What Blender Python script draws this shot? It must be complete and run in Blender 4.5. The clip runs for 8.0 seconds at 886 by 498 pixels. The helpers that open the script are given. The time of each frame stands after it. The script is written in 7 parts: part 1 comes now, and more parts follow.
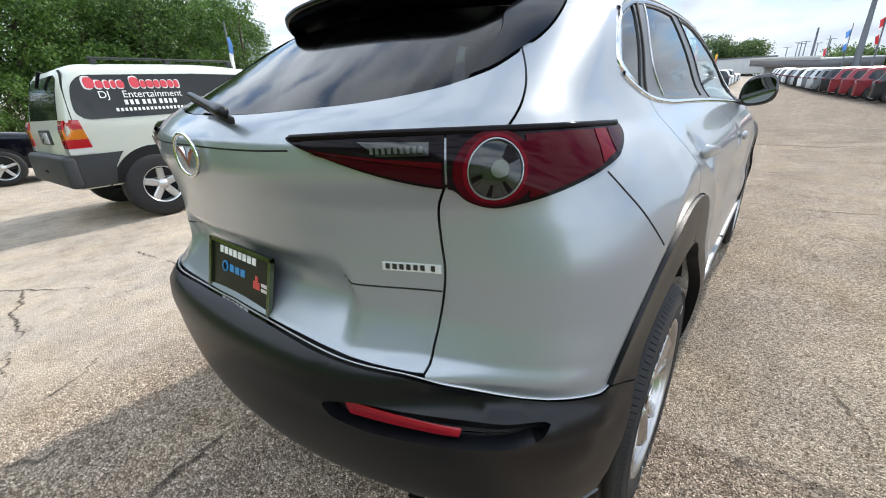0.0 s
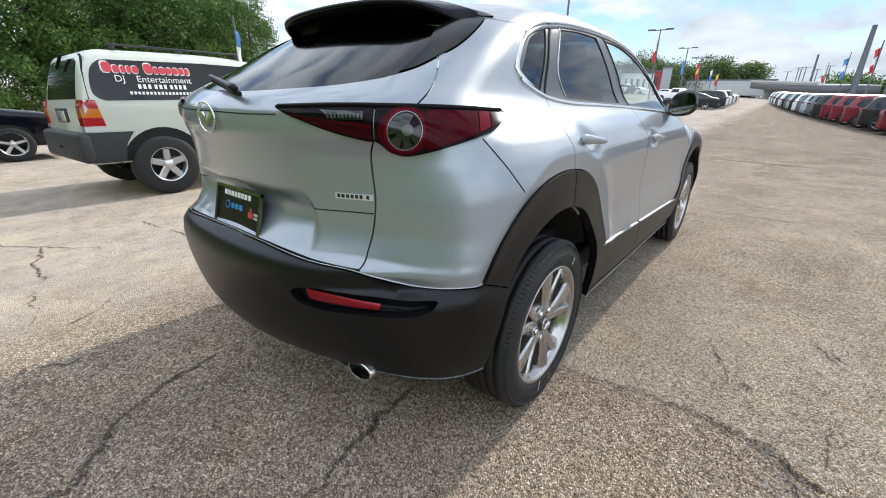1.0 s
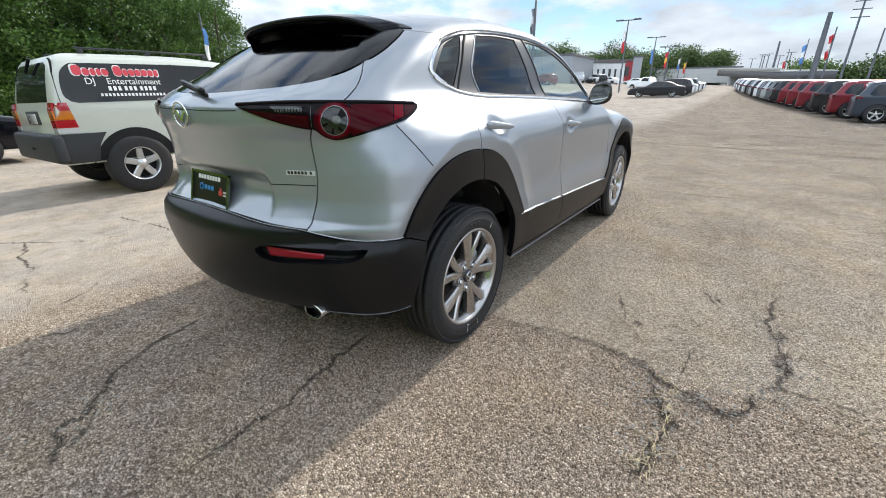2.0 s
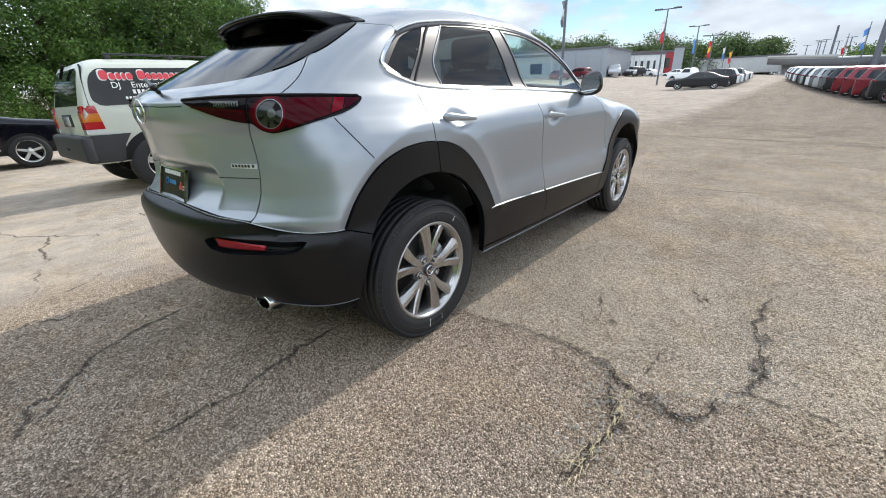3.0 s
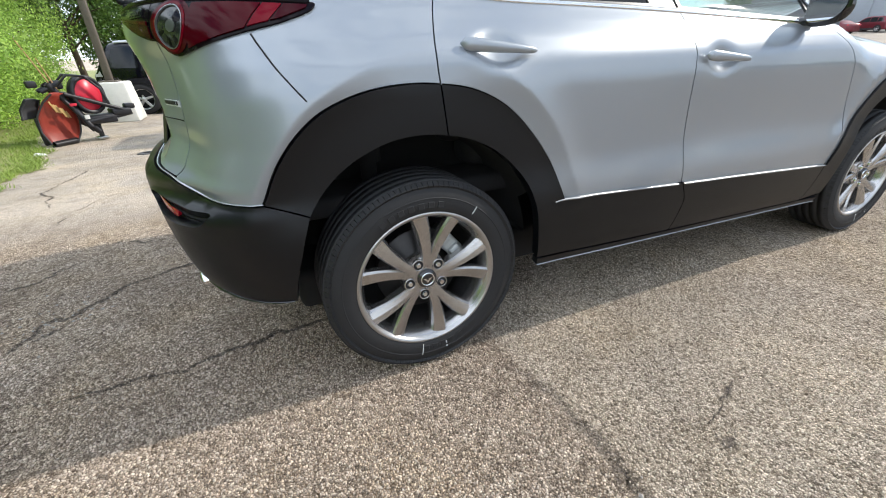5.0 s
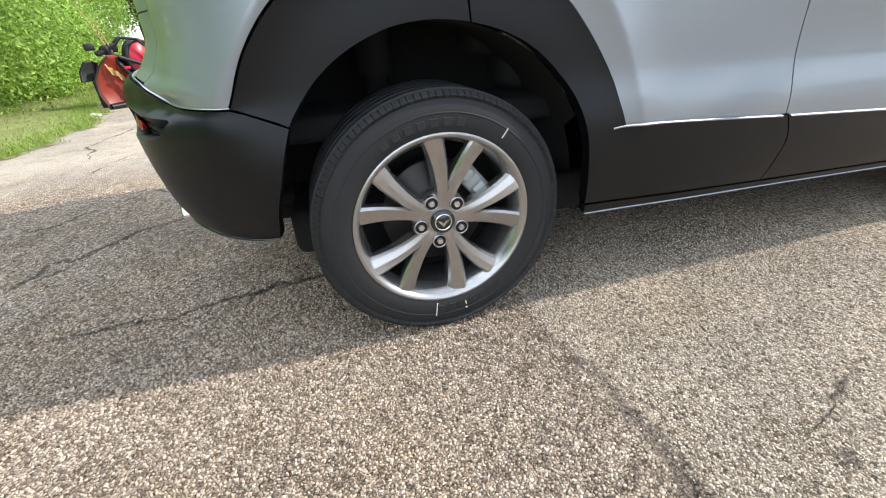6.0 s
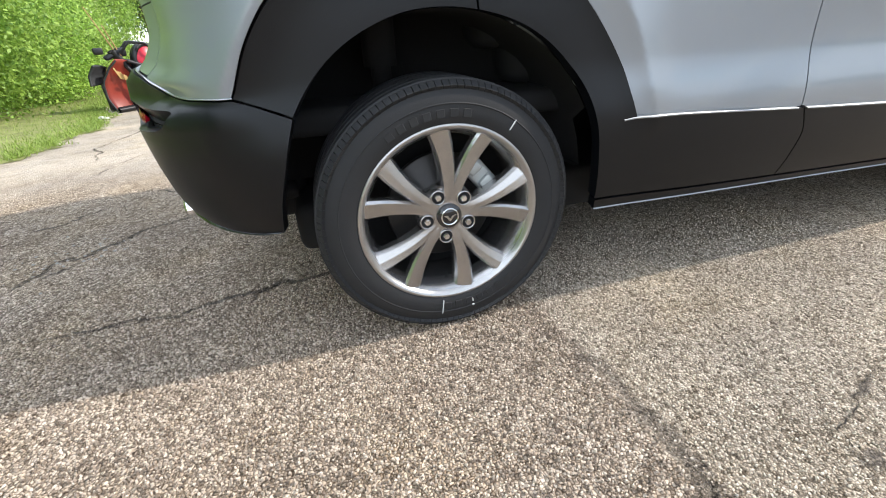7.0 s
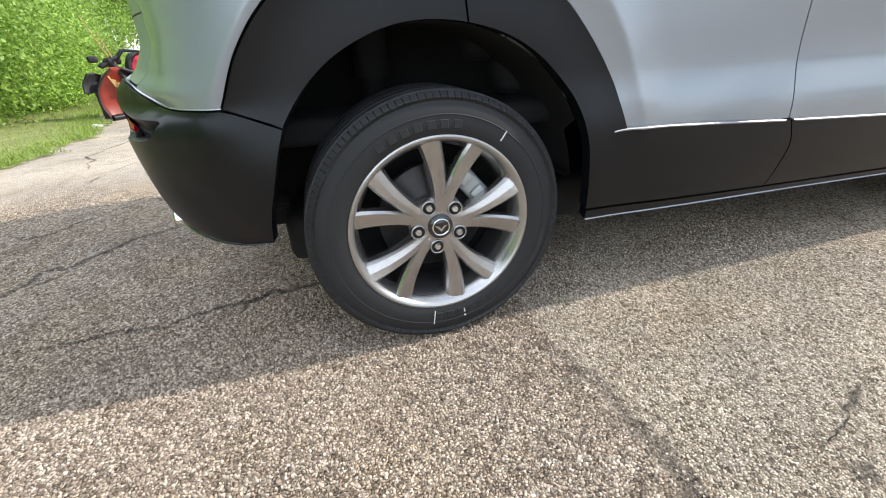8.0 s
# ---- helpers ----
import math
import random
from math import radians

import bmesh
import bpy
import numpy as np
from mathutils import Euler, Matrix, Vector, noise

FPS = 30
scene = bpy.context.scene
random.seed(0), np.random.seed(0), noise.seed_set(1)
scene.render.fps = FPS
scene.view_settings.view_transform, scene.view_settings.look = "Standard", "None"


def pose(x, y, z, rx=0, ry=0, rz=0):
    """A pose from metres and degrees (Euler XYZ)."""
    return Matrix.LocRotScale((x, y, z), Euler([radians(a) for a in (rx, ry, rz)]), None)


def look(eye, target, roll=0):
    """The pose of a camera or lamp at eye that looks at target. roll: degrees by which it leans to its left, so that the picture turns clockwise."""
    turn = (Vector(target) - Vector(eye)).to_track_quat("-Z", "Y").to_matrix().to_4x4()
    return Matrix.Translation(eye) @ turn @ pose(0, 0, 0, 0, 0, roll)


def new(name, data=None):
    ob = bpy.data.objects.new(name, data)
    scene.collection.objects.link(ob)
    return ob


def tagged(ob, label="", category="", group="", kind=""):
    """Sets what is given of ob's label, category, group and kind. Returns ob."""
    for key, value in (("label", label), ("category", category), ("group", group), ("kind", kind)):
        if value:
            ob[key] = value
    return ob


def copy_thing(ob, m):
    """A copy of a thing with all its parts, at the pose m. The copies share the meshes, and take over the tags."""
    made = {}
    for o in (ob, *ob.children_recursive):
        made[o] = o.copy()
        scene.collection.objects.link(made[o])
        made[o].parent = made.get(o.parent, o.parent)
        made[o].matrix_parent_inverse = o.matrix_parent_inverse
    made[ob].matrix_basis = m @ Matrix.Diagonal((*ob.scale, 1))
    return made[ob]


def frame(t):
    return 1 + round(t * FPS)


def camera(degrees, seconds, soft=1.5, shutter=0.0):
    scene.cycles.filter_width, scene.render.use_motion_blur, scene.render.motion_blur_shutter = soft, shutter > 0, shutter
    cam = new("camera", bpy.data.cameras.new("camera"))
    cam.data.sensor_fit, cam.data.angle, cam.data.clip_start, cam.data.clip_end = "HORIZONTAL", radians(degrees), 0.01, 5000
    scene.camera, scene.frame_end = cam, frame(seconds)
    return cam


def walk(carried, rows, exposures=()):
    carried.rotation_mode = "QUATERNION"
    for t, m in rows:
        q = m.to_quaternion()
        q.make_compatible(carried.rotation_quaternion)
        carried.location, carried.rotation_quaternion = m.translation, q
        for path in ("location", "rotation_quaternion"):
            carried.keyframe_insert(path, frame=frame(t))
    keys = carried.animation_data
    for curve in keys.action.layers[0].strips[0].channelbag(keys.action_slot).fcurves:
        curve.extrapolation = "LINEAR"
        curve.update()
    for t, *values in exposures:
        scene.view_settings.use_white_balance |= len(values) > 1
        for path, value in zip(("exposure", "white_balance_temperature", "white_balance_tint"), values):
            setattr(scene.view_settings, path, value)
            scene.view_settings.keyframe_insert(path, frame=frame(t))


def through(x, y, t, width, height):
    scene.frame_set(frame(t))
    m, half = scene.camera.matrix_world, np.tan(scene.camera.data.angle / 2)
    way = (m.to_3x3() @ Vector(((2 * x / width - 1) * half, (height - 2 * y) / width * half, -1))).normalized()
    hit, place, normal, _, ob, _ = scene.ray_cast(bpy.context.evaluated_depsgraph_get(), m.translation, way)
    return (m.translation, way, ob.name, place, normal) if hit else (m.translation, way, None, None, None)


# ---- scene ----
cam = camera(94.9, 8.0, soft=1.0, shutter=0.10)
ROWS = [
    (0, 1.005, -1.133, 1.220, 39.18, -21.34, -2.25),
    (0.5, 1.236, -1.211, 1.185, 39.49, -21.07, 0.64),
    (1, 1.418, -1.350, 1.185, 38.66, -20.75, 0.94),
    (1.5, 1.581, -1.480, 1.200, 36.93, -20.92, 0.48),
    (2, 1.816, -1.529, 1.197, 36.04, -21.52, -0.35),
    (2.2, 1.922, -1.540, 1.185, 36.19, -21.88, -0.78),
    (3.3, 2.094, -1.170, 1.168, 44.17, -21.80, -2.00),
    (3.5, 2.109, -1.076, 1.177, 46.76, -21.98, -2.18),
    (4, 2.174, -0.819, 1.143, 53.71, -22.55, -1.95),
    (4.5, 2.119, -0.614, 1.113, 60.71, -24.01, -1.52),
    (4.7, 2.054, -0.520, 1.091, 63.33, -24.78, -1.46),
    (5.8, 1.820, -0.292, 0.833, 73.13, -28.69, -2.34),
    (6, 1.812, -0.278, 0.809, 73.98, -28.84, -2.64),
    (6.5, 1.806, -0.275, 0.781, 74.88, -28.73, -3.00),
    (7, 1.801, -0.280, 0.779, 74.76, -28.34, -3.06),
    (7.5, 1.797, -0.274, 0.780, 74.33, -28.00, -2.85),
    (8, 1.798, -0.267, 0.782, 73.98, -27.23, -2.63),
]


def aim(x, y, z, yaw, pitch, roll):
    a, b = radians(yaw), radians(pitch)
    return look((x, y, z), (x - math.sin(a) * math.cos(b), y + math.cos(a) * math.cos(b), z + math.sin(b)), roll)


walk(cam, [(t, aim(*row)) for t, *row in ROWS], [(0, 0.78), (0.5, 0.70), (1.0, 0.60), (2.0, 0.52), (4.5, 0.54), (5.8, 0.97), (8.0, 0.97)])

# ---- light ----
SUN_ELEVATION = 35.0
world = bpy.data.worlds.new("world")
scene.world = world
world.use_nodes = True
wn, wl = world.node_tree.nodes, world.node_tree.links
wn.clear()
w_out = wn.new("ShaderNodeOutputWorld")
w_sky = wn.new("ShaderNodeTexSky")
w_sky.sky_type, w_sky.sun_disc = "NISHITA", False
w_sky.sun_elevation, w_sky.sun_rotation = radians(SUN_ELEVATION), radians(2.0)
w_sky.dust_density, w_sky.ozone_density = 0.05, 1.6
w_bg = wn.new("ShaderNodeBackground")
w_bg.inputs["Strength"].default_value = 0.235
w_co = wn.new("ShaderNodeTexCoord")
w_map = wn.new("ShaderNodeMapping")
w_map.inputs["Scale"].default_value = (1.6, 1.6, 4.2)
w_map.inputs["Location"].default_value = (0.95, 0.55, 0.2)
w_noise = wn.new("ShaderNodeTexNoise")
w_noise.inputs["Scale"].default_value, w_noise.inputs["Detail"].default_value = 2.7, 9.0
w_noise.inputs["Roughness"].default_value = 0.58
w_ramp = wn.new("ShaderNodeValToRGB")
w_ramp.color_ramp.elements[0].position, w_ramp.color_ramp.elements[1].position = 0.38, 0.50
w_shade = wn.new("ShaderNodeTexNoise")
w_shade.inputs["Scale"].default_value, w_shade.inputs["Detail"].default_value = 3.4, 6.0
w_tone = wn.new("ShaderNodeValToRGB")
w_tone.color_ramp.elements[0].position, w_tone.color_ramp.elements[1].position = 0.32, 0.62
w_tone.color_ramp.elements[0].color, w_tone.color_ramp.elements[1].color = (3.0, 3.4, 4.0, 1), (5.3, 5.8, 6.4, 1)
w_mix = wn.new("ShaderNodeMixRGB")
wl.new(w_co.outputs["Generated"], w_map.inputs["Vector"])
wl.new(w_map.outputs["Vector"], w_noise.inputs["Vector"])
wl.new(w_map.outputs["Vector"], w_shade.inputs["Vector"])
wl.new(w_noise.outputs["Fac"], w_ramp.inputs["Fac"])
wl.new(w_shade.outputs["Fac"], w_tone.inputs["Fac"])
wl.new(w_ramp.outputs["Color"], w_mix.inputs["Fac"])
# clear sky toned down; the sky's colour is graded brighter behind to fill shade
w_dim = wn.new("ShaderNodeMixRGB")
w_dim.blend_type = "MULTIPLY"
w_dim.inputs[0].default_value, w_dim.inputs[2].default_value = 1.0, (0.60, 0.66, 0.72, 1)
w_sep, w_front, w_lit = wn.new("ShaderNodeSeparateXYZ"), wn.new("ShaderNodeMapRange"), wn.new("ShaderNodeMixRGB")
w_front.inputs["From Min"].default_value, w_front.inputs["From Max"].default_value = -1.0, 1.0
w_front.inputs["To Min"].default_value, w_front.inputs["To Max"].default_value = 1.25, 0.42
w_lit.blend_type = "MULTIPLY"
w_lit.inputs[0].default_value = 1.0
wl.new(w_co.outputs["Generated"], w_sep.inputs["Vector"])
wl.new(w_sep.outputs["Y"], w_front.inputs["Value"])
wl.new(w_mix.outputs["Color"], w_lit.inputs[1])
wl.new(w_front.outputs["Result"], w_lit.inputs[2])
wl.new(w_sky.outputs["Color"], w_dim.inputs[1])
wl.new(w_dim.outputs["Color"], w_mix.inputs[1])
wl.new(w_tone.outputs["Color"], w_mix.inputs[2])
# a half-clouded sky is brighter overhead than near the horizon
w_high, w_dome = wn.new("ShaderNodeMapRange"), wn.new("ShaderNodeMixRGB")
w_high.inputs["To Min"].default_value, w_high.inputs["To Max"].default_value = 1.18, 1.22
w_dome.blend_type = "MULTIPLY"
w_dome.inputs[0].default_value = 1.0
wl.new(w_sep.outputs["Z"], w_high.inputs["Value"])
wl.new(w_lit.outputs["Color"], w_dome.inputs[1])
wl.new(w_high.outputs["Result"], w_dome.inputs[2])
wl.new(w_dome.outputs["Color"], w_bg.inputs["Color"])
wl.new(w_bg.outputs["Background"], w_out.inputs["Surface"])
sun = new("sun", bpy.data.lights.new("sun", "SUN"))
sun.data.energy, sun.data.angle, sun.data.color = 2.65, radians(1.2), (1.0, 0.936, 0.85)
sun.matrix_world = look((0.05 * 30, 30 * math.cos(radians(SUN_ELEVATION)), 30 * math.sin(radians(SUN_ELEVATION))), (0, 0, 0))

# ---- materials ----
def material(name, colour, rough=0.5, metal=0.0, grain=0.0, grain_scale=40.0, bump=0.0, bump_scale=80.0, coat=0.0, vary=0.0, spec=0.5, coat_rough=0.03, stains=0.0):
    """A procedural surface: colour with grain and large stains, relief, and a change from object to object."""
    m = bpy.data.materials.new(name)
    m.use_nodes = True
    n, l = m.node_tree.nodes, m.node_tree.links
    b = n["Principled BSDF"]
    b.inputs["Base Color"].default_value = (*colour, 1)
    b.inputs["Roughness"].default_value, b.inputs["Metallic"].default_value = rough, metal
    b.inputs["Specular IOR Level"].default_value = spec
    b.inputs["Coat Weight"].default_value, b.inputs["Coat Roughness"].default_value = coat, coat_rough
    co = n.new("ShaderNodeTexCoord")
    last = None

    def scaled(factor_socket, low, high, before):
        r = n.new("ShaderNodeMapRange")
        r.inputs["To Min"].default_value, r.inputs["To Max"].default_value = low, high
        l.new(factor_socket, r.inputs["Value"])
        h = n.new("ShaderNodeHueSaturation")
        l.new(r.outputs["Result"], h.inputs["Value"])
        if before is None:
            h.inputs["Color"].default_value = (*colour, 1)
        else:
            l.new(before, h.inputs["Color"])
        return h.outputs["Color"]

    if grain:
        t = n.new("ShaderNodeTexNoise")
        t.inputs["Scale"].default_value, t.inputs["Detail"].default_value = grain_scale, 5.0
        l.new(co.outputs["Object"], t.inputs["Vector"])
        last = scaled(t.outputs["Fac"], 1 - 1.6 * grain, 1 + 1.6 * grain, last)
    if stains:
        t = n.new("ShaderNodeTexNoise")
        t.inputs["Scale"].default_value, t.inputs["Detail"].default_value = 1.7, 6.0
        l.new(co.outputs["Object"], t.inputs["Vector"])
        last = scaled(t.outputs["Fac"], 1 - 1.6 * stains, 1 + 1.6 * stains, last)
    if vary:
        o = n.new("ShaderNodeObjectInfo")
        last = scaled(o.outputs["Random"], 1 - vary, 1 + vary, last)
    if last is not None:
        l.new(last, b.inputs["Base Color"])
    if bump:
        t = n.new("ShaderNodeTexNoise")
        t.inputs["Scale"].default_value, t.inputs["Detail"].default_value = bump_scale, 4.0
        l.new(co.outputs["Object"], t.inputs["Vector"])
        k = n.new("ShaderNodeBump")
        k.inputs["Strength"].default_value, k.inputs["Distance"].default_value = min(bump, 1.0), 0.004
        l.new(t.outputs["Fac"], k.inputs["Height"])
        l.new(k.outputs["Normal"], b.inputs["Normal"])
    return m


def glass(name, tint, gloss_rough=0.0, ior=1.5):
    """Thin tinted glass: what lies behind shows through the tint, and the sky in the gloss."""
    m = bpy.data.materials.new(name)
    m.use_nodes = True
    n, l = m.node_tree.nodes, m.node_tree.links
    n.clear()
    out, mix = n.new("ShaderNodeOutputMaterial"), n.new("ShaderNodeMixShader")
    see, shine, lw = n.new("ShaderNodeBsdfTransparent"), n.new("ShaderNodeBsdfGlossy"), n.new("ShaderNodeLayerWeight")
    steep, gloss = n.new("ShaderNodeMath"), n.new("ShaderNodeMath")
    see.inputs["Color"].default_value = (*tint, 1)
    shine.inputs["Roughness"].default_value = gloss_rough
    least = ((ior - 1) / (ior + 1)) ** 2
    steep.operation, gloss.operation = "POWER", "MULTIPLY_ADD"
    steep.inputs[1].default_value = 5.0
    gloss.inputs[1].default_value, gloss.inputs[2].default_value = 1 - least, least
    l.new(lw.outputs["Facing"], steep.inputs[0])
    l.new(steep.outputs["Value"], gloss.inputs[0])
    l.new(gloss.outputs["Value"], mix.inputs["Fac"])
    l.new(see.outputs["BSDF"], mix.inputs[1])
    l.new(shine.outputs["BSDF"], mix.inputs[2])
    l.new(mix.outputs["Shader"], out.inputs["Surface"])
    return m


M_SILVER = material("silver_paint", (0.295, 0.322, 0.352), 0.34, 0.50, grain=0.02, grain_scale=900, coat=0.75, coat_rough=0.05)
M_CLADDING = material("black_plastic", (0.0030, 0.0036, 0.0050), 0.36, bump=0.06, bump_scale=700, spec=0.33, grain=0.08, grain_scale=6)
M_GLOSSBLACK = material("gloss_black", (0.012, 0.012, 0.014), 0.08, coat=0.6)
M_SPOILER = material("black_spoiler", (0.004, 0.004, 0.005), 0.15, coat=0.0, spec=0.16)
M_PILLAR = material("black_film", (0.05, 0.05, 0.052), 0.32, grain=0.05)
M_CHROME = material("chrome", (0.78, 0.79, 0.80), 0.12, 1.0)
M_SATIN = material("satin_chrome", (0.50, 0.51, 0.52), 0.28, 1.0)
M_DARK = material("underbody", (0.0045, 0.0045, 0.005), 0.85, grain=0.2, grain_scale=14)
M_RUBBER = material("tyre_rubber", (0.0125, 0.0125, 0.0135), 0.70, grain=0.15, grain_scale=25, bump=0.2, bump_scale=300, stains=0.12)
M_RIM = material("alloy_grey", (0.44, 0.425, 0.415), 0.24, 0.9, grain=0.03, grain_scale=300, coat=0.5, coat_rough=0.1)
M_RIMLIP = material("alloy_edge", (0.46, 0.45, 0.44), 0.30, 0.9)
M_RED = material("red_lens", (0.115, 0.002, 0.008), 0.05, coat=0.0, spec=0.09)
M_REDDARK = material("dark_red_lens", (0.048, 0.0012, 0.004), 0.05, coat=0.0, spec=0.09)
M_LAMPBLACK = material("lamp_housing", (0.006, 0.004, 0.005), 0.05, coat=0.0, spec=0.09)
M_DEEPRED = material("deep_red_lens", (0.030, 0.0015, 0.004), 0.05, coat=0.0, spec=0.09)
M_BULB = material("bulb_glass", (0.09, 0.10, 0.085), 0.2, 0.3, coat=0.2)
M_LENSBRIGHT = material("lens_facet", (0.034, 0.036, 0.033), 0.15, 0.4)
M_BADGE = material("badge_silver", (0.62, 0.63, 0.64), 0.45, 0.2)
M_EDGE = material("dull_bright_edge", (0.30, 0.31, 0.32), 0.35, 0.8)
M_LENSGREY = material("clear_lens", (0.022, 0.024, 0.022), 0.14, 0.4, coat=0.4)
M_REFLECTOR = material("red_reflector", (0.26, 0.004, 0.014), 0.22, coat=0.15, spec=0.3, grain=0.2, grain_scale=500)
M_STEEL = material("brake_steel", (0.055, 0.052, 0.050), 0.45, 0.8, grain=0.1)
M_CALIPER = material("cast_caliper", (0.42, 0.44, 0.43), 0.5, 0.5)
M_SEAT = material("dark_fabric", (0.02, 0.02, 0.021), 0.8, grain=0.1)
M_WHITE = material("white_ink", (0.75, 0.75, 0.73), 0.5)
M_PRIVACY = glass("privacy_glass", (0.085, 0.09, 0.088), gloss_rough=0.06, ior=1.65)
M_CLEARGLASS = glass("green_tinted_glass", (0.86, 0.96, 0.90), gloss_rough=0.03, ior=1.9)
M_WINDSCREEN = glass("windscreen_glass", (0.86, 0.94, 0.90), gloss_rough=0.02, ior=1.4)
M_REARGLASS = glass("rear_glass", (0.05, 0.055, 0.055), gloss_rough=0.07, ior=1.40)
# ---- body surface ----
def smooth_curve(xs, ys):
    """A smooth function through the given knots, flat beyond the ends."""
    xs, ys = np.array(xs, float), np.array(ys, float)
    d = np.diff(ys) / np.diff(xs)
    m = np.zeros(len(xs))
    m[1:-1] = np.where(d[1:] * d[:-1] > 0, 2 * d[1:] * d[:-1] / (d[1:] + d[:-1] + 1e-12), 0)
    m[0], m[-1] = d[0], d[-1]

    def f(x):
        x = np.clip(x, xs[0], xs[-1])
        i = np.clip(np.searchsorted(xs, x) - 1, 0, len(xs) - 2)
        h = xs[i + 1] - xs[i]
        t = (x - xs[i]) / h
        return ((1 + 2 * t) * (1 - t) ** 2 * ys[i] + t * (1 - t) ** 2 * h * m[i] + t * t * (3 - 2 * t) * ys[i + 1] + t * t * (t - 1) * h * m[i + 1])

    return f


def smax(a, b, k):
    h = np.maximum(k - np.abs(a - b), 0) / k
    return np.maximum(a, b) + h * h * k / 4


side_profile = smooth_curve([.20, .28, .36, .46, .56, .70, .82, .92, .99, 1.05, 1.10, 1.15, 1.20, 1.32, 1.44, 1.54],
                            [.80, .842, .866, .881, .888, .875, .878, .880, .871, .838, .792, .740, .705, .655, .595, .53])
rear_profile = smooth_curve([.28, .36, .46, .58, .66, .70, .74, .82, .92, 1.02, 1.09, 1.13, 1.17, 1.22, 1.30, 1.40, 1.50],
                            [-.66, -.745, -.785, -.805, -.81, -.80, -.757, -.724, -.727, -.748, -.768, -.765, -.73, -.635, -.47, -.27, -.07])
rear_bow = smooth_curve([.30, .60, .72, .90, 1.10, 1.20, 1.45], [.30, .30, .20, .27, .42, .42, .30])
roof_profile = smooth_curve([-.5, -.1, .3, .8, 1.2, 1.5, 1.8, 2.1, 2.25, 2.7, 3.2, 3.6],
                            [1.43, 1.50, 1.57, 1.605, 1.60, 1.545, 1.40, 1.23, 1.16, 1.115, 1.03, .88])


FAN_Y, FAN_R = .30, .95


def body_field(x, y, z):
    """Below zero inside the car's body, above zero outside."""
    x = np.abs(x)
    w = side_profile(z) - .16 * np.maximum(-y, 0) ** 2 - .10 * np.maximum(y - 2.7, 0) ** 2
    w = w - .010 * np.exp(-((y - 1.4) / .6) ** 2 - ((z - .74) / .14) ** 2)
    for yc in (0.0, 2.655):
        r = np.hypot((y - yc - .025) / .85, z - .36)
        low = .5 * (.666 - r + np.hypot(.666 - r, .005))
        lip = .013 * np.clip(1 + (.666 - r - low) / .134, 0, 1) ** 2.2 - .017 * np.tanh(low / .08)
        w = w + (.005 * np.exp(-((r - .46) / .10) ** 2) + lip * np.clip((z - .50) / .12, 0, 1)) * (z < 1.2)
    for yc, zc in ((.245, 1.028), (1.195, .978)):
        w = w - .022 * np.exp(-(((y - yc) / .064) ** 2 + ((z - zc) / .042) ** 2) ** 1.5)
    side = x - w
    rear = (rear_profile(z) + rear_bow(z) * x ** 2) - y
    recess = .5 + .5 * np.tanh((.893 - .06 * x ** 2 - z) / .022)
    recess = recess * (.5 + .5 * np.tanh((.385 + .18 * (.8 - z) - x) / .014)) * np.clip((z - .722) / .10, 0, 1)
    rear = rear + .036 * recess
    front = y - (3.52 - .32 * x ** 2 - .25 * np.maximum(z - .6, 0) ** 2)
    top = z - (roof_profile(y) - .22 * x ** 2)
    f = smax(side, rear, .20)
    u = np.clip((z - .628) / .045, 0, 1) * np.clip((1.12 - z) / .12, 0, 1)
    s = FAN_Y - FAN_R * np.arctan2(FAN_Y - y, np.maximum(x, 1e-6))
    f = f + .078 * u * u * (3 - 2 * u) * np.exp(-np.maximum(z - .68, 0) / .30) * np.exp(-((s + .62) / .16) ** 2)
    f = smax(f, front, .25)
    return smax(f, top * .9, np.where(y < 1.9, .07, .12))


def body_ray(s):
    """The start and the way of the level ray of place s round the body: s = y along the side, less than FAN_Y round the back."""
    s = np.asarray(s, float)
    a = np.maximum(FAN_Y - s, 0) / FAN_R
    return np.stack([0 * s, np.maximum(s, FAN_Y)], -1), np.stack([np.cos(a), -np.sin(a)], -1)


def body_point(s, z, off=0.0):
    """Points and normals of the body's surface at places (s, z), moved out by off."""
    s, z = np.broadcast_arrays(np.asarray(s, float), np.asarray(z, float))
    o, w = body_ray(s)
    lo, hi = np.zeros(s.shape), np.full(s.shape, 1.6)
    for _ in range(40):
        mid = (lo + hi) / 2
        p = o + w * mid[..., None]
        out = body_field(p[..., 0], p[..., 1], z) > 0
        hi, lo = np.where(out, mid, hi), np.where(out, lo, mid)
    p = o + w * lo[..., None]
    p = np.concatenate([p, z[..., None]], -1)
    return p + off * body_normal(p), body_normal(p)


def body_normal(p):
    e = 4e-3
    g = np.stack([body_field(*(p + e * d).T.reshape(3, -1)) - body_field(*(p - e * d).T.reshape(3, -1)) for d in np.eye(3)], -1) if p.ndim == 2 else None
    if g is None:
        q = p.reshape(-1, 3)
        return body_normal(q).reshape(p.shape)
    return g / np.maximum(np.linalg.norm(g, axis=-1, keepdims=True), 1e-9)
# ---- mesh helpers ----
from mathutils.geometry import delaunay_2d_cdt


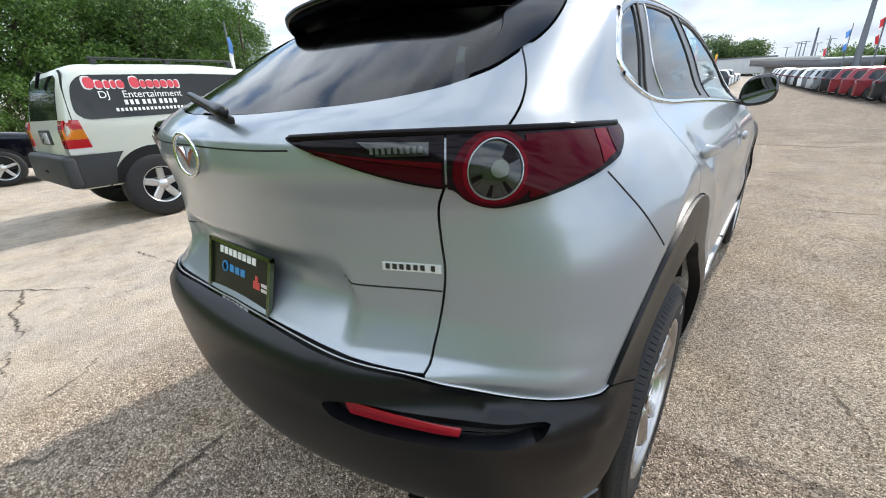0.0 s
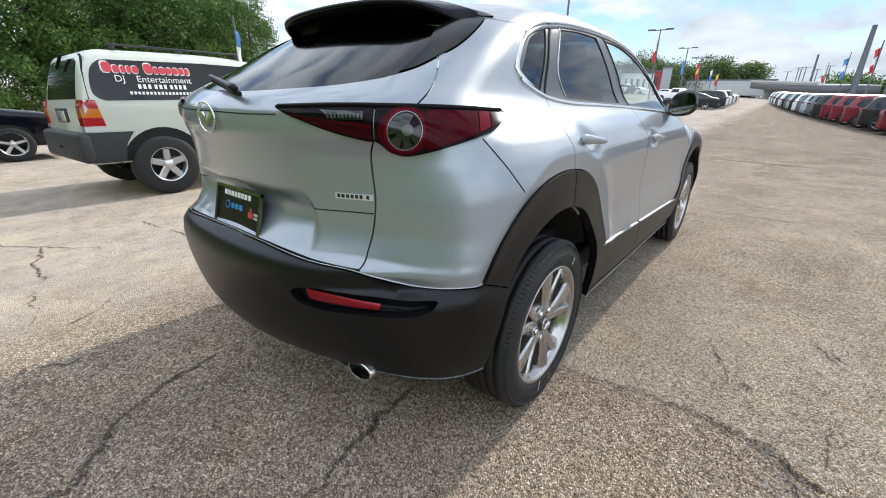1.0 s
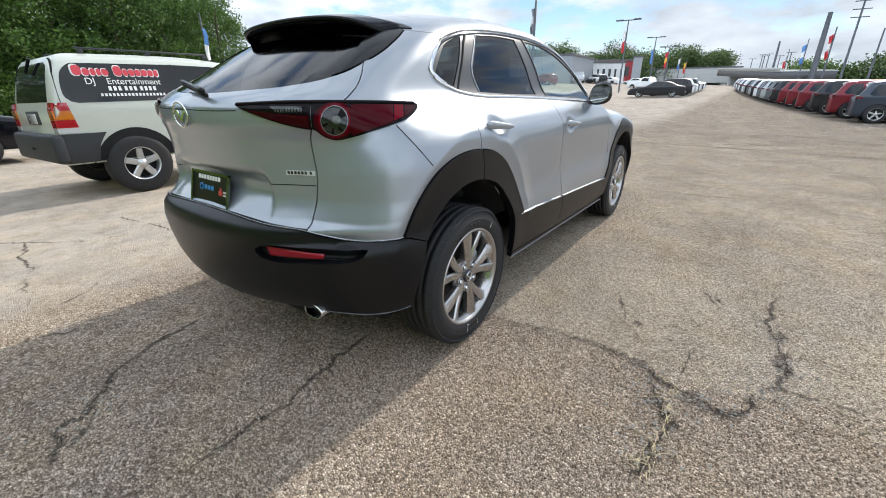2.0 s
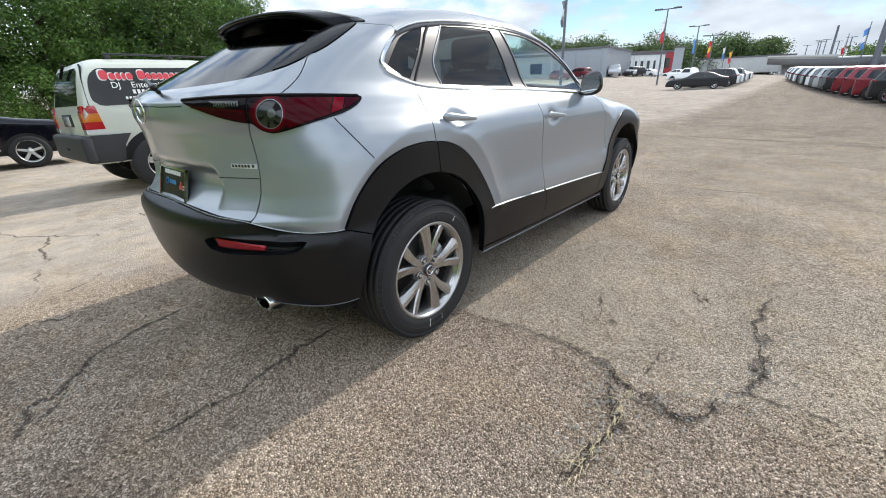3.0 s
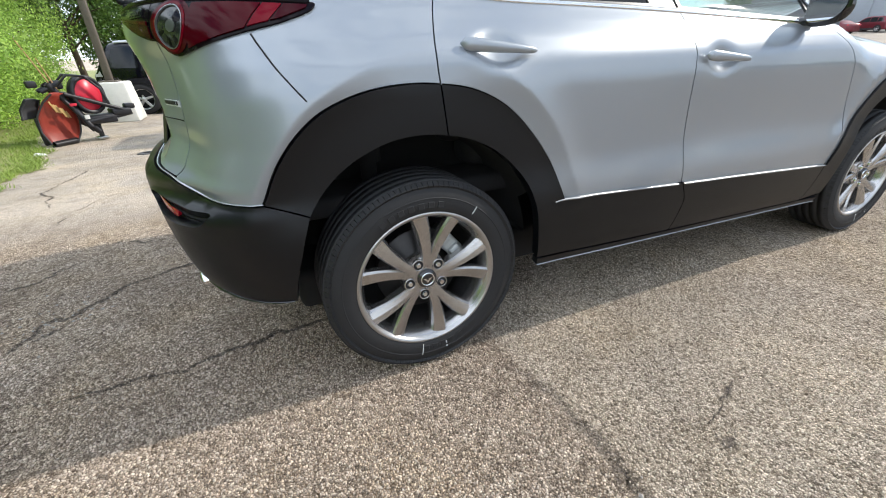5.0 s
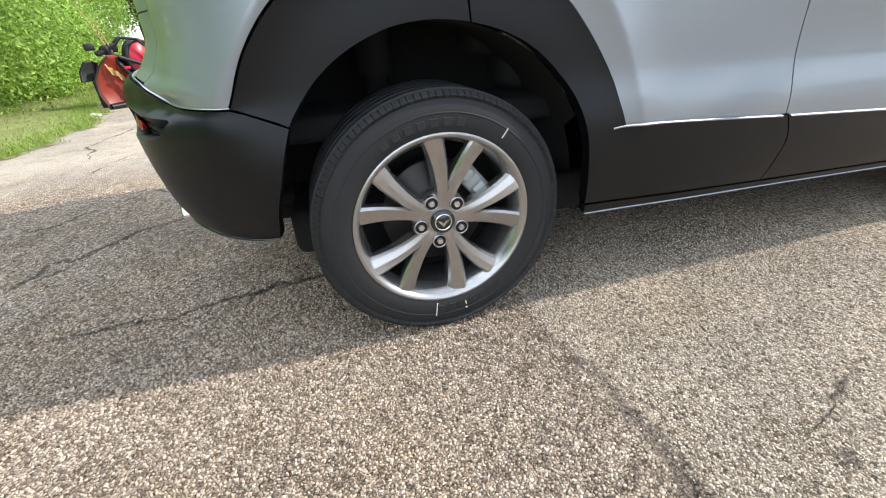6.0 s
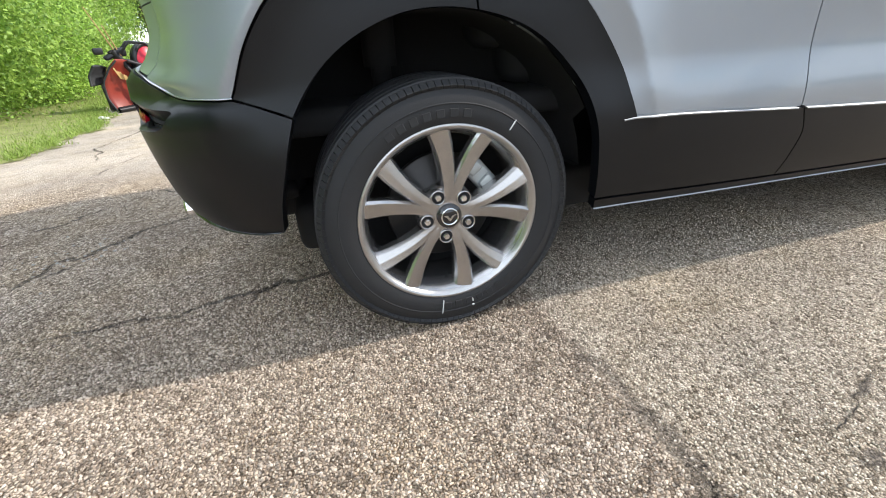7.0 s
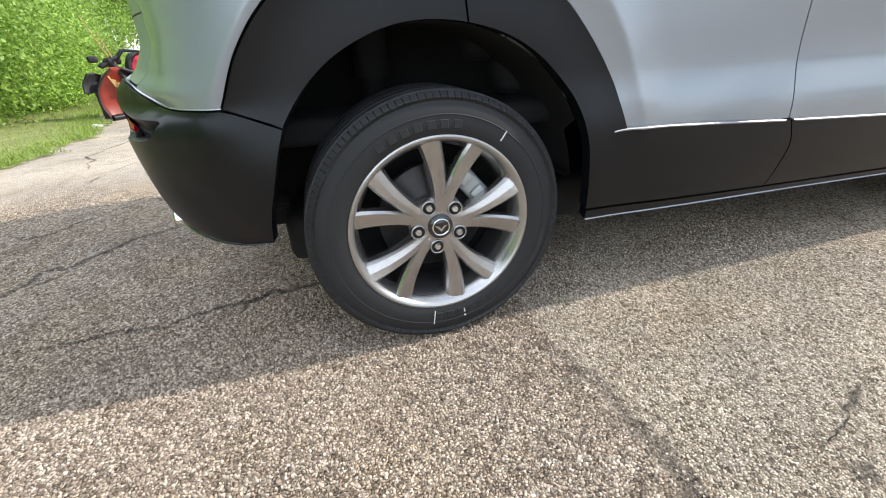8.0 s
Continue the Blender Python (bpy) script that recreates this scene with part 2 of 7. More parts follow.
def mesh_object(name, verts, faces, mat, parent=None, label="", normals=None, smooth=True):
    me = bpy.data.meshes.new(name)
    me.from_pydata([tuple(map(float, v)) for v in verts], [], [tuple(map(int, f)) for f in faces])
    me.materials.append(mat)
    me.polygons.foreach_set("use_smooth", [smooth] * len(me.polygons))
    me.update()
    if normals is not None:
        me.normals_split_custom_set_from_vertices([tuple(map(float, v)) for v in normals])
    ob = new(name, me)
    if parent is not None:
        ob.parent = parent
    if label:
        tagged(ob, label)
    return ob


def part(name, bm, mat, parent=None, label="", smooth=True):
    """Links a bmesh as one mesh object under a thing or a part."""
    me = bpy.data.meshes.new(name)
    bm.normal_update()
    bm.to_mesh(me)
    bm.free()
    me.materials.append(mat)
    me.polygons.foreach_set("use_smooth", [smooth] * len(me.polygons))
    ob = new(name, me)
    if parent is not None:
        ob.parent = parent
    if label:
        tagged(ob, label)
    return ob


def thing(name, label, category, place=Matrix(), group="", kind=""):
    ob = new(name)
    ob.empty_display_size = 0.1
    ob.matrix_world = place
    return tagged(ob, label, category, group, kind)


def box_bm(x0, x1, y0, y1, z0, z1, bevel=0.0, segments=2, bm=None):
    bm = bm or bmesh.new()
    got = bmesh.ops.create_cube(bm, size=1.0, matrix=Matrix.Translation(((x0 + x1) / 2, (y0 + y1) / 2, (z0 + z1) / 2)) @ Matrix.Diagonal((x1 - x0, y1 - y0, z1 - z0, 1)))
    if bevel:
        edges = list({e for v in got["verts"] for e in v.link_edges})
        bmesh.ops.bevel(bm, geom=edges, offset=bevel, segments=segments, profile=0.5, affect="EDGES")
    return bm


def lathe(profile, steps, axis="X"):
    """Verts and faces of a closed profile of (along, radius) turned round the X axis."""
    n, verts, faces = len(profile), [], []
    for k in range(steps):
        a = 2 * math.pi * k / steps
        verts += [(p, r * math.cos(a), r * math.sin(a)) for p, r in profile]
    for k in range(steps):
        for j in range(n - 1):
            a, b = k * n + j, ((k + 1) % steps) * n + j
            faces.append((a, b, b + 1, a + 1))
    return verts, faces


def spline(points, step=0.012, closed=False):
    """A smooth line through the points, with even steps."""
    p = np.array(points, float)
    if closed:
        p = np.concatenate([p[-1:], p, p[:2]])
    else:
        p = np.concatenate([2 * p[:1] - p[1:2], p, 2 * p[-1:] - p[-2:-1]])
    out = []
    for a, b, c, d in zip(p, p[1:], p[2:], p[3:]):
        n = max(2, int(np.linalg.norm(c - b) / step) + 1)
        # centripetal knots keep uneven points from overshooting
        t0 = 0.0
        t1 = t0 + max(np.linalg.norm(b - a), 1e-6) ** 0.5
        t2 = t1 + max(np.linalg.norm(c - b), 1e-6) ** 0.5
        t3 = t2 + max(np.linalg.norm(d - c), 1e-6) ** 0.5
        t = np.linspace(t1, t2, n, endpoint=False)[:, None]
        a1, a2, a3 = (t1 - t) / (t1 - t0) * a + (t - t0) / (t1 - t0) * b, (t2 - t) / (t2 - t1) * b + (t - t1) / (t2 - t1) * c, (t3 - t) / (t3 - t2) * c + (t - t2) / (t3 - t2) * d
        b1, b2 = (t2 - t) / (t2 - t0) * a1 + (t - t0) / (t2 - t0) * a2, (t3 - t) / (t3 - t1) * a2 + (t - t1) / (t3 - t1) * a3
        out.append((t2 - t) / (t2 - t1) * b1 + (t - t1) / (t2 - t1) * b2)
    out = np.concatenate(out)
    return out if closed else np.concatenate([out, p[-2:-1]])


def straight(points, step=0.02):
    p = np.array(points, float)
    out = [p[:1]]
    for a, b in zip(p, p[1:]):
        n = max(1, int(np.linalg.norm(b - a) / step))
        out.append(a + (b - a) * (np.arange(1, n + 1) / n)[:, None])
    return np.concatenate(out)


def outline(*runs):
    """One closed outline from runs of points that follow one another; doubled points fall out."""
    p = np.concatenate(runs)
    keep = [p[0]]
    for q in p[1:]:
        if np.linalg.norm(q - keep[-1]) > 2e-3:
            keep.append(q)
    if np.linalg.norm(keep[0] - keep[-1]) < 2e-3:
        keep.pop()
    p = np.array(keep)
    area = np.sum(p[:, 0] * np.roll(p[:, 1], -1) - np.roll(p[:, 0], -1) * p[:, 1])
    return p if area > 0 else p[::-1]


def inset(p, d):
    """An outline moved inwards by d (outlines run counterclockwise)."""
    a, b = p - np.roll(p, 1, 0), np.roll(p, -1, 0) - p
    a, b = a / np.linalg.norm(a, axis=1, keepdims=True), b / np.linalg.norm(b, axis=1, keepdims=True)
    na, nb = np.stack([-a[:, 1], a[:, 0]], 1), np.stack([-b[:, 1], b[:, 0]], 1)
    m = na + nb
    m = m / np.maximum((m * m).sum(1, keepdims=True), 0.6) * 2
    return p + d * m


def inside(q, p):
    x, y = q[:, :1], q[:, 1:]
    x0, y0 = p[:, 0], p[:, 1]
    x1, y1 = np.roll(x0, -1), np.roll(y0, -1)
    cross = ((y0 > y) != (y1 > y)) & (x < (x1 - x0) * (y - y0) / (y1 - y0 + 1e-12) + x0)
    return cross.sum(1) % 2 == 1


def edge_gap(q, p):
    a, b = p, np.roll(p, -1, 0)
    d = b - a
    t = np.clip(((q[:, None] - a) * d).sum(-1) / np.maximum((d * d).sum(-1), 1e-12), 0, 1)
    return np.linalg.norm(q[:, None] - (a + t[..., None] * d), axis=-1).min(1)


def fill(p, step, holes=()):
    """Triangles that fill an outline: even points inside, the outline's own at its rim."""
    lo, hi = p.min(0), p.max(0)
    g = np.stack(np.meshgrid(np.arange(lo[0], hi[0], step), np.arange(lo[1], hi[1], step), indexing="ij"), -1).reshape(-1, 2)
    g = g[inside(g, p)]
    for h in holes:
        g = g[~inside(g, h)]
    loops = [p, *holes]
    for h in loops:
        if len(g):
            g = g[edge_gap(g, h) > step * 0.45]
    pts, edges, base = [], [], 0
    for h in loops:
        pts.append(h)
        edges += [(base + i, base + (i + 1) % len(h)) for i in range(len(h))]
        base += len(h)
    pts = np.concatenate([*pts, g])
    v, _, f, *_ = delaunay_2d_cdt([Vector(q) for q in pts], edges, [], 0, 1e-6)
    v = np.array([tuple(q) for q in v])
    f = np.array([tuple(t) for t in f])
    c = v[f].mean(1)
    keep = inside(c, p)
    for h in holes:
        keep &= ~inside(c, h)
    f = f[keep]
    u = v[f[:, 1]] - v[f[:, 0]]
    w = v[f[:, 2]] - v[f[:, 0]]
    flip = u[:, 0] * w[:, 1] - u[:, 1] * w[:, 0] < 0
    f[flip] = f[flip][:, ::-1]
    return v, f


def rim_edges(f):
    seen = {}
    for t in f:
        for a, b in ((t[0], t[1]), (t[1], t[2]), (t[2], t[0])):
            seen[(a, b)] = 1
    return [(a, b) for a, b in seen if (b, a) not in seen]


def panel(name, p, mat, parent, surface, label="", off=0.0, thick=0.010, gap=0.0022, step=0.03, holes=(), crown=0.0, mirror=False):
    """A piece of bodywork: an outline laid on a surface, with turned-in edges of the given thickness."""
    q = inset(p, gap) if gap else p
    v2, f = fill(q, step, [inset(h, -gap) if gap else h for h in holes])
    pts, nrm = surface(v2)
    lift = np.full(len(pts), off)
    if crown:
        d = edge_gap(v2, q)
        lift = lift + crown * (1 - np.exp(-d / 0.012))
    pts = pts + nrm * lift[:, None]
    verts, normals, faces = list(pts), list(nrm), [tuple(t) for t in f]
    # outward facing
    if (np.cross(pts[f[:, 1]] - pts[f[:, 0]], pts[f[:, 2]] - pts[f[:, 0]]) * nrm[f[:, 0]]).sum() < 0:
        faces = [t[::-1] for t in faces]
    if thick:
        for a, b in rim_edges(faces):
            side = np.cross(pts[b] - pts[a], nrm[a])
            side = side / max(np.linalg.norm(side), 1e-9)
            k = len(verts)
            for i in (a, b):
                verts += [pts[i], pts[i] - nrm[i] * thick]
                normals += [side, side]
            faces.append((k + 2, k, k + 1, k + 3))
    verts, normals = np.array(verts), np.array(normals)
    obs = [mesh_object(name, verts, faces, mat, parent, label, normals)]
    if mirror:
        flip = np.array([-1, 1, 1])
        obs.append(mesh_object(name, verts * flip, [t[::-1] for t in faces], mat, parent, label, normals * flip))
    return obs[0]


def on_side(v):
    p, n = body_point(v[:, 0], v[:, 1])
    return p, n


def on_top(v):
    lo, hi = np.full(len(v), 0.9), np.full(len(v), 2.0)
    for _ in range(40):
        mid = (lo + hi) / 2
        out = body_field(v[:, 0], v[:, 1], mid) > 0
        hi, lo = np.where(out, mid, hi), np.where(out, lo, mid)
    p = np.concatenate([v, lo[:, None]], 1)
    return p, body_normal(p)


def ribbon(name, line, width, mat, parent, surface, label="", off=0.004, thick=0.006, taper=0.0, mirror=False):
    """A strip along a line on the surface: a trim or a raised edge with a rounded top."""
    line = np.array(line, float)
    d = np.gradient(line, axis=0)
    d = d / np.maximum(np.linalg.norm(d, axis=1, keepdims=True), 1e-9)
    nrm2 = np.stack([-d[:, 1], d[:, 0]], 1)
    n = len(line)
    w = np.full(n, width)
    if taper:
        u = np.linspace(0, 1, n)
        w = width * np.clip(np.minimum(u, 1 - u) / taper, 0.05, 1)
    rows = []
    for c, h in ((-0.5, -thick), (-0.5, off * 0.4), (-0.25, off), (0.25, off), (0.5, off * 0.4), (0.5, -thick)):
        p, nn = surface(line + nrm2 * (w * c)[:, None])
        rows.append(p + nn * h)
    verts = np.concatenate(rows)
    faces = []
    for j in range(len(rows) - 1):
        for i in range(n - 1):
            faces.append((j * n + i, j * n + i + 1, (j + 1) * n + i + 1, (j + 1) * n + i))
    a, b, c = verts[0 * n + n // 2], verts[2 * n + n // 2], verts[3 * n + n // 2]
    t = faces[2 * (n - 1) + n // 2]
    _, nn = surface(line[n // 2:n // 2 + 1])
    if np.dot(np.cross(verts[t[1]] - verts[t[0]], verts[t[2]] - verts[t[0]]), nn[0]) < 0:
        faces = [t[::-1] for t in faces]
    ob = mesh_object(name, verts, faces, mat, parent, label)
    if mirror:
        mesh_object(name, verts * np.array([-1, 1, 1]), [t[::-1] for t in faces], mat, parent, label)
    return ob
# ---- ground ----
def ground_height(x, y):
    """The lot falls away slightly beyond the car's left side and climbs gently far ahead."""
    d = np.clip(-np.asarray(x, float) - 1.2, 0, 14)
    u = np.clip(np.asarray(y, float) - 12, 0, 120)
    w = np.minimum(.075 * np.clip(-np.asarray(x, float) - 7, 0, 40) * np.clip((np.asarray(y, float) - 28) / 40, 0, 1), 1.6)
    s = np.clip((np.asarray(y, float) - 9) / 10, 0, 1)
    r = np.clip((np.asarray(x, float) + 5) / 5, 0, 1)
    fall = .34 * s * s * (3 - 2 * s) * r * r * (3 - 2 * r)
    return -.028 * d * d / (d + .6) + .016 * u * u / (u + 8) + w - fall


def asphalt_material():
    m = bpy.data.materials.new("weathered_asphalt")
    m.use_nodes = True
    n, l = m.node_tree.nodes, m.node_tree.links
    b = n["Principled BSDF"]
    b.inputs["Roughness"].default_value = 0.88
    b.inputs["Specular IOR Level"].default_value = 0.0
    co = n.new("ShaderNodeTexCoord")

    def noise_tex(scale, detail=4.0, rough=0.55):
        t = n.new("ShaderNodeTexNoise")
        t.inputs["Scale"].default_value, t.inputs["Detail"].default_value, t.inputs["Roughness"].default_value = scale, detail, rough
        l.new(co.outputs["Object"], t.inputs["Vector"])
        return t.outputs["Fac"]

    def ramp(fac, *stops):
        r = n.new("ShaderNodeValToRGB")
        e = r.color_ramp.elements
        while len(e) < len(stops):
            e.new(0.5)
        for q, (p, c) in zip(e, stops):
            q.position, q.color = p, (*c, 1) if len(c) == 3 else c
        l.new(fac, r.inputs["Fac"])
        return r.outputs["Color"]

    def mixed(kind, fac, a, c):
        x = n.new("ShaderNodeMixRGB")
        x.blend_type = kind
        for i, s in ((0, fac), (1, a), (2, c)):
            if isinstance(s, (int, float)):
                x.inputs[i].default_value = s
            elif isinstance(s, tuple):
                x.inputs[i].default_value = (*s, 1)
            else:
                l.new(s, x.inputs[i])
        return x.outputs["Color"]

    def stones(scale):
        warp = n.new("ShaderNodeTexNoise")
        warp.inputs["Scale"].default_value = scale * 0.7
        l.new(co.outputs["Object"], warp.inputs["Vector"])
        add = n.new("ShaderNodeMixRGB")
        add.inputs[0].default_value = 0.006
        l.new(co.outputs["Object"], add.inputs[1])
        l.new(warp.outputs["Color"], add.inputs[2])
        v = n.new("ShaderNodeTexVoronoi")
        v.inputs["Scale"].default_value = scale
        l.new(add.outputs["Color"], v.inputs["Vector"])
        e = n.new("ShaderNodeTexVoronoi")
        e.feature = "DISTANCE_TO_EDGE"
        e.inputs["Scale"].default_value = scale
        l.new(add.outputs["Color"], e.inputs["Vector"])
        s = n.new("ShaderNodeSeparateColor")
        l.new(v.outputs["Color"], s.inputs["Color"])
        return s.outputs["Red"], e.outputs["Distance"], v.outputs["Distance"]

    tone, edge, dist = stones(118.0)
    tone2, edge2, dist2 = stones(150.0)
    coarse = ramp(tone, (0.0, (0.215, 0.180, 0.148)), (0.35, (0.420, 0.358, 0.296)), (0.7, (0.555, 0.483, 0.406)), (1.0, (0.80, 0.72, 0.625)))
    coarse = mixed("MULTIPLY", 1.0, coarse, ramp(edge, (0.0, (0.14, 0.116, 0.095)), (0.17, (1, 1, 1))))
    fine = ramp(tone2, (0.0, (0.16, 0.137, 0.111)), (0.30, (0.415, 0.365, 0.305)), (0.70, (0.575, 0.514, 0.435)), (1.0, (0.86, 0.79, 0.69)))
    fine = mixed("MULTIPLY", 0.9, fine, ramp(edge2, (0.0, (0.10, 0.085, 0.068)), (0.17, (1, 1, 1))))
    # the coarser strip behind the joint that crosses beneath the car
    sep = n.new("ShaderNodeSeparateXYZ")
    l.new(co.outputs["Object"], sep.inputs["Vector"])
    wob = n.new("ShaderNodeMath")
    wob.operation = "MULTIPLY_ADD"
    l.new(noise_tex(3.0, 6.0), wob.inputs[0])
    wob.inputs[1].default_value = 0.07
    l.new(sep.outputs["Y"], wob.inputs[2])
    zone = n.new("ShaderNodeMapRange")
    zone.inputs["From Min"].default_value, zone.inputs["From Max"].default_value = 0.305, 0.335
    l.new(wob.outputs["Value"], zone.inputs["Value"])
    west = n.new("ShaderNodeMapRange")
    west.inputs["From Min"].default_value, west.inputs["From Max"].default_value = -2.1, -1.0
    west.inputs["To Min"].default_value, west.inputs["To Max"].default_value = 1.0, 0.0
    l.new(sep.outputs["X"], west.inputs["Value"])
    either = n.new("ShaderNodeMath")
    either.operation = "MAXIMUM"
    l.new(zone.outputs["Result"], either.inputs[0])
    l.new(west.outputs["Result"], either.inputs[1])
    colour = mixed("MIX", either.outputs["Value"], coarse, fine)
    # the older, worn-smooth lot beside the car
    pale = ramp(noise_tex(70.0, 8.0, 0.7), (0.30, (0.42, 0.38, 0.328)), (0.52, (0.60, 0.553, 0.49)), (0.72, (0.72, 0.675, 0.605)))
    part_pale = n.new("ShaderNodeMath")
    part_pale.operation = "MULTIPLY"
    part_pale.inputs[1].default_value = 0.66
    l.new(west.outputs["Result"], part_pale.inputs[0])
    colour = mixed("MIX", part_pale.outputs["Value"], colour, pale)
    colour = mixed("MULTIPLY", 0.8, colour, ramp(noise_tex(1.3, 8.0, 0.62), (0.30, (0.70, 0.69, 0.68)), (0.55, (1.0, 0.99, 0.97)), (0.72, (1.16, 1.13, 1.07))))
    colour = mixed("MULTIPLY", 0.55, colour, ramp(noise_tex(7.0, 6.0, 0.6), (0.36, (0.72, 0.70, 0.68)), (0.50, (1, 1, 1))))
    colour = mixed("MULTIPLY", 0.5, colour, ramp(noise_tex(0.16, 5.0, 0.6), (0.35, (0.84, 0.83, 0.82)), (0.65, (1.1, 1.08, 1.05))))
    # the colour turns greyer and darker ahead, from y = 3 to 13
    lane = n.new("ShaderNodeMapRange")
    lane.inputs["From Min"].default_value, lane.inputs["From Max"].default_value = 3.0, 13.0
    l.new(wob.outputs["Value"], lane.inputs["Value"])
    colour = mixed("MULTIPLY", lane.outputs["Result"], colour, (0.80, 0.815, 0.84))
    # yellowish stains and bleached grey places
    colour = mixed("MULTIPLY", 1.0, colour, ramp(noise_tex(2.2, 7.0, 0.6), (0.32, (1.05, 1.02, 1.02)), (0.50, (1.09, 1.04, 1.00)), (0.70, (1.14, 1.055, 0.94))))
    # dark stones and drops of tar, scattered
    tar = n.new("ShaderNodeTexVoronoi")
    tar.inputs["Scale"].default_value = 16.0
    l.new(co.outputs["Object"], tar.inputs["Vector"])
    colour = mixed("MULTIPLY", 0.8, colour, ramp(tar.outputs["Distance"], (0.075, (0.30, 0.28, 0.26)), (0.12, (1, 1, 1))))
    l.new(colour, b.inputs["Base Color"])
    height = mixed("MIX", either.outputs["Value"], ramp(dist, (0.0, (1, 1, 1)), (0.6, (0, 0, 0))), ramp(dist2, (0.0, (0.85, 0.85, 0.85)), (0.6, (0, 0, 0))))
    k = n.new("ShaderNodeBump")
    k.inputs["Strength"].default_value, k.inputs["Distance"].default_value = 1.0, 0.008
    l.new(height, k.inputs["Height"])
    l.new(k.outputs["Normal"], b.inputs["Normal"])
    return m


def ground_sheet():
    a = np.concatenate([-np.geomspace(4, 1500, 34)[::-1], np.linspace(-3.6, 3.6, 19), np.geomspace(4, 1500, 34)])
    X, Y = np.meshgrid(a, a, indexing="ij")
    v = np.stack([X, Y, ground_height(X, Y)], -1).reshape(-1, 3)
    n = len(a)
    f = [(i * n + j, (i + 1) * n + j, (i + 1) * n + j + 1, i * n + j + 1) for i in range(n - 1) for j in range(n - 1)]
    return mesh_object("ground", v, f, asphalt_material())


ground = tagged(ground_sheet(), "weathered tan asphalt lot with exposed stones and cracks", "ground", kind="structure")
M_STONE = material("loose_stone", (0.34, 0.32, 0.29), 0.9, grain=0.2)


def worn_material(name, strength=1.0, least=0.92, most=1.20):
    """Dark, dirty stones along a crack, fading raggedly into the asphalt round it."""
    m = bpy.data.materials.new(name)
    m.use_nodes = True
    n, l = m.node_tree.nodes, m.node_tree.links
    b, out = n["Principled BSDF"], n["Material Output"]
    b.inputs["Roughness"].default_value = 0.95
    co, at = n.new("ShaderNodeTexCoord"), n.new("ShaderNodeAttribute")
    at.attribute_name = "wear"
    v, e, z = n.new("ShaderNodeTexVoronoi"), n.new("ShaderNodeTexVoronoi"), n.new("ShaderNodeTexNoise")
    e.feature = "DISTANCE_TO_EDGE"
    for t in (v, e):
        t.inputs["Scale"].default_value = 140.0
        l.new(co.outputs["Object"], t.inputs["Vector"])
    z.inputs["Scale"].default_value, z.inputs["Detail"].default_value, z.inputs["Roughness"].default_value = 55.0, 8.0, 0.75
    l.new(co.outputs["Object"], z.inputs["Vector"])
    s, r, g, x = n.new("ShaderNodeSeparateColor"), n.new("ShaderNodeValToRGB"), n.new("ShaderNodeValToRGB"), n.new("ShaderNodeMixRGB")
    l.new(v.outputs["Color"], s.inputs["Color"])
    r.color_ramp.elements[0].color, r.color_ramp.elements[1].color = (0.042, 0.031, 0.023, 1), (0.27, 0.222, 0.178, 1)
    l.new(s.outputs["Green"], r.inputs["Fac"])
    g.color_ramp.elements[0].color, g.color_ramp.elements[1].position = (0.12, 0.12, 0.12, 1), 0.14
    l.new(e.outputs["Distance"], g.inputs["Fac"])
    x.blend_type = "MULTIPLY"
    x.inputs[0].default_value = 1.0
    l.new(r.outputs["Color"], x.inputs[1])
    l.new(g.outputs["Color"], x.inputs[2])
    l.new(x.outputs["Color"], b.inputs["Base Color"])
    a, c, q = n.new("ShaderNodeMath"), n.new("ShaderNodeMapRange"), n.new("ShaderNodeMath")
    l.new(at.outputs["Fac"], a.inputs[0])
    l.new(z.outputs["Fac"], a.inputs[1])
    c.inputs["From Min"].default_value, c.inputs["From Max"].default_value = least, most
    c.inputs["To Max"].default_value = strength
    l.new(a.outputs["Value"], c.inputs["Value"])
    see, mix = n.new("ShaderNodeBsdfTransparent"), n.new("ShaderNodeMixShader")
    l.new(c.outputs["Result"], mix.inputs["Fac"])
    l.new(see.outputs["BSDF"], mix.inputs[1])
    l.new(b.outputs["BSDF"], mix.inputs[2])
    l.new(mix.outputs["Shader"], out.inputs["Surface"])
    return m


M_CRACK = material("crack_dirt", (0.014, 0.011, 0.009), 0.95, grain=0.3, grain_scale=60)
M_WORN = worn_material("worn_asphalt", 0.82)
M_WORNWIDE = worn_material("worn_patch", 0.88, 0.84, 1.10)
M_JOINT = worn_material("worn_joint", 0.60, 0.80, 1.25)
# how far the stones have broken out of the surface, on a grid of 5 mm
LOOSE = np.zeros((510, 610))


def loosen(line, half):
    """Stones break out along a crack, fewer with the distance from it."""
    r = int(np.ceil(half.max() / .005)) + 1
    for (x, y), h in zip(line, half):
        i, j = int((x - .30) / .005), int((y + 1.30) / .005)
        if r <= i < 510 - r and r <= j < 610 - r and h > .001:
            a, b = np.mgrid[-r:r + 1, -r:r + 1]
            w = .72 * np.clip(1.15 - np.hypot(a, b) * .005 / h, 0, 1)
            LOOSE[i - r:i + r + 1, j - r:j + r + 1] = np.maximum(LOOSE[i - r:i + r + 1, j - r:j + r + 1], w)



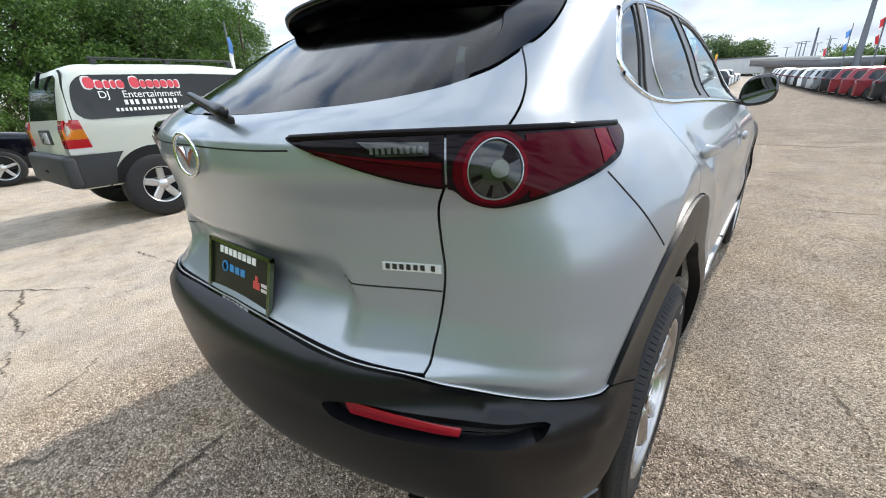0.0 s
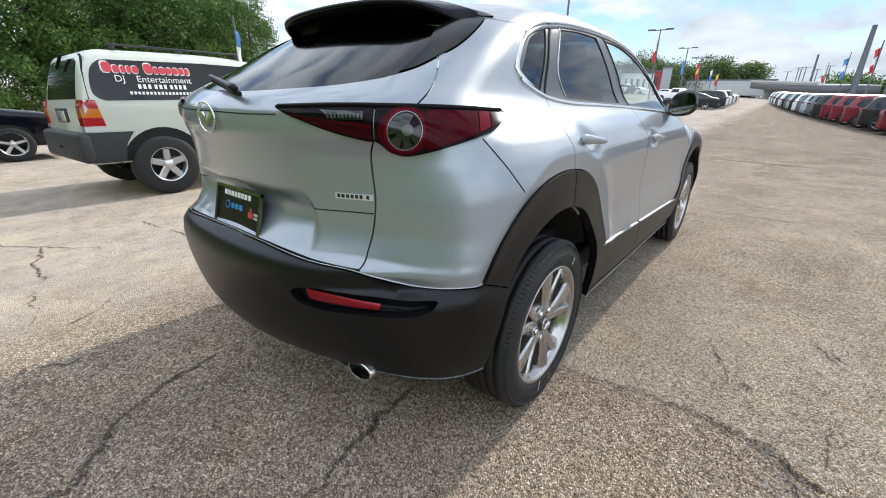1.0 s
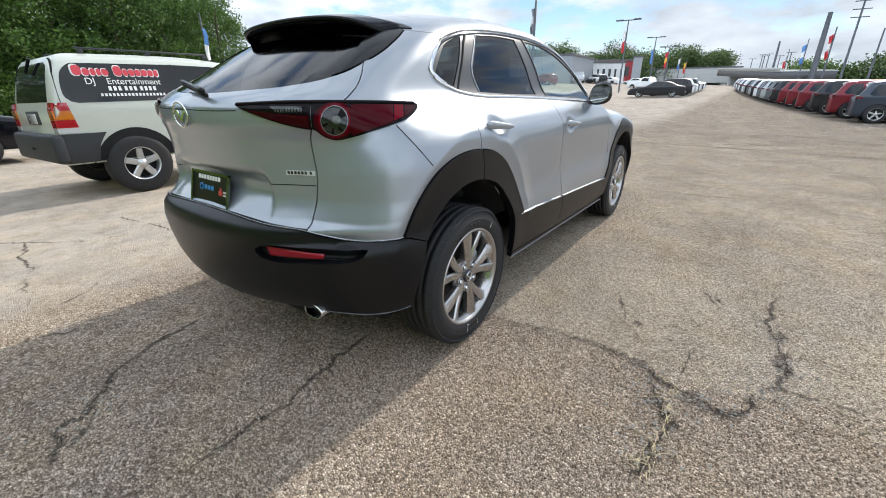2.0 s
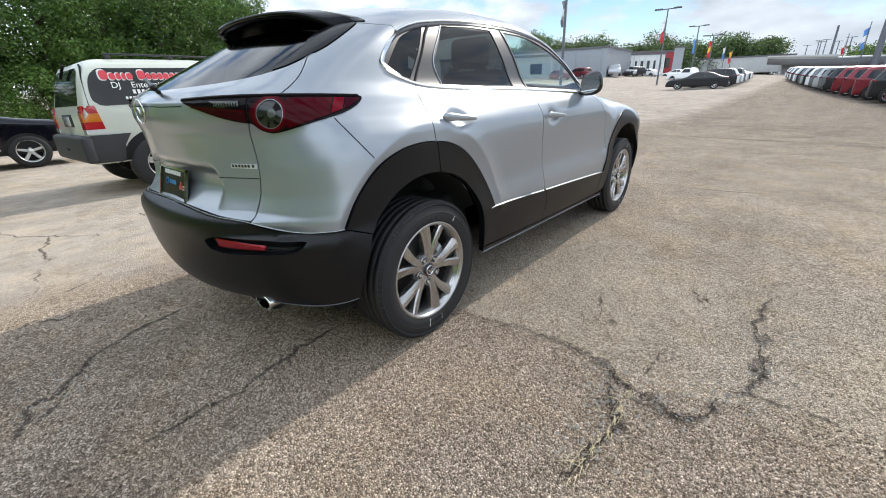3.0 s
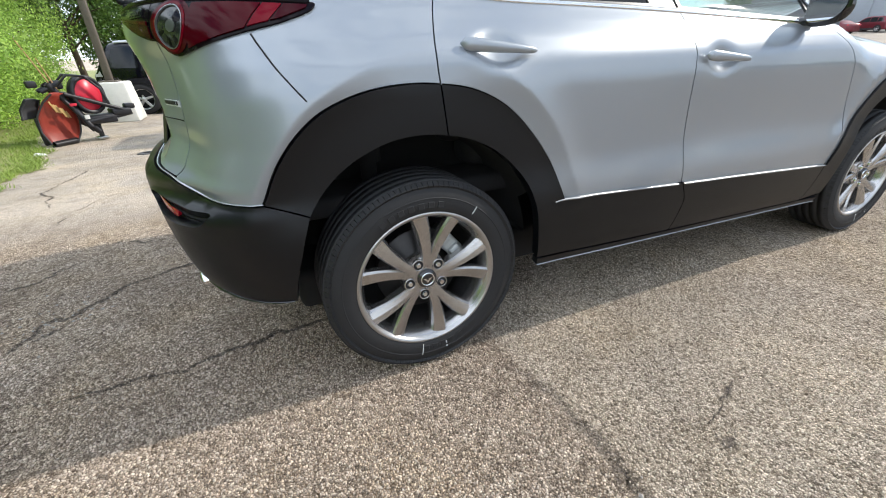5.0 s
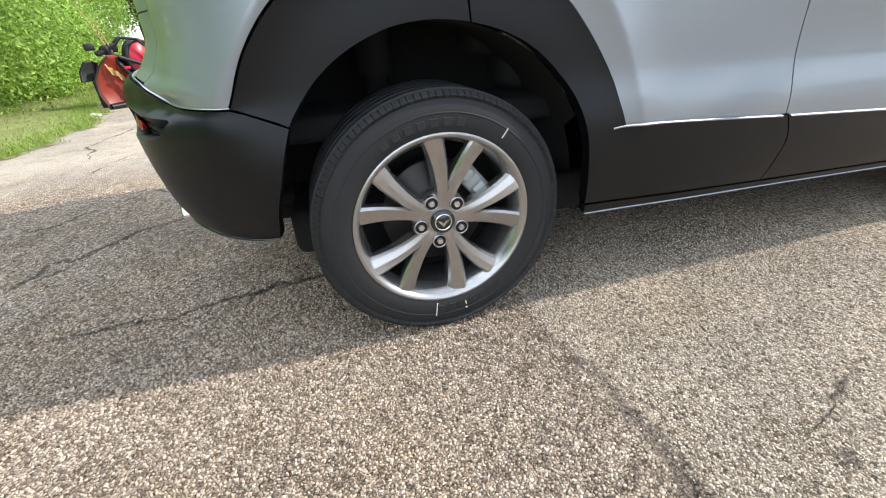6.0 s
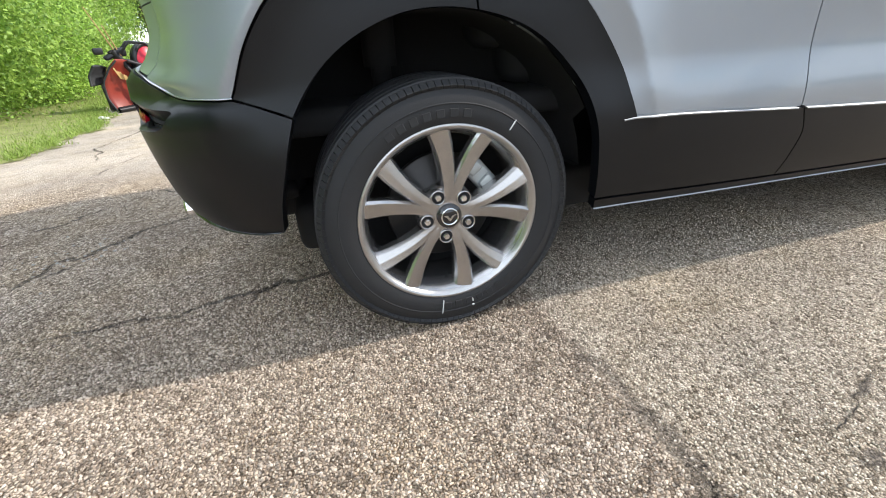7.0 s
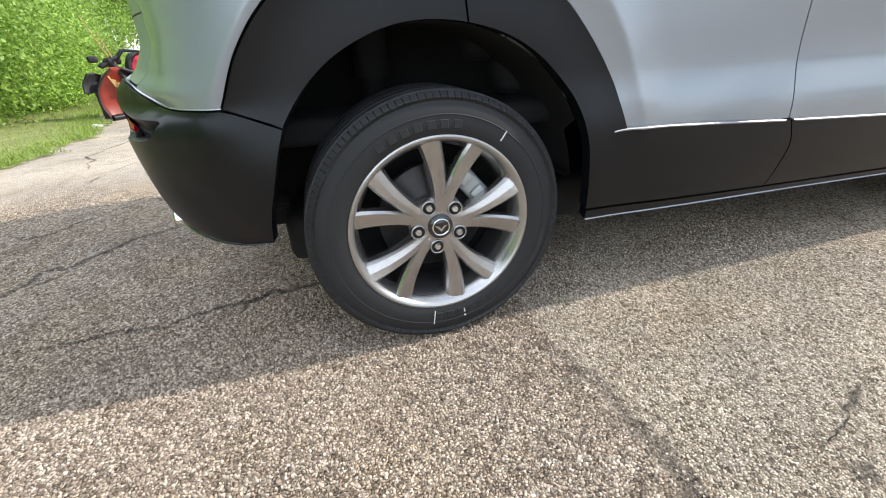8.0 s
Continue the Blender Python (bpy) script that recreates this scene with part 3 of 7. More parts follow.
def crack(points, width, seed=0, jitter=0.035, band=3.2, core=0.36, broken=0.14, mat=None):
    """A crack: a ragged band of worn, dirty asphalt and a thin broken gap along its middle."""
    rng = np.random.default_rng(seed)
    base = straight(points, .007)
    n = len(base)
    off = np.zeros((n, 2))
    for step, amp in ((.22, .8), (.08, .5), (.03, .36), (.013, .22)):
        knots = rng.normal(size=(max(3, int(n * .007 / step) + 2), 2))
        for c in range(2):
            off[:, c] += amp * np.interp(np.linspace(0, len(knots) - 1, n), np.arange(len(knots)), knots[:, c])
    line = base + off * jitter * .45
    d = np.gradient(line, axis=0)
    d = d / np.maximum(np.linalg.norm(d, axis=1, keepdims=True), 1e-9)
    nn = np.stack([-d[:, 1], d[:, 0]], 1)
    ends = np.clip(np.minimum(np.arange(n), n - 1 - np.arange(n)) / 12, .05, 1)
    swell = np.interp(np.linspace(0, 1, n), np.linspace(0, 1, 9), rng.uniform(.15, 1.35, 9)) * ends
    cols = np.array([-1, -.5, 0, .5, 1])
    p = (line[:, None, :] + nn[:, None, :] * (cols[None, :] * (swell * width * band / 2)[:, None])[..., None]).reshape(-1, 2)
    v = np.concatenate([p, (ground_height(p[:, 0], p[:, 1]) + .0025)[:, None]], 1)
    f = [(i * 5 + j, i * 5 + j + 1, i * 5 + j + 6, i * 5 + j + 5) for i in range(n - 1) for j in range(4)]
    ob = mesh_object("crack", v, f, mat or M_WORN, ground, smooth=False)
    wear = ob.data.attributes.new("wear", "FLOAT", "POINT")
    wear.data.foreach_set("value", (np.array([0, .50, .70, .50, 0])[None, :] * (.5 + .5 * np.clip(swell, 0, 1))[:, None]).ravel())
    loosen(line, swell * width * (band * .36 if core else .40))
    if not core:
        return
    gate = np.interp(np.arange(n), np.arange(0, n + 6, 6), rng.random(len(np.arange(0, n + 6, 6)))) > broken
    w1, w2 = (width * core * (.10 + rng.random(n) ** 1.6) * ends for _ in range(2))
    a, b = line + nn * (w1 / 2)[:, None], line - nn * (w2 / 2)[:, None]
    p = np.concatenate([a, b])
    v = np.concatenate([p, (ground_height(p[:, 0], p[:, 1]) + .008)[:, None]], 1)
    f = [(i, i + n, i + n + 1, i + 1) for i in range(n - 1) if gate[i] and gate[i + 1]]
    if f:
        mesh_object("crack_gap", v, f, M_CRACK, ob, smooth=False)


CRACKS = [
    ([(.86, .235), (1.05, .262), (1.24, .290), (1.39, .298), (1.53, .300), (1.64, .28)], .012),
    ([(1.62, .30), (1.71, .22), (1.81, .18), (1.89, .16), (1.96, .12), (2.02, .16), (2.07, .25), (2.08, .35)], .030),
    ([(1.66, .26), (1.70, .19), (1.76, .04), (1.79, -.07), (1.77, -.25), (1.74, -.45)], .028),
    ([(2.20, 1.78), (2.16, 1.58), (2.14, 1.46), (2.16, 1.28), (2.16, 1.14), (2.14, 1.01), (2.16, .83), (2.18, .65), (2.17, .55), (2.15, .44), (2.10, .37)], .017),
    ([(2.08, .36), (2.13, .40), (2.20, .42), (2.27, .41), (2.34, .43), (2.70, .43)], .012),
    ([(2.02, 1.03), (2.10, 1.03), (2.14, 1.04)], .014), ([(2.17, .80), (2.23, .74), (2.21, .66)], .010),
    ([(1.80, 1.32), (1.86, 1.17), (1.93, 1.11)], .014), ([(1.80, 1.12), (1.93, 1.11)], .010),
    ([(1.96, .74), (1.87, .67), (1.84, .53), (1.81, .46), (1.80, .33), (1.77, .25)], .008),
    ([(1.40, .92), (1.46, .76), (1.50, .64), (1.60, .60)], .010),
    ([(.65, 3.97), (1.03, 4.05), (1.40, 4.05), (1.85, 4.14), (2.45, 4.03), (3.2, 3.86), (4.5, 3.7)], .016),
    ([(-.2, 13.6), (1.1, 13.4), (2.8, 12.7), (5.0, 12.4)], .09), ([(-1.0, 9.2), (2.0, 9.0), (6.0, 8.4)], .035),
    ([(.16, -1.52), (.06, -1.42), (-.04, -1.35), (-.16, -1.28), (-.30, -1.19), (-.37, -1.04), (-.44, -.89), (-.49, -.69)], .016),
    ([(.44, -1.5), (.47, -1.40), (.50, -1.24), (.51, -1.06), (.53, -.86), (.53, -.70), (.45, -.55), (.42, -.28)], .012),
    ([(-.46, -1.74), (-.58, -1.64), (-.67, -1.57), (-.76, -1.42)], .012),
    ([(-.92, -1.45), (-.95, -1.32), (-.87, -1.19), (-.95, -1.10)], .010), ([(-1.26, -1.18), (-1.45, -.98), (-1.62, -.85)], .009),
    ([(1.03, -1.02), (.96, -.97)], .014), ([(1.12, -.95), (1.08, -.85), (1.05, -.77)], .010),
    ([(-1.4, -1.3), (-2.0, -1.15), (-3.2, -1.0)], .012), ([(-2.6, -.6), (-3.4, -1.2), (-4.4, -1.4)], .012),
    ([(-1.6, .5), (-2.4, -.1), (-3.4, -.2)], .010), ([(-3.0, 1.2), (-2.2, .6), (-1.4, .3)], .012), ([(-2.0, -2.0), (-2.7, -2.3), (-3.6, -2.2)], .016),
    ([(-1.3, -1.9), (-2.2, -1.75)], .010),
]
for i, (pts, w) in enumerate(CRACKS):
    crack(pts, w, seed=i, **({"core": 0, "mat": M_JOINT, "band": 6.0} if i == 0 else {"broken": .58, "core": .15, "band": 3.8, "jitter": .05} if pts[0][1] < -.8 else {}))
# broader worn places
for i, (pts, w) in enumerate([([(1.45, .31), (1.62, .29), (1.72, .20)], .09), ([(1.66, .26), (1.76, .16), (1.90, .13), (2.0, .13)], .17), ([(1.72, .16), (1.77, .0), (1.78, -.14)], .15), ([(2.17, 1.0), (2.16, .84), (2.18, .66), (2.15, .50)], .12), ([(.10, -1.46), (-.04, -1.35), (-.16, -1.28)], .10), ([(1.82, 1.20), (1.93, 1.11)], .09), ([(.44, -1.5), (.50, -1.24), (.52, -.86), (.45, -.50)], .035), ([(1.48, .70), (1.60, .58)], .10)]):
    crack(pts, w, seed=50 + i, jitter=.03, band=1.0, core=0, mat=M_WORNWIDE)


def chips():
    rng = np.random.default_rng(4)
    spots = np.concatenate([np.array(p)[rng.integers(0, len(p), n)] for p, n in (([(1.69, .2), (1.81, .14), (1.75, .02), (1.93, .15), (1.74, -.2)], 240), ([(2.15, .41), (2.18, .62), (2.08, .3), (2.17, .9)], 160), ([(-.05, -1.46), (-.15, -1.33)], 60))])
    spots = spots + rng.normal(0, .075, spots.shape)
    v, f = [], []
    for x, y in spots:
        r = rng.uniform(.003, .010)
        k = len(v)
        for d in ((1, 0, 0), (-1, 0, 0), (0, 1, 0), (0, -1, 0), (0, 0, 1), (0, 0, -.4)):
            j = rng.uniform(.6, 1.1)
            v.append((x + d[0] * r * j, y + d[1] * r * j, ground_height(x, y) + .004 + d[2] * r * j * .8))
        f += [(k + a, k + b, k + c) for a, b, c in ((0, 2, 4), (2, 1, 4), (1, 3, 4), (3, 0, 4), (2, 0, 5), (1, 2, 5), (3, 1, 5), (0, 3, 5))]
    tagged(mesh_object("stone_chips", v, f, M_STONE, smooth=False), "loose stone chips along the cracks in the asphalt", "gravel", kind="stuff")


# fine branching cracks inside the worn places
rng = np.random.default_rng(77)
for cx, cy, n, reach in ((1.76, .16, 7, .16), (1.78, -.04, 5, .15), (2.16, .72, 7, .13), (1.88, 1.14, 3, .12), (-.02, -1.36, 4, .12), (1.54, .64, 4, .12)):
    for k in range(n):
        a, x, y = rng.uniform(0, 6.28), cx + rng.normal(0, .06), cy + rng.normal(0, .06)
        d = rng.uniform(.5, 1.0) * reach
        crack([(x, y), (x + .5 * d * math.cos(a), y + .5 * d * math.sin(a)), (x + d * math.cos(a + .5), y + d * math.sin(a + .5))], .006, seed=300 + int(cx * 100) + k, jitter=.03, band=3.0, core=.55, broken=.15)
chips()


def stone_tops(coarse, tones):
    """The stones that stand proud of the worn asphalt beside the rear wheel, each with its own shape and tone."""
    m = bpy.data.materials.new("coarse_aggregate" if coarse else "fine_aggregate")
    m.use_nodes = True
    n, l = m.node_tree.nodes, m.node_tree.links
    b, g, r = n["Principled BSDF"], n.new("ShaderNodeNewGeometry"), n.new("ShaderNodeValToRGB")
    b.inputs["Roughness"].default_value = 0.85
    e = r.color_ramp.elements
    e.new(0.5)
    for q, p, c in zip(e, (0.0, 0.55, 1.0), tones):
        q.position, q.color = p, (*c, 1)
    l.new(g.outputs["Random Per Island"], r.inputs["Fac"])
    l.new(r.outputs["Color"], b.inputs["Base Color"])
    rng = np.random.default_rng(21 if coarse else 22)
    step = .0082
    X, Y = np.meshgrid(np.arange(.30, 2.85, step), np.arange(-1.30, 1.75, step))
    x, y = (q.ravel() + rng.uniform(-.42, .42, q.size) * step for q in (X, Y))
    joint = np.interp(x, (.87, 1.05, 1.25, 1.5, 1.65, 1.8, 2.1, 2.3), (.25, .28, .305, .32, .29, .20, .33, .41)) + .008 * np.sin(x * 31)
    fine = y > joint
    away = np.minimum(np.minimum(x - .30, 2.85 - x) / .35, np.minimum(y + 1.30, 1.75 - y) / .5)
    keep = rng.random(x.size) < np.clip(away, 0, 1) * np.where(fine, .56, .80)
    keep &= fine != coarse
    keep &= rng.random(x.size) > LOOSE[np.clip(((x - .30) / .005).astype(int), 0, 509), np.clip(((y + 1.30) / .005).astype(int), 0, 609)]
    x, y, fine = x[keep], y[keep], fine[keep]
    k = len(x)
    size = np.where(fine, rng.uniform(.0016, .0034, k), rng.uniform(.0020, .0044, k))
    turn, long = rng.uniform(0, 6.28, k), rng.uniform(.65, 1.0, k)
    tall = size * np.where(fine, rng.uniform(.50, 1.40, k), rng.uniform(.60, 1.60, k))
    a = turn[:, None] + np.arange(5)[None, :] * 1.2566 + rng.uniform(-.35, .35, (k, 5))
    rad = size[:, None] * rng.uniform(.8, 1.2, (k, 5))
    u, w = np.cos(a - turn[:, None]) * rad, np.sin(a - turn[:, None]) * rad * long[:, None]
    c, s = np.cos(turn)[:, None], np.sin(turn)[:, None]
    ox, oy = u * c - w * s, u * s + w * c
    tilt = rng.normal(0, .22, (k, 2))
    top = .68
    low = np.stack([x[:, None] + ox, y[:, None] + oy, np.full((k, 5), -.001)], -1)
    high = np.stack([x[:, None] + ox * top, y[:, None] + oy * top, tall[:, None] + (ox * tilt[:, :1] + oy * tilt[:, 1:]) * top], -1)
    v = np.concatenate([low, high], 1).reshape(-1, 3)
    v[:, 2] += ground_height(v[:, 0], v[:, 1])
    o = (np.arange(k) * 10)[:, None]
    sides = np.concatenate([o + np.array([i, (i + 1) % 5, 5 + (i + 1) % 5, 5 + i]) for i in range(5)])
    caps = o + np.array([5, 6, 7, 8, 9])
    tagged(mesh_object("stones", v, sides.tolist() + caps.tolist(), m, smooth=False), "pale stones standing proud of the worn asphalt" if coarse else "fine tan stones standing proud of the worn asphalt", "stones", kind="stuff")


stone_tops(True, ((0.100, 0.073, 0.053), (0.345, 0.273, 0.209), (0.66, 0.56, 0.455)))
stone_tops(False, ((0.25, 0.204, 0.154), (0.61, 0.523, 0.413), (0.87, 0.775, 0.64)))


def dry_grass():
    """Withered grass stalks that lie in the crack behind the rear wheel."""
    rng = np.random.default_rng(8)
    path = spline([(1.73, .20), (1.79, .17), (1.78, .04), (1.80, -.10), (1.78, -.22), (1.745, -.43)])
    v, f = [], []
    for k in range(60):
        t = int(rng.integers(0, len(path) - 2))
        d = path[t + 1] - path[t]
        a = math.atan2(d[1], d[0]) + rng.normal(0, .55) + (math.pi if rng.random() < .5 else 0)
        x, y = path[t] + rng.normal(0, .010, 2)
        length, wide, bow = rng.uniform(.03, .10), rng.uniform(.0008, .0019), rng.normal(0, 7)
        k0 = len(v)
        for j in range(5):
            u = j / 4
            px, py = x + math.cos(a) * length * u, y + math.sin(a) * length * u
            side = wide * (1 - .8 * u)
            z = float(ground_height(px, py)) + .010 + .010 * math.sin(math.pi * u) * rng.uniform(.4, 1.0)
            v += [(px - math.sin(a) * side, py + math.cos(a) * side, z), (px + math.sin(a) * side, py - math.cos(a) * side, z + .001)]
            a += bow * length / 4
        f += [(k0 + 2 * j, k0 + 2 * j + 1, k0 + 2 * j + 3, k0 + 2 * j + 2) for j in range(4)]
    straw = material("withered_straw", (0.52, 0.43, 0.26), 0.8, grain=0.25, grain_scale=60)
    tagged(mesh_object("dry_grass", v, f, straw, smooth=False), "withered tan grass stalks lying in an asphalt crack", "grass", kind="stuff")


dry_grass()
# ---- plants ----
def leaf_material(name, low, high, through=0.35):
    m = bpy.data.materials.new(name)
    m.use_nodes = True
    n, l = m.node_tree.nodes, m.node_tree.links
    n.clear()
    out, mix = n.new("ShaderNodeOutputMaterial"), n.new("ShaderNodeMixShader")
    a, t = n.new("ShaderNodeBsdfPrincipled"), n.new("ShaderNodeBsdfTranslucent")
    g, r, o = n.new("ShaderNodeNewGeometry"), n.new("ShaderNodeValToRGB"), n.new("ShaderNodeObjectInfo")
    r.color_ramp.elements[0].color, r.color_ramp.elements[1].color = (*low, 1), (*high, 1)
    h = n.new("ShaderNodeHueSaturation")
    v = n.new("ShaderNodeMapRange")
    v.inputs["To Min"].default_value, v.inputs["To Max"].default_value = 0.75, 1.25
    l.new(o.outputs["Random"], v.inputs["Value"])
    l.new(v.outputs["Result"], h.inputs["Value"])
    l.new(g.outputs["Random Per Island"], r.inputs["Fac"])
    l.new(r.outputs["Color"], h.inputs["Color"])
    l.new(h.outputs["Color"], a.inputs["Base Color"])
    l.new(h.outputs["Color"], t.inputs["Color"])
    a.inputs["Roughness"].default_value = 0.55
    mix.inputs["Fac"].default_value = through
    l.new(a.outputs["BSDF"], mix.inputs[1])
    l.new(t.outputs["BSDF"], mix.inputs[2])
    l.new(mix.outputs["Shader"], out.inputs["Surface"])
    return m


M_BARK = material("bark", (0.085, 0.065, 0.048), 0.95, grain=0.25, grain_scale=9, bump=0.8, bump_scale=14)
M_LEAF = leaf_material("tree_leaf", (0.032, 0.078, 0.013), (0.120, 0.220, 0.038), 0.32)
M_FARLEAF = leaf_material("far_leaf", (0.035, 0.066, 0.016), (0.105, 0.165, 0.042), 0.22)
M_BUSH = leaf_material("bush_leaf", (0.150, 0.290, 0.040), (0.450, 0.640, 0.125), 0.32)
M_GRASS = leaf_material("grass_blade", (0.200, 0.310, 0.045), (0.430, 0.560, 0.125), 0.28)
M_BLOSSOM = material("white_blossom", (0.75, 0.75, 0.68), 0.7)


def tube(v, f, line, radii, sides=7):
    line = np.array(line, float)
    d = np.gradient(line, axis=0)
    base = len(v)
    for p, q, r in zip(line, d, radii):
        q = q / max(np.linalg.norm(q), 1e-9)
        a = np.cross(q, (1, 0, 0) if abs(q[0]) < .8 else (0, 1, 0))
        a /= np.linalg.norm(a)
        b = np.cross(q, a)
        v += [tuple(p + r * (math.cos(t) * a + math.sin(t) * b)) for t in np.linspace(0, 2 * math.pi, sides, endpoint=False)]
    for i in range(len(line) - 1):
        for j in range(sides):
            f.append((base + i * sides + j, base + i * sides + (j + 1) % sides, base + (i + 1) * sides + (j + 1) % sides, base + (i + 1) * sides + j))


def leaves(rng, centres, per, spread, size):
    """Folded four-cornered leaves scattered in clumps."""
    n = len(centres) * per
    c = np.repeat(np.array(centres), per, 0) + np.clip(rng.normal(0, 1, (n, 3)), -1.7, 1.7) * spread
    u = rng.normal(size=(n, 3))
    u /= np.linalg.norm(u, axis=1, keepdims=True)
    w = np.cross(u, rng.normal(size=(n, 3)))
    w /= np.linalg.norm(w, axis=1, keepdims=True)
    s = size * rng.uniform(.6, 1.3, (n, 1))
    v = np.stack([c - u * s, c + w * s * .55, c + u * s, c - w * s * .55], 1).reshape(-1, 3)
    f = np.arange(n * 4).reshape(-1, 4)
    return v, f


def tree_parts(seed, height, radius, clumps, per, size, trunk=.16, low=.18):
    rng = np.random.default_rng(seed)
    v, f = [], []
    bend = rng.normal(0, .12, (6, 2)).cumsum(0)
    line = [(bend[i, 0] * .6, bend[i, 1] * .6, height * .82 * i / 5) for i in range(6)]
    tube(v, f, line, np.linspace(trunk, trunk * .25, 6))
    centres = []
    for k in range(9):
        z = height * rng.uniform(.22, .75)
        a = rng.uniform(0, 2 * math.pi)
        reach = radius * rng.uniform(.5, .95)
        p0 = np.array([np.interp(z, [q[2] for q in line], [q[0] for q in line]), np.interp(z, [q[2] for q in line], [q[1] for q in line]), z])
        p2 = p0 + (math.cos(a) * reach, math.sin(a) * reach, reach * rng.uniform(.2, .8))
        tube(v, f, [p0, (p0 + p2) / 2 + (0, 0, reach * .08), p2], [trunk * .4, trunk * .22, trunk * .06], 5)
        centres.append(p2)
    while len(centres) < clumps:
        q = rng.normal(size=3)
        q /= np.linalg.norm(q)
        q *= rng.uniform(.45, 1.0) ** .6
        z = height * (low + (1 - low) * (q[2] * .5 + .5))
        wide = radius * (1 - .45 * max(0, (z / height - .55) / .45)) * rng.uniform(.8, 1.15)
        centres.append((q[0] * wide, q[1] * wide, z))
    lv, lf = leaves(rng, centres, per, radius * .095 + .045, size)
    return v, f, lv, lf


def plant(name, label, category, data, mat, place, group, kind=""):
    root = thing(name, label, category, place, group, kind)
    v, f, lv, lf = data
    mesh_object("trunk", v, f, M_BARK, root)
    ob = mesh_object("crown", lv, lf, mat, root, smooth=False)
    return root


def set_down(x, y, turn=0.0, scale=1.0, tall=1.0):
    return Matrix.LocRotScale((x, y, float(ground_height(x, y)) - .05), Euler((0, 0, turn)), (scale, scale, scale * tall))


rng = np.random.default_rng(11)
tree_kinds = [plant("tree", "tall green deciduous tree at the edge of the lot", "tree", tree_parts(100 + k, 8.5, 2.6, 88, 120, .080), M_LEAF, set_down(-30, 6 + 3 * k, k), "trees at the lot's edge") for k in range(4)]


def copy_scaled(ob, x, y, scale, tall):
    c = copy_thing(ob, set_down(x, y, rng.uniform(0, 6.28)))
    c.scale = (scale, scale, scale * tall)
    return c


edge = spline([(24, -19), (10, -15), (2, -13.5), (-5, -11.5), (-11, -9.0), (-20, -9.5), (-27, -7), (-30.5, 0), (-32, 9), (-35, 17)], 2.1)
for i, (x, y) in enumerate(edge):
    copy_scaled(tree_kinds[i % 4], x + rng.normal(0, .8), y + rng.normal(0, .8), rng.uniform(.85, 1.15), rng.uniform(.85, 1.05))
    if i % 2 == 0:
        nx, ny = (-3.2, 0) if y > -5 else (0, -3.0)
        copy_scaled(tree_kinds[(i * 3 + 1) % 4], x + nx + rng.normal(0, .8), y + ny + rng.normal(0, .8), rng.uniform(1.0, 1.25), rng.uniform(.95, 1.12))
# bushes along the verge
bush_kinds = [plant("bush", "dense leafy green bush behind the grass verge", "bush", tree_parts(200 + k, 2.6, 1.35, 120, 120, .026, .05, .02), M_BUSH, set_down(-6 - 1.4 * k, -5.6, k), "bushes behind the verge") for k in range(3)]
hedge = spline([(9, -6.8), (3, -5.9), (-2, -5.6), (-6, -5.5), (-10, -5.9), (-14, -6.8), (-17, -7.4)], 1.15)
for i, (x, y) in enumerate(hedge):
    copy_scaled(bush_kinds[i % 3], x + rng.normal(0, .3), y + rng.normal(0, .35), rng.uniform(.8, 1.2), rng.uniform(.75, 1.35))
shrub = plant("shrub", "dark leafy shrub under the trees", "bush", tree_parts(207, 2.6, 1.35, 90, 70, .050, .05, .02), M_LEAF, set_down(-27.6, -6.2), "shrubs under the trees")
for i in range(15):
    copy_scaled(shrub, -28.8 + rng.normal(0, .7), -5 + i * 1.4, rng.uniform(.9, 1.4), rng.uniform(.7, 1.1))


def far_woods(name, x0, y0, x1, y1, height, n, seed, depth=6.0):
    """Woods far off: uneven masses of leaves along a line."""
    r = np.random.default_rng(seed)
    centres = []
    for k in range(n):
        u = r.random()
        h = height * (.72 + .28 * math.sin(u * 23 + seed) * math.sin(u * 9.1 + 1)) * r.uniform(.85, 1.08)
        cx, cy = x0 + (x1 - x0) * u + r.normal(0, depth * .3), y0 + (y1 - y0) * u + r.normal(0, depth)
        base = float(ground_height(cx, cy))
        for j in range(16):
            a = r.uniform(0, 6.28)
            centres.append((cx + math.cos(a) * r.uniform(0, 3.2), cy + math.sin(a) * 2, base + h * r.uniform(.12, 1.0)))
    v, f = leaves(r, centres, 80, .95, .27)
    tagged(mesh_object(name, v, f, M_FARLEAF, smooth=False), "far green woods behind the buildings", "woods", kind="stuff")


far_woods("far_woods", -84, 124, -50, 139, 12.6, 70, 1, 4.0)
far_woods("far_woods", -54, 138, -8, 149, 10.4, 100, 2, 4.0)
far_woods("far_woods", 7, 109, 13, 104, 4.2, 14, 3, 2.5)
far_woods("far_woods", 13, 106, 60, 90, 5.2, 40, 4, 4.0)
# ---- verge ----
VERGE = [(26, -5.2), (10, -4.2), (3, -3.5), (0, -3.1), (-2.3, -2.82), (-4.4, -2.9), (-6.6, -3.75), (-9, -4.3), (-12, -4.9), (-17, -6.0), (-25, -5.0), (-28, 0), (-28.6, 8), (-32, 17), (-42, 26)]
verge_line = spline(VERGE, .08)


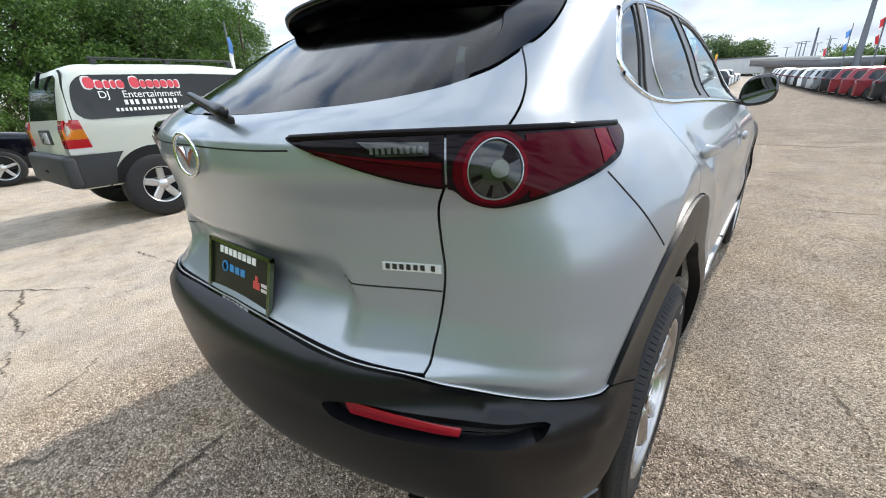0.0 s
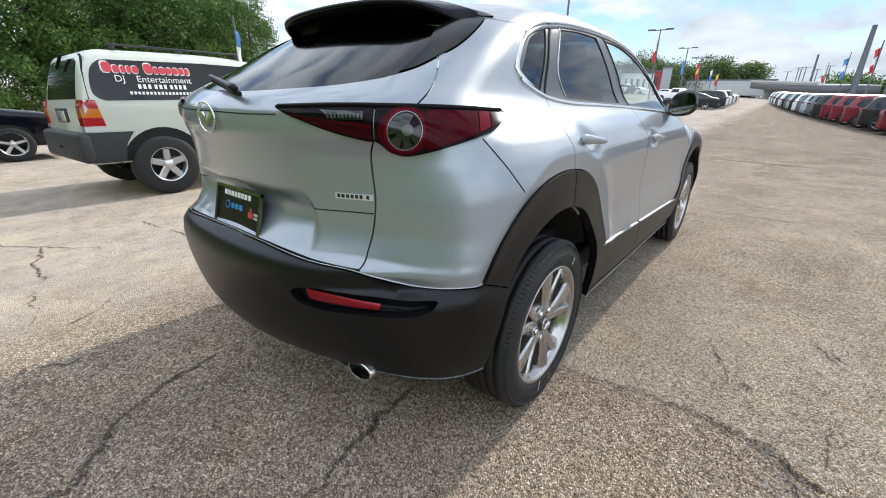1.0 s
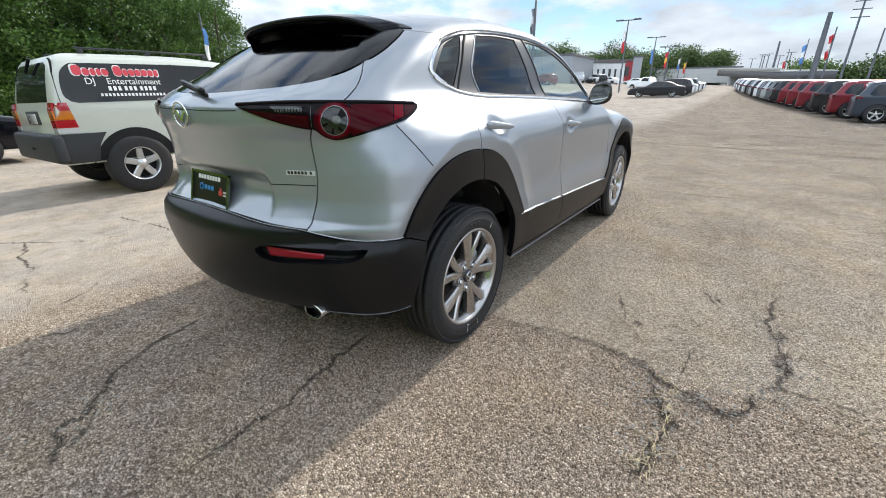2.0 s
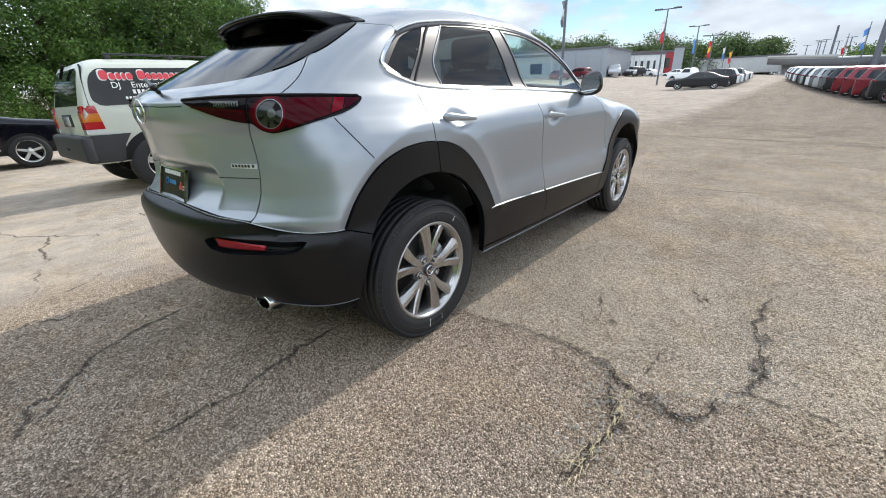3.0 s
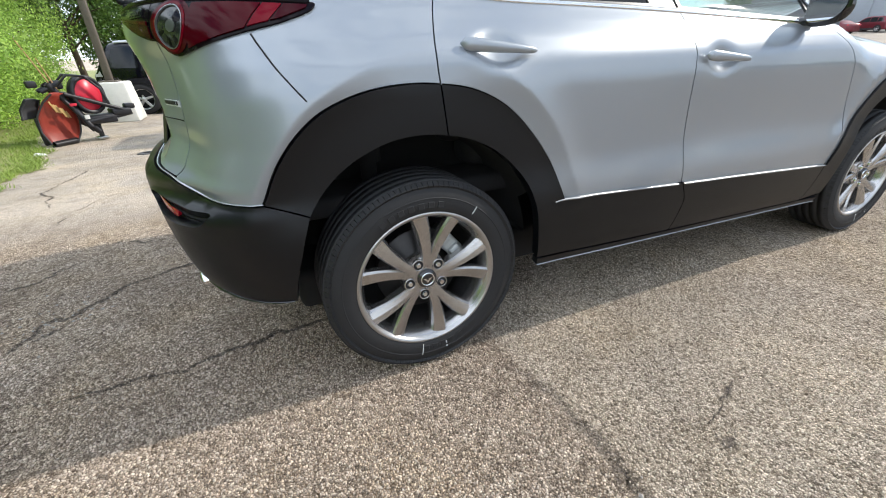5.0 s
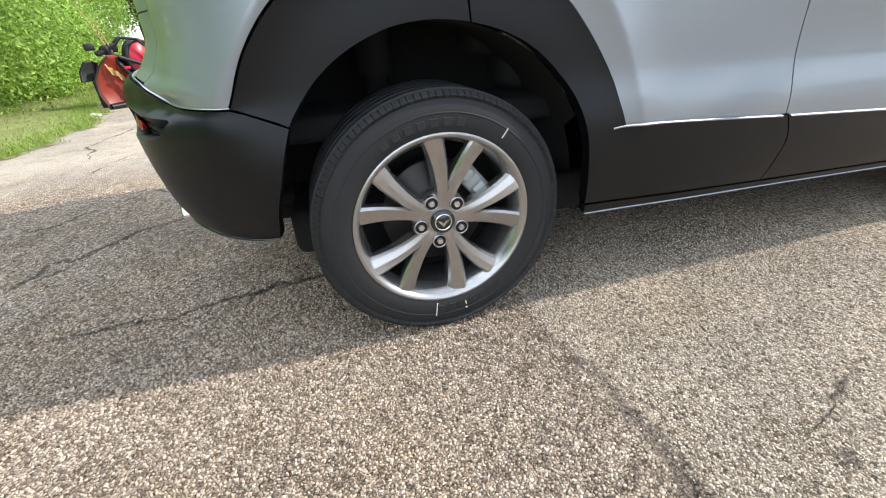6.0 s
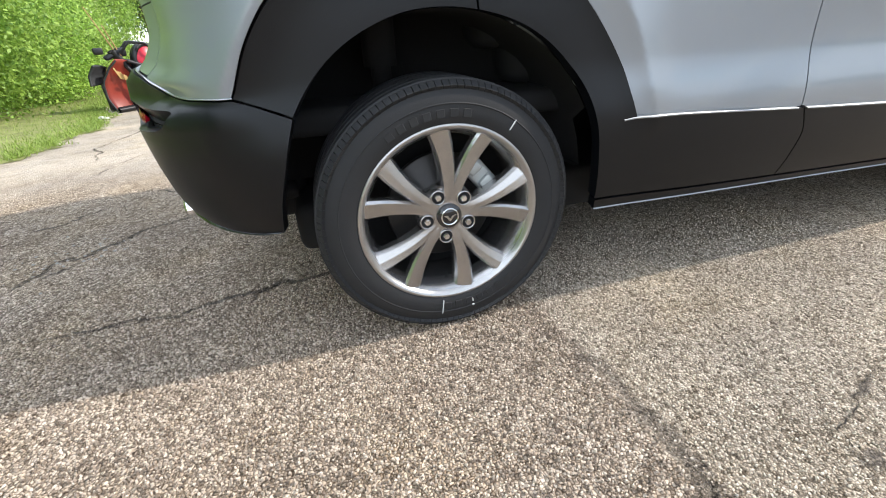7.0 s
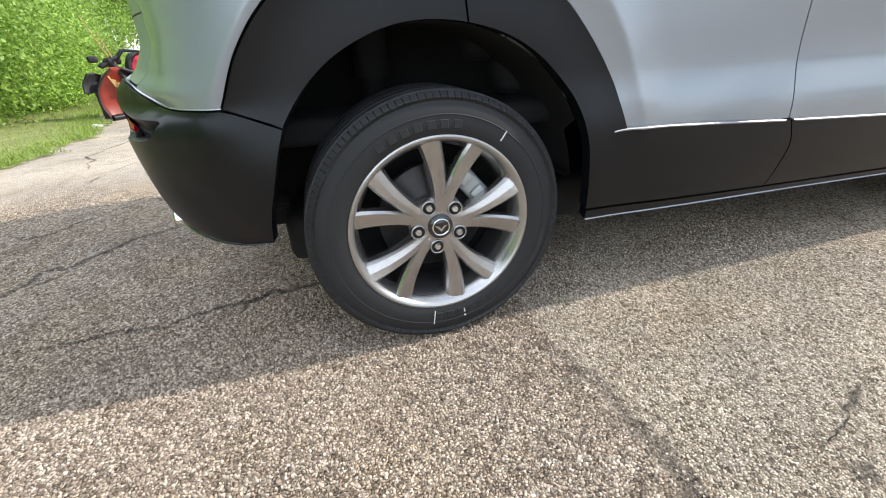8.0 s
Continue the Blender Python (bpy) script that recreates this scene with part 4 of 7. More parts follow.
def verge():
    out = []
    for (x, y), d in zip(verge_line, np.gradient(verge_line, axis=0)):
        nx, ny = -d[1], d[0]
        s = math.hypot(nx, ny)
        nx, ny = nx / s, ny / s
        if ny > 0 and x > -26:
            nx, ny = -nx, -ny
        if x < -26 and nx > 0:
            nx, ny = -nx, -ny
        j = .07 * math.sin(x * 5.1) + .06 * math.sin(x * 13 + y * 7) + .04 * math.sin(x * 37)
        out.append([(x + nx * (k + (j if k == 0 else 0)), y + ny * (k + (j if k == 0 else 0))) for k in (0, .15, .6, 1.5, 3.5, 8, 40)])
    o = np.array(out)
    z = ground_height(o[..., 0], o[..., 1]) + np.array([.004, .03, .05, .06, .08, .12, .2])
    v = np.concatenate([o, z[..., None]], -1).reshape(-1, 3)
    n = o.shape[1]
    f = [(i * n + j, i * n + j + 1, (i + 1) * n + j + 1, (i + 1) * n + j) for i in range(len(o) - 1) for j in range(n - 1)]
    soil = material("grassy_soil", (0.235, 0.245, 0.085), 0.95, grain=0.35, grain_scale=9, bump=1.0, bump_scale=30, stains=0.25)
    tagged(mesh_object("grass_verge", v, f, soil), "sunlit green grass verge along the asphalt", "grass", kind="structure")
    r = np.random.default_rng(8)
    k = r.choice(np.where((verge_line[:, 0] < 1.5) & (verge_line[:, 0] > -16))[0], 44000)
    t = r.random(44000) ** 2.0
    a, b = o[k, 0], o[k, 4]
    base = a + (b - a) * t[:, None] + r.normal(0, .04, (44000, 2))
    zz = ground_height(base[:, 0], base[:, 1]) + .02
    h, w = r.uniform(.025, .075, 44000), r.uniform(.003, .007, 44000)
    ang, lean = r.uniform(0, 6.28, 44000), r.normal(0, .04, (44000, 2))
    p0 = np.stack([base[:, 0] - np.cos(ang) * w, base[:, 1] - np.sin(ang) * w, zz], 1)
    p1 = np.stack([base[:, 0] + np.cos(ang) * w, base[:, 1] + np.sin(ang) * w, zz], 1)
    p2 = np.stack([base[:, 0] + lean[:, 0], base[:, 1] + lean[:, 1], zz + h], 1)
    v = np.stack([p0, p1, p2], 1).reshape(-1, 3)
    tagged(mesh_object("grass_blades", v, np.arange(len(v)).reshape(-1, 3), M_GRASS, smooth=False), "short green grass blades on the verge", "grass", kind="stuff")
    c = np.stack([r.uniform(-11, -2, 90), r.uniform(-5.6, -4.6, 90), r.uniform(.2, 1.8, 90)], 1)
    v, f = leaves(r, c, 5, .05, .020)
    tagged(mesh_object("blossoms", v, f, M_BLOSSOM, smooth=False), "small white blossoms on the bushes", "flowers", kind="stuff")


verge()
# ---- the silver car ----
CENTRE = FAN_Y - FAN_R * math.pi / 2


def both(line):
    """A line from the car's middle to its right side, carried on to the left."""
    line = np.array(line, float)
    other = line[::-1] * (-1, 1) + (2 * CENTRE, 0)
    return np.concatenate([other[:-1], line])


car = thing("compact_suv", "silver metallic compact SUV with black plastic cladding parked on asphalt", "car")

BUMPER_TOP = [(CENTRE, .736), (-1.0, .730), (-.805, .716), (-.70, .706), (-.64, .691), (-.574, .675), (-.50, .670), (-.454, .671), (-.388, .672)]
HATCH_SIDE = [(-.648, 1.068), (-.659, 1.031), (-.658, .972), (-.653, .913), (-.656, .864), (-.666, .799), (-.675, .757), (-.681, .727), (-.690, .713)]
HATCH_LOW = [(-.705, .713), (-.75, .717), (-.85, .7265), (-.95, .7335), (-1.05, .7375), (CENTRE, .741)]
HATCH_UP = [(-.552, 1.158), (-.524, 1.190), (-.506, 1.220), (-.496, 1.252), (-.489, 1.302)]
PILLAR_LOW = [(-.612, 1.240), (-.561, 1.257), (-.489, 1.292), (-.422, 1.324), (-.33, 1.378), (-.24, 1.430)]
ARCH_OUT = [(-.388, .675), (-.345, .776), (-.292, .855), (-.240, .902), (-.158, .938), (-.060, .952), (.040, .948), (.158, .926), (.275, .870), (.366, .788), (.448, .685), (.485, .61), (.509, .557)]
ARCH_IN = [(-.362, .372), (-.345, .45), (-.325, .52), (-.300, .628), (-.262, .700), (-.203, .760), (-.124, .802), (-.052, .817), (.049, .812), (.166, .780), (.262, .724), (.342, .642), (.388, .545), (.412, .43), (.428, .325)]
BELT = [(-.159, 1.270), (-.129, 1.245), (-.086, 1.227), (.06, 1.189), (.316, 1.166), (.60, 1.157), (.90, 1.147), (1.30, 1.128), (1.78, 1.100), (1.88, 1.094)]
WINDOW_TOP = [(-.159, 1.278), (-.119, 1.321), (-.05, 1.368), (.013, 1.400), (.11, 1.425), (.232, 1.446), (.364, 1.463), (.493, 1.478), (.794, 1.493), (1.093, 1.490), (1.30, 1.471), (1.49, 1.436), (1.65, 1.372), (1.78, 1.280), (1.86, 1.185), (1.89, 1.10)]
DOOR_REAR = [(.057, 1.187), (.042, 1.132), (.033, 1.054), (.037, .986), (.043, .948)]
DOOR_MID = [(1.060, 1.143), (1.054, 1.107), (1.050, 1.008), (1.050, .913), (1.085, .676), (1.102, .527)]
TRIM = [(.465, .553), (.509, .556), (.77, .545), (1.10, .526), (1.50, .506), (2.13, .471)]
FRONT_OUT = [(2.150, .470), (2.200, .61), (2.275, .735), (2.375, .84), (2.50, .905), (2.62, .930), (2.75, .922), (2.88, .88), (3.0, .79), (3.06, .70)]
FRONT_IN = [(2.255, .30), (2.265, .45), (2.31, .60), (2.39, .72), (2.50, .79), (2.64, .815), (2.78, .80), (2.90, .74), (2.99, .64), (3.04, .50), (3.05, .35)]
LAMP = [(-.455, 1.061), (-.53, 1.039), (-.575, 1.031), (-.613, 1.044), (-.632, 1.067)]

belt, window_top = spline(BELT), spline(WINDOW_TOP)
roof_line = window_top + np.stack([-np.gradient(window_top, axis=0)[:, 1], np.gradient(window_top, axis=0)[:, 0]], 1) / np.linalg.norm(np.gradient(window_top, axis=0), axis=1, keepdims=True) * .030
arch_out, arch_in = spline(ARCH_OUT), spline(ARCH_IN)
front_out, front_in = spline(FRONT_OUT), spline(FRONT_IN)
hatch_side, hatch_up, pillar_low = spline(HATCH_SIDE), spline(HATCH_UP), spline(PILLAR_LOW)
bumper_top = spline(BUMPER_TOP)
k_split = int(np.argmin(np.hypot(*(arch_out - (.043, .948)).T)))
k_inner = int(np.argmin(np.hypot(*(arch_in - (.062, .809)).T)))
trim = spline(TRIM)
door_mid = spline(DOOR_MID)

# dark shell under the panels, open at the windows and wheels
def shell():
    ss, zz = np.arange(CENTRE, 3.44, .04), np.arange(.30, 1.50, .04)
    S, Z = np.meshgrid(ss, zz, indexing="ij")
    p, n = body_point(S, Z)
    v = (p - n * .022).reshape(-1, 3)
    f, nz = [], len(zz)
    for i in range(len(ss) - 1):
        for j in range(nz - 1):
            s, z = ss[i] + .02, zz[j] + .02
            y = p[i, j, 1]
            glassy = z > 1.13 + (.04 if s < -.2 else 0) and (s > -.25 or s < -.42)
            wheel = min(math.hypot(y - c, (z - .345)) for c in (0, 2.655)) < .50 and p[i, j, 0] > .5
            if not (glassy or wheel):
                a = i * nz + j
                f.append((a, a + nz, a + nz + 1, a + 1))
    k = len(v)
    v2 = np.concatenate([v, v * (-1, 1, 1)])
    f += [tuple(q + k for q in t[::-1]) for t in f]
    mesh_object("body_shell", v2, f, M_DARK, car)


shell()
part("underbody", box_bm(-.66, .66, -.40, 3.2, .21, .36, .03), M_DARK, car)
part("silencer", box_bm(-.50, .52, -.64, -.36, .27, .50, .05, 3), M_DARK, car)

# tailgate
hatch_right = np.concatenate([spline(HATCH_LOW[::-1]), hatch_side[::-1], straight([(-.648, 1.068), (-.552, 1.158)]), hatch_up])
glass_low = spline([(CENTRE, 1.188), (-1.05, 1.190), (-.925, 1.197), (-.782, 1.208), (-.656, 1.228), (-.612, 1.240)])
hatch_edge = np.concatenate([hatch_right, straight([(-.489, 1.300), (-.5, 1.285)]), spline([(-.489, 1.292), (-.561, 1.257), (-.612, 1.240)]), glass_low[::-1]])
gate = panel("tailgate", outline(hatch_edge, hatch_edge[::-1] * (-1, 1) + (2 * CENTRE, 0)), M_SILVER, car, on_side, step=.016, label="silver tailgate with a recess for the plate")

# fine seams of the tailgate
for line in ([(CENTRE, 1.128), (-1.0, 1.126), (-.905, 1.128)], [(-.862, .863), (-.754, .866), (-.659, .866)]):
    ribbon("tailgate_seam", spline(line), .0035, M_DARK, gate, on_side, off=.0012, thick=.001)
    ribbon("tailgate_seam", spline(line) * (-1, 1) + (2 * CENTRE, 0), .0035, M_DARK, gate, on_side, off=.0012, thick=.001)

# side body and rear quarter
i_top = int(np.argmin(np.abs(window_top[:, 0] - .013)))
quarter = outline(
    bumper_top[np.argmin(np.abs(bumper_top[:, 0] + .69)):], arch_out[:k_split + 1], spline(DOOR_REAR)[::-1],
    belt[:np.argmin(np.abs(belt[:, 0] - .055))][::-1], window_top[:i_top], straight([window_top[i_top], roof_line[i_top]]),
    spline([tuple(roof_line[i_top]), (-.10, 1.428), (-.24, 1.432)]), pillar_low[::-1][:int(len(pillar_low) * .62)], hatch_up[::-1],
    straight([(-.552, 1.158), (-.648, 1.068)]), hatch_side)
panel("rear_quarter_panel", quarter, M_SILVER, car, on_side, step=.008, mirror=True)
ribbon("quarter_seam", spline([(-.386, 1.075), (-.330, 1.006), (-.268, .925)]), .0035, M_DARK, car, on_side, off=.0012, thick=.001, mirror=True)
i_b = int(np.argmin(np.abs(belt[:, 0] - .057)))
i_c = int(np.argmin(np.abs(belt[:, 0] - 1.060)))
i_e = int(np.argmin(np.abs(belt[:, 0] - 1.86)))
t_a, t_b = int(np.argmin(np.abs(trim[:, 0] - .509))), int(np.argmin(np.abs(trim[:, 0] - 1.102)))
rear_door = panel("rear_door", outline(spline(DOOR_REAR), arch_out[k_split:], trim[t_a:t_b + 1], door_mid[::-1], belt[i_b:i_c + 1][::-1]), M_SILVER, car, on_side, step=.013, mirror=True)
front_edge = spline([(1.87, 1.094), (1.98, 1.04), (2.06, .96), (2.099, .867), (2.150, .705), (2.165, .60), (2.150, .472)])
front_door = panel("front_door", outline(door_mid, trim[t_b:], front_edge[::-1], belt[i_c:i_e + 1][::-1]), M_SILVER, car, on_side, step=.014, mirror=True)
panel("front_wing", outline(front_edge[::-1], spline([(1.87, 1.094), (2.15, 1.09), (2.5, 1.075), (2.9, 1.03), (3.2, .96), (3.32, .90)]), straight([(3.32, .90), (3.32, .74), (3.06, .70)]), front_out[::-1]), M_SILVER, car, on_side, step=.03, mirror=True)
rail = outline(window_top[i_top:], straight([window_top[-1], roof_line[-1]]), roof_line[i_top:][::-1])
panel("roof_rail", rail, M_SILVER, car, on_side, step=.03, gap=0, mirror=True)
side_top, _ = body_point(roof_line[i_top:, 0], roof_line[i_top:, 1])
side_top = side_top[side_top[:, 1] < 1.46]
back_top, _ = body_point(np.array([-.24, -.17, -.10]), np.array([1.432, 1.430, 1.428]))
right_edge = np.concatenate([back_top[:, :2], side_top[:, :2]])
roof_half = np.concatenate([spline([(0, -.045), (.25, -.03), (.42, -.02), tuple(right_edge[0])]), right_edge, spline([tuple(right_edge[-1]), (.35, 1.49), (0, 1.53)])])
panel("roof", outline(roof_half, roof_half[::-1] * (-1, 1)), M_SILVER, car, on_top, step=.05, gap=0)
hood = [(0, 2.2), (.45, 2.16), (.68, 2.02), (.74, 2.4), (.73, 2.9), (.64, 3.2), (.35, 3.36), (0, 3.4)]
hood = spline(hood)
panel("bonnet", outline(hood, hood[::-1] * (-1, 1)), M_SILVER, car, on_top, step=.07)
shield = np.concatenate([spline([(0, 1.54), (.35, 1.50), (.50, 1.47)]), straight([(.50, 1.47), (.66, 2.0)]), spline([(.66, 2.0), (.44, 2.14), (0, 2.18)])])
panel("windscreen", outline(shield, shield[::-1] * (-1, 1)), M_WINDSCREEN, car, on_top, step=.07, thick=.004)

# windows
quarter_hole = outline(spline([(-.118, 1.254), (-.075, 1.296), (-.04, 1.327), (.03, 1.376), (.13, 1.407), (.30, 1.436)]), straight([(.30, 1.436), (.032, 1.206)]), spline([(.032, 1.206), (-.06, 1.229), (-.118, 1.254)]))
rear_hole = outline(spline([(.452, 1.452), (.70, 1.466), (.895, 1.465)]), spline([(.895, 1.465), (.922, 1.30), (.932, 1.162)]), spline([(.932, 1.162), (.60, 1.169), (.298, 1.182)]), straight([(.298, 1.182), (.285, 1.267), (.452, 1.452)]))
front_hole = outline(spline([(1.03, 1.464), (1.25, 1.452), (1.44, 1.412), (1.60, 1.350), (1.75, 1.268), (1.835, 1.185), (1.85, 1.115)]), spline([(1.85, 1.113), (1.5, 1.132), (1.085, 1.154)]), spline([(1.085, 1.154), (1.065, 1.30), (1.03, 1.464)]))
surround = outline(belt, straight([belt[-1], window_top[-1]]), window_top[::-1])
panel("window_surround", surround, M_PILLAR, car, on_side, off=-.002, step=.03, gap=0, holes=[quarter_hole, rear_hole, front_hole], mirror=True)
for hole, name, mat in ((quarter_hole, "quarter_window", M_PRIVACY), (rear_hole, "rear_door_window", M_PRIVACY), (front_hole, "front_door_window", M_CLEARGLASS)):
    panel(name, hole, mat, car, on_side, off=-.006, step=.04, gap=-.003, thick=.0, mirror=True)
ribbon("door_frame_gap", spline([(.368, 1.460), (.25, 1.362), (.14, 1.268), (.060, 1.192)]), .012, M_DARK, car, on_side, off=.003, thick=.002, mirror=True)
ribbon("pillar_gap", spline([(1.000, 1.488), (1.040, 1.33), (1.062, 1.150)]), .006, M_DARK, car, on_side, off=.002, thick=.002, mirror=True)
ribbon("window_bright_strip", spline([(.445, 1.452), (.283, 1.268), (.293, 1.184)]), .005, M_SATIN, car, on_side, off=.002, thick=.002, mirror=True)
ribbon("belt_trim", belt[4:] - (0, .004), .013, M_CHROME, car, on_side, "bright belt line trim", off=.006, mirror=True)
ribbon("window_trim", spline([(-.035, 1.217), (-.105, 1.242), (-.140, 1.268), (-.125, 1.300), (-.06, 1.355), (.0, 1.388)]), .022, M_CHROME, car, on_side, "bright trim round the rear quarter window", off=.006, taper=.25, mirror=True)
ribbon("window_top_trim", window_top[i_top:-6] + (0, .003), .010, M_CHROME, car, on_side, off=.006, mirror=True)
ribbon("window_seal", window_top[i_top - 8:-6] - (0, .012), .014, M_GLOSSBLACK, car, on_side, off=.003, mirror=True)

# rear window, pillar garnish and spoiler
glass_side = spline([(-.612, 1.240), (-.586, 1.271), (-.526, 1.335), (-.503, 1.374), (-.470, 1.398)])
glass_half = np.concatenate([glass_low, glass_side, spline([(-.470, 1.398), (-.70, 1.418), (CENTRE, 1.425)])])
panel("rear_window", outline(glass_half, glass_half[::-1] * (-1, 1) + (2 * CENTRE, 0)), M_REARGLASS, car, on_side, off=-.003, thick=0, step=.04, gap=.001)
garnish = outline(pillar_low, spline([(-.24, 1.430), (-.31, 1.444), (-.40, 1.425), (-.470, 1.398)]), glass_side[::-1])
panel("pillar_garnish", garnish, M_SPOILER, car, on_side, step=.02, off=.003, thick=.01, mirror=True, label="gloss black rear pillar garnish")


def spoiler():
    xs = np.linspace(-.56, .56, 41)
    rows = []
    for x in xs:
        u = abs(x) / .56
        top, n = on_top(np.array([[x * .97, -.02 + .02 * u]]))
        end = u ** 6
        ly = -.265 + .035 * u ** 2 + .15 * end
        lz = 1.492 - .035 * u ** 2 - .045 * end
        root = top[0] + n[0] * .004
        lip = np.array([x * (1 - .10 * u ** 3), ly, lz])
        mid = (root + lip) / 2 + (0, 0, .012)
        under = lip + (0, .012, -.022)
        inner = np.array([x * .93, -.12 + .03 * u ** 2, 1.432 - .03 * u ** 2])
        rows.append([root, (root * .6 + mid * .4), mid, lip + (0, .012, .004), lip, lip + (0, .002, -.012), under, (under + inner) / 2 + (0, 0, .012), inner, root - (0, 0, .05)])
    n = len(rows[0])
    v = [p for r in rows for p in r]
    f = [(i * n + j, i * n + j + 1, (i + 1) * n + j + 1, (i + 1) * n + j) for i in range(len(rows) - 1) for j in range(n - 1)]
    f += [tuple(range(n)), tuple(len(v) - n + j for j in range(n - 1, -1, -1))]
    mesh_object("roof_spoiler", v, f, M_SPOILER, car, "gloss black roof spoiler")


spoiler()


def rear_wiper():
    """A short thick arm that lies along the foot of the rear window."""
    a, b = Vector((.150, -.745, 1.194)), Vector((-.125, -.690, 1.232))
    d = (b - a).normalized()
    side = d.cross(Vector((0, 0, 1))).normalized()
    up = side.cross(d)
    bm = bmesh.new()
    rings = []
    for u, w, h in ((0, .008, .009), (.03, .013, .012), (.12, .014, .013), (.30, .009, .009), (.8, .007, .008), (.97, .008, .007), (1.0, .006, .004)):
        c = a.lerp(b, u)
        rings.append([bm.verts.new(c + side * (w * math.cos(t)) + up * (h * math.sin(t))) for t in np.linspace(0, 2 * math.pi, 10, endpoint=False)])
    for p, q in zip(rings, rings[1:]):
        for i in range(10):
            bm.faces.new((p[i], p[(i + 1) % 10], q[(i + 1) % 10], q[i]))
    bm.faces.new(rings[0][::-1])
    bm.faces.new(rings[-1])
    w = part("rear_wiper", bm, M_CLADDING, car, "black rear wiper")
    bm = box_bm(-.17, .15, -.006, .006, -.010, .004, .003)
    q = d.to_track_quat("X", "Z").to_matrix().to_4x4()
    bmesh.ops.transform(bm, matrix=Matrix.Translation(a.lerp(b, .58) + side * -.0 + Vector((0, .012, -.012))) @ q, verts=bm.verts)
    part("wiper_blade", bm, M_DARK, w)


rear_wiper()

# cladding
arch_a = outline(arch_out[:k_split + 1], straight([arch_out[k_split], arch_in[k_inner]]), arch_in[np.argmin(np.abs(arch_in[:, 1] - .628) + (arch_in[:, 0] > 0)):k_inner + 1][::-1], straight([(-.300, .628), (-.388, .675)]))
CLAD = dict(off=.009, thick=.035, crown=.003, step=.018)
panel("rear_arch_cladding", arch_a, M_CLADDING, car, on_side, mirror=True, **CLAD)
low_a = spline([(.430, .335), (.75, .319), (1.127, .306)])
door_low_gap = spline([(1.102, .527), (1.140, .450), (1.138, .39), (1.127, .306)])
arch_b = outline(arch_out[k_split:], trim[t_a:t_b + 1], door_low_gap, low_a[::-1], arch_in[k_inner:-1][::-1], straight([arch_in[k_inner], arch_out[k_split]]))
panel("rear_door_cladding", arch_b, M_CLADDING, car, on_side, mirror=True, **CLAD)
low_b = spline([(1.127, .306), (1.6, .294), (2.10, .281)])
front_low = outline(trim[t_b:], straight([(2.13, .471), (2.10, .281)]), low_b[::-1], door_low_gap[::-1])
panel("front_door_cladding", front_low, M_CLADDING, car, on_side, mirror=True, **CLAD)
arch_f = outline(front_out, straight([(3.06, .70), (3.05, .35)]), front_in[::-1], straight([(2.255, .30), (2.10, .281), (2.13, .471)]))
panel("front_arch_cladding", arch_f, M_CLADDING, car, on_side, mirror=True, **CLAD)
sill = outline(spline([(.428, .333), (.75, .317), (1.6, .292), (2.25, .277)]), spline([(.433, .302), (.763, .290), (1.25, .279), (2.26, .250)])[::-1])
panel("sill_cladding", sill, M_CLADDING, car, on_side, off=.012, thick=.03, step=.02, gap=.001, crown=.004, mirror=True)
# thin bright strip paints in the highlight along the dark sill
ribbon("sill_edge", spline([(.433, .304), (.763, .292), (1.25, .281), (2.26, .252)]), .0025, M_EDGE, car, on_side, off=.017, thick=.004, mirror=True)
# bright strip on the cladding's ledge paints in the sky's highlight
for a, b in ((0, t_b - 1), (t_b + 1, len(trim))):
    ribbon("door_trim", trim[a:b] - (0, .002), .0075, M_EDGE, car, on_side, "door cladding ledge with the sky's highlight painted as a bright strip", off=.014, thick=.009, mirror=True)

# rear bumper
bump_low = spline([(-.366, .366), (-.42, .360), (-.496, .360), (-.60, .372), (-.72, .375), (-.90, .362), (-1.05, .352), (CENTRE, .350)])
RECESS = [(-.866, .632), (-.856, .604), (-.815, .594), (-.770, .592), (-.658, .606), (-.594, .611), (-.546, .617), (-.514, .632), (-.502, .640), (-.562, .640), (-.63, .642), (-.726, .643), (-.820, .646)]
recess = outline(spline(RECESS, closed=True))
bump_half = np.concatenate([bumper_top, straight([(-.388, .672), (-.300, .628)]), spline([(-.300, .628), (-.325, .52), (-.345, .45), (-.366, .366)]), bump_low])
bumper = panel("rear_bumper", outline(bump_half, bump_half[::-1] * (-1, 1) + (2 * CENTRE, 0)), M_CLADDING, car, on_side, off=.006, thick=.03, crown=.008, step=.02,
               holes=[recess, (recess * (-1, 1) + (2 * CENTRE, 0))[::-1]], label="black textured plastic rear bumper")
ribbon("bumper_bright_edge", bumper_top + (0, .003), .0026, M_SATIN, car, on_side, off=.004, thick=.004, mirror=True)
ribbon("bumper_lip", spline([(-.372, .372), (-.42, .366), (-.496, .366), (-.60, .378), (-.66, .382)]), .0030, M_GLOSSBLACK, car, on_side, off=.014, thick=.004, taper=.4, mirror=True)
for k, m in ((1, "right"), (-1, "left")):
    turn = (lambda p: p) if k > 0 else (lambda p: p * (-1, 1) + (2 * CENTRE, 0))
    panel("reflector_recess", outline(turn(inset(recess, -.012))), M_CLADDING, bumper, on_side, off=-.030, thick=0, step=.02, gap=0)
    red = outline(spline([(-.832, .643), (-.726, .641), (-.628, .640)]), straight([(-.628, .640), (-.632, .618)]), spline([(-.632, .618), (-.73, .611), (-.825, .606)]))
    panel("reflector", outline(turn(red)), M_REFLECTOR, bumper, on_side, off=-.003, thick=.010, step=.02, gap=0, label="red rear reflector")

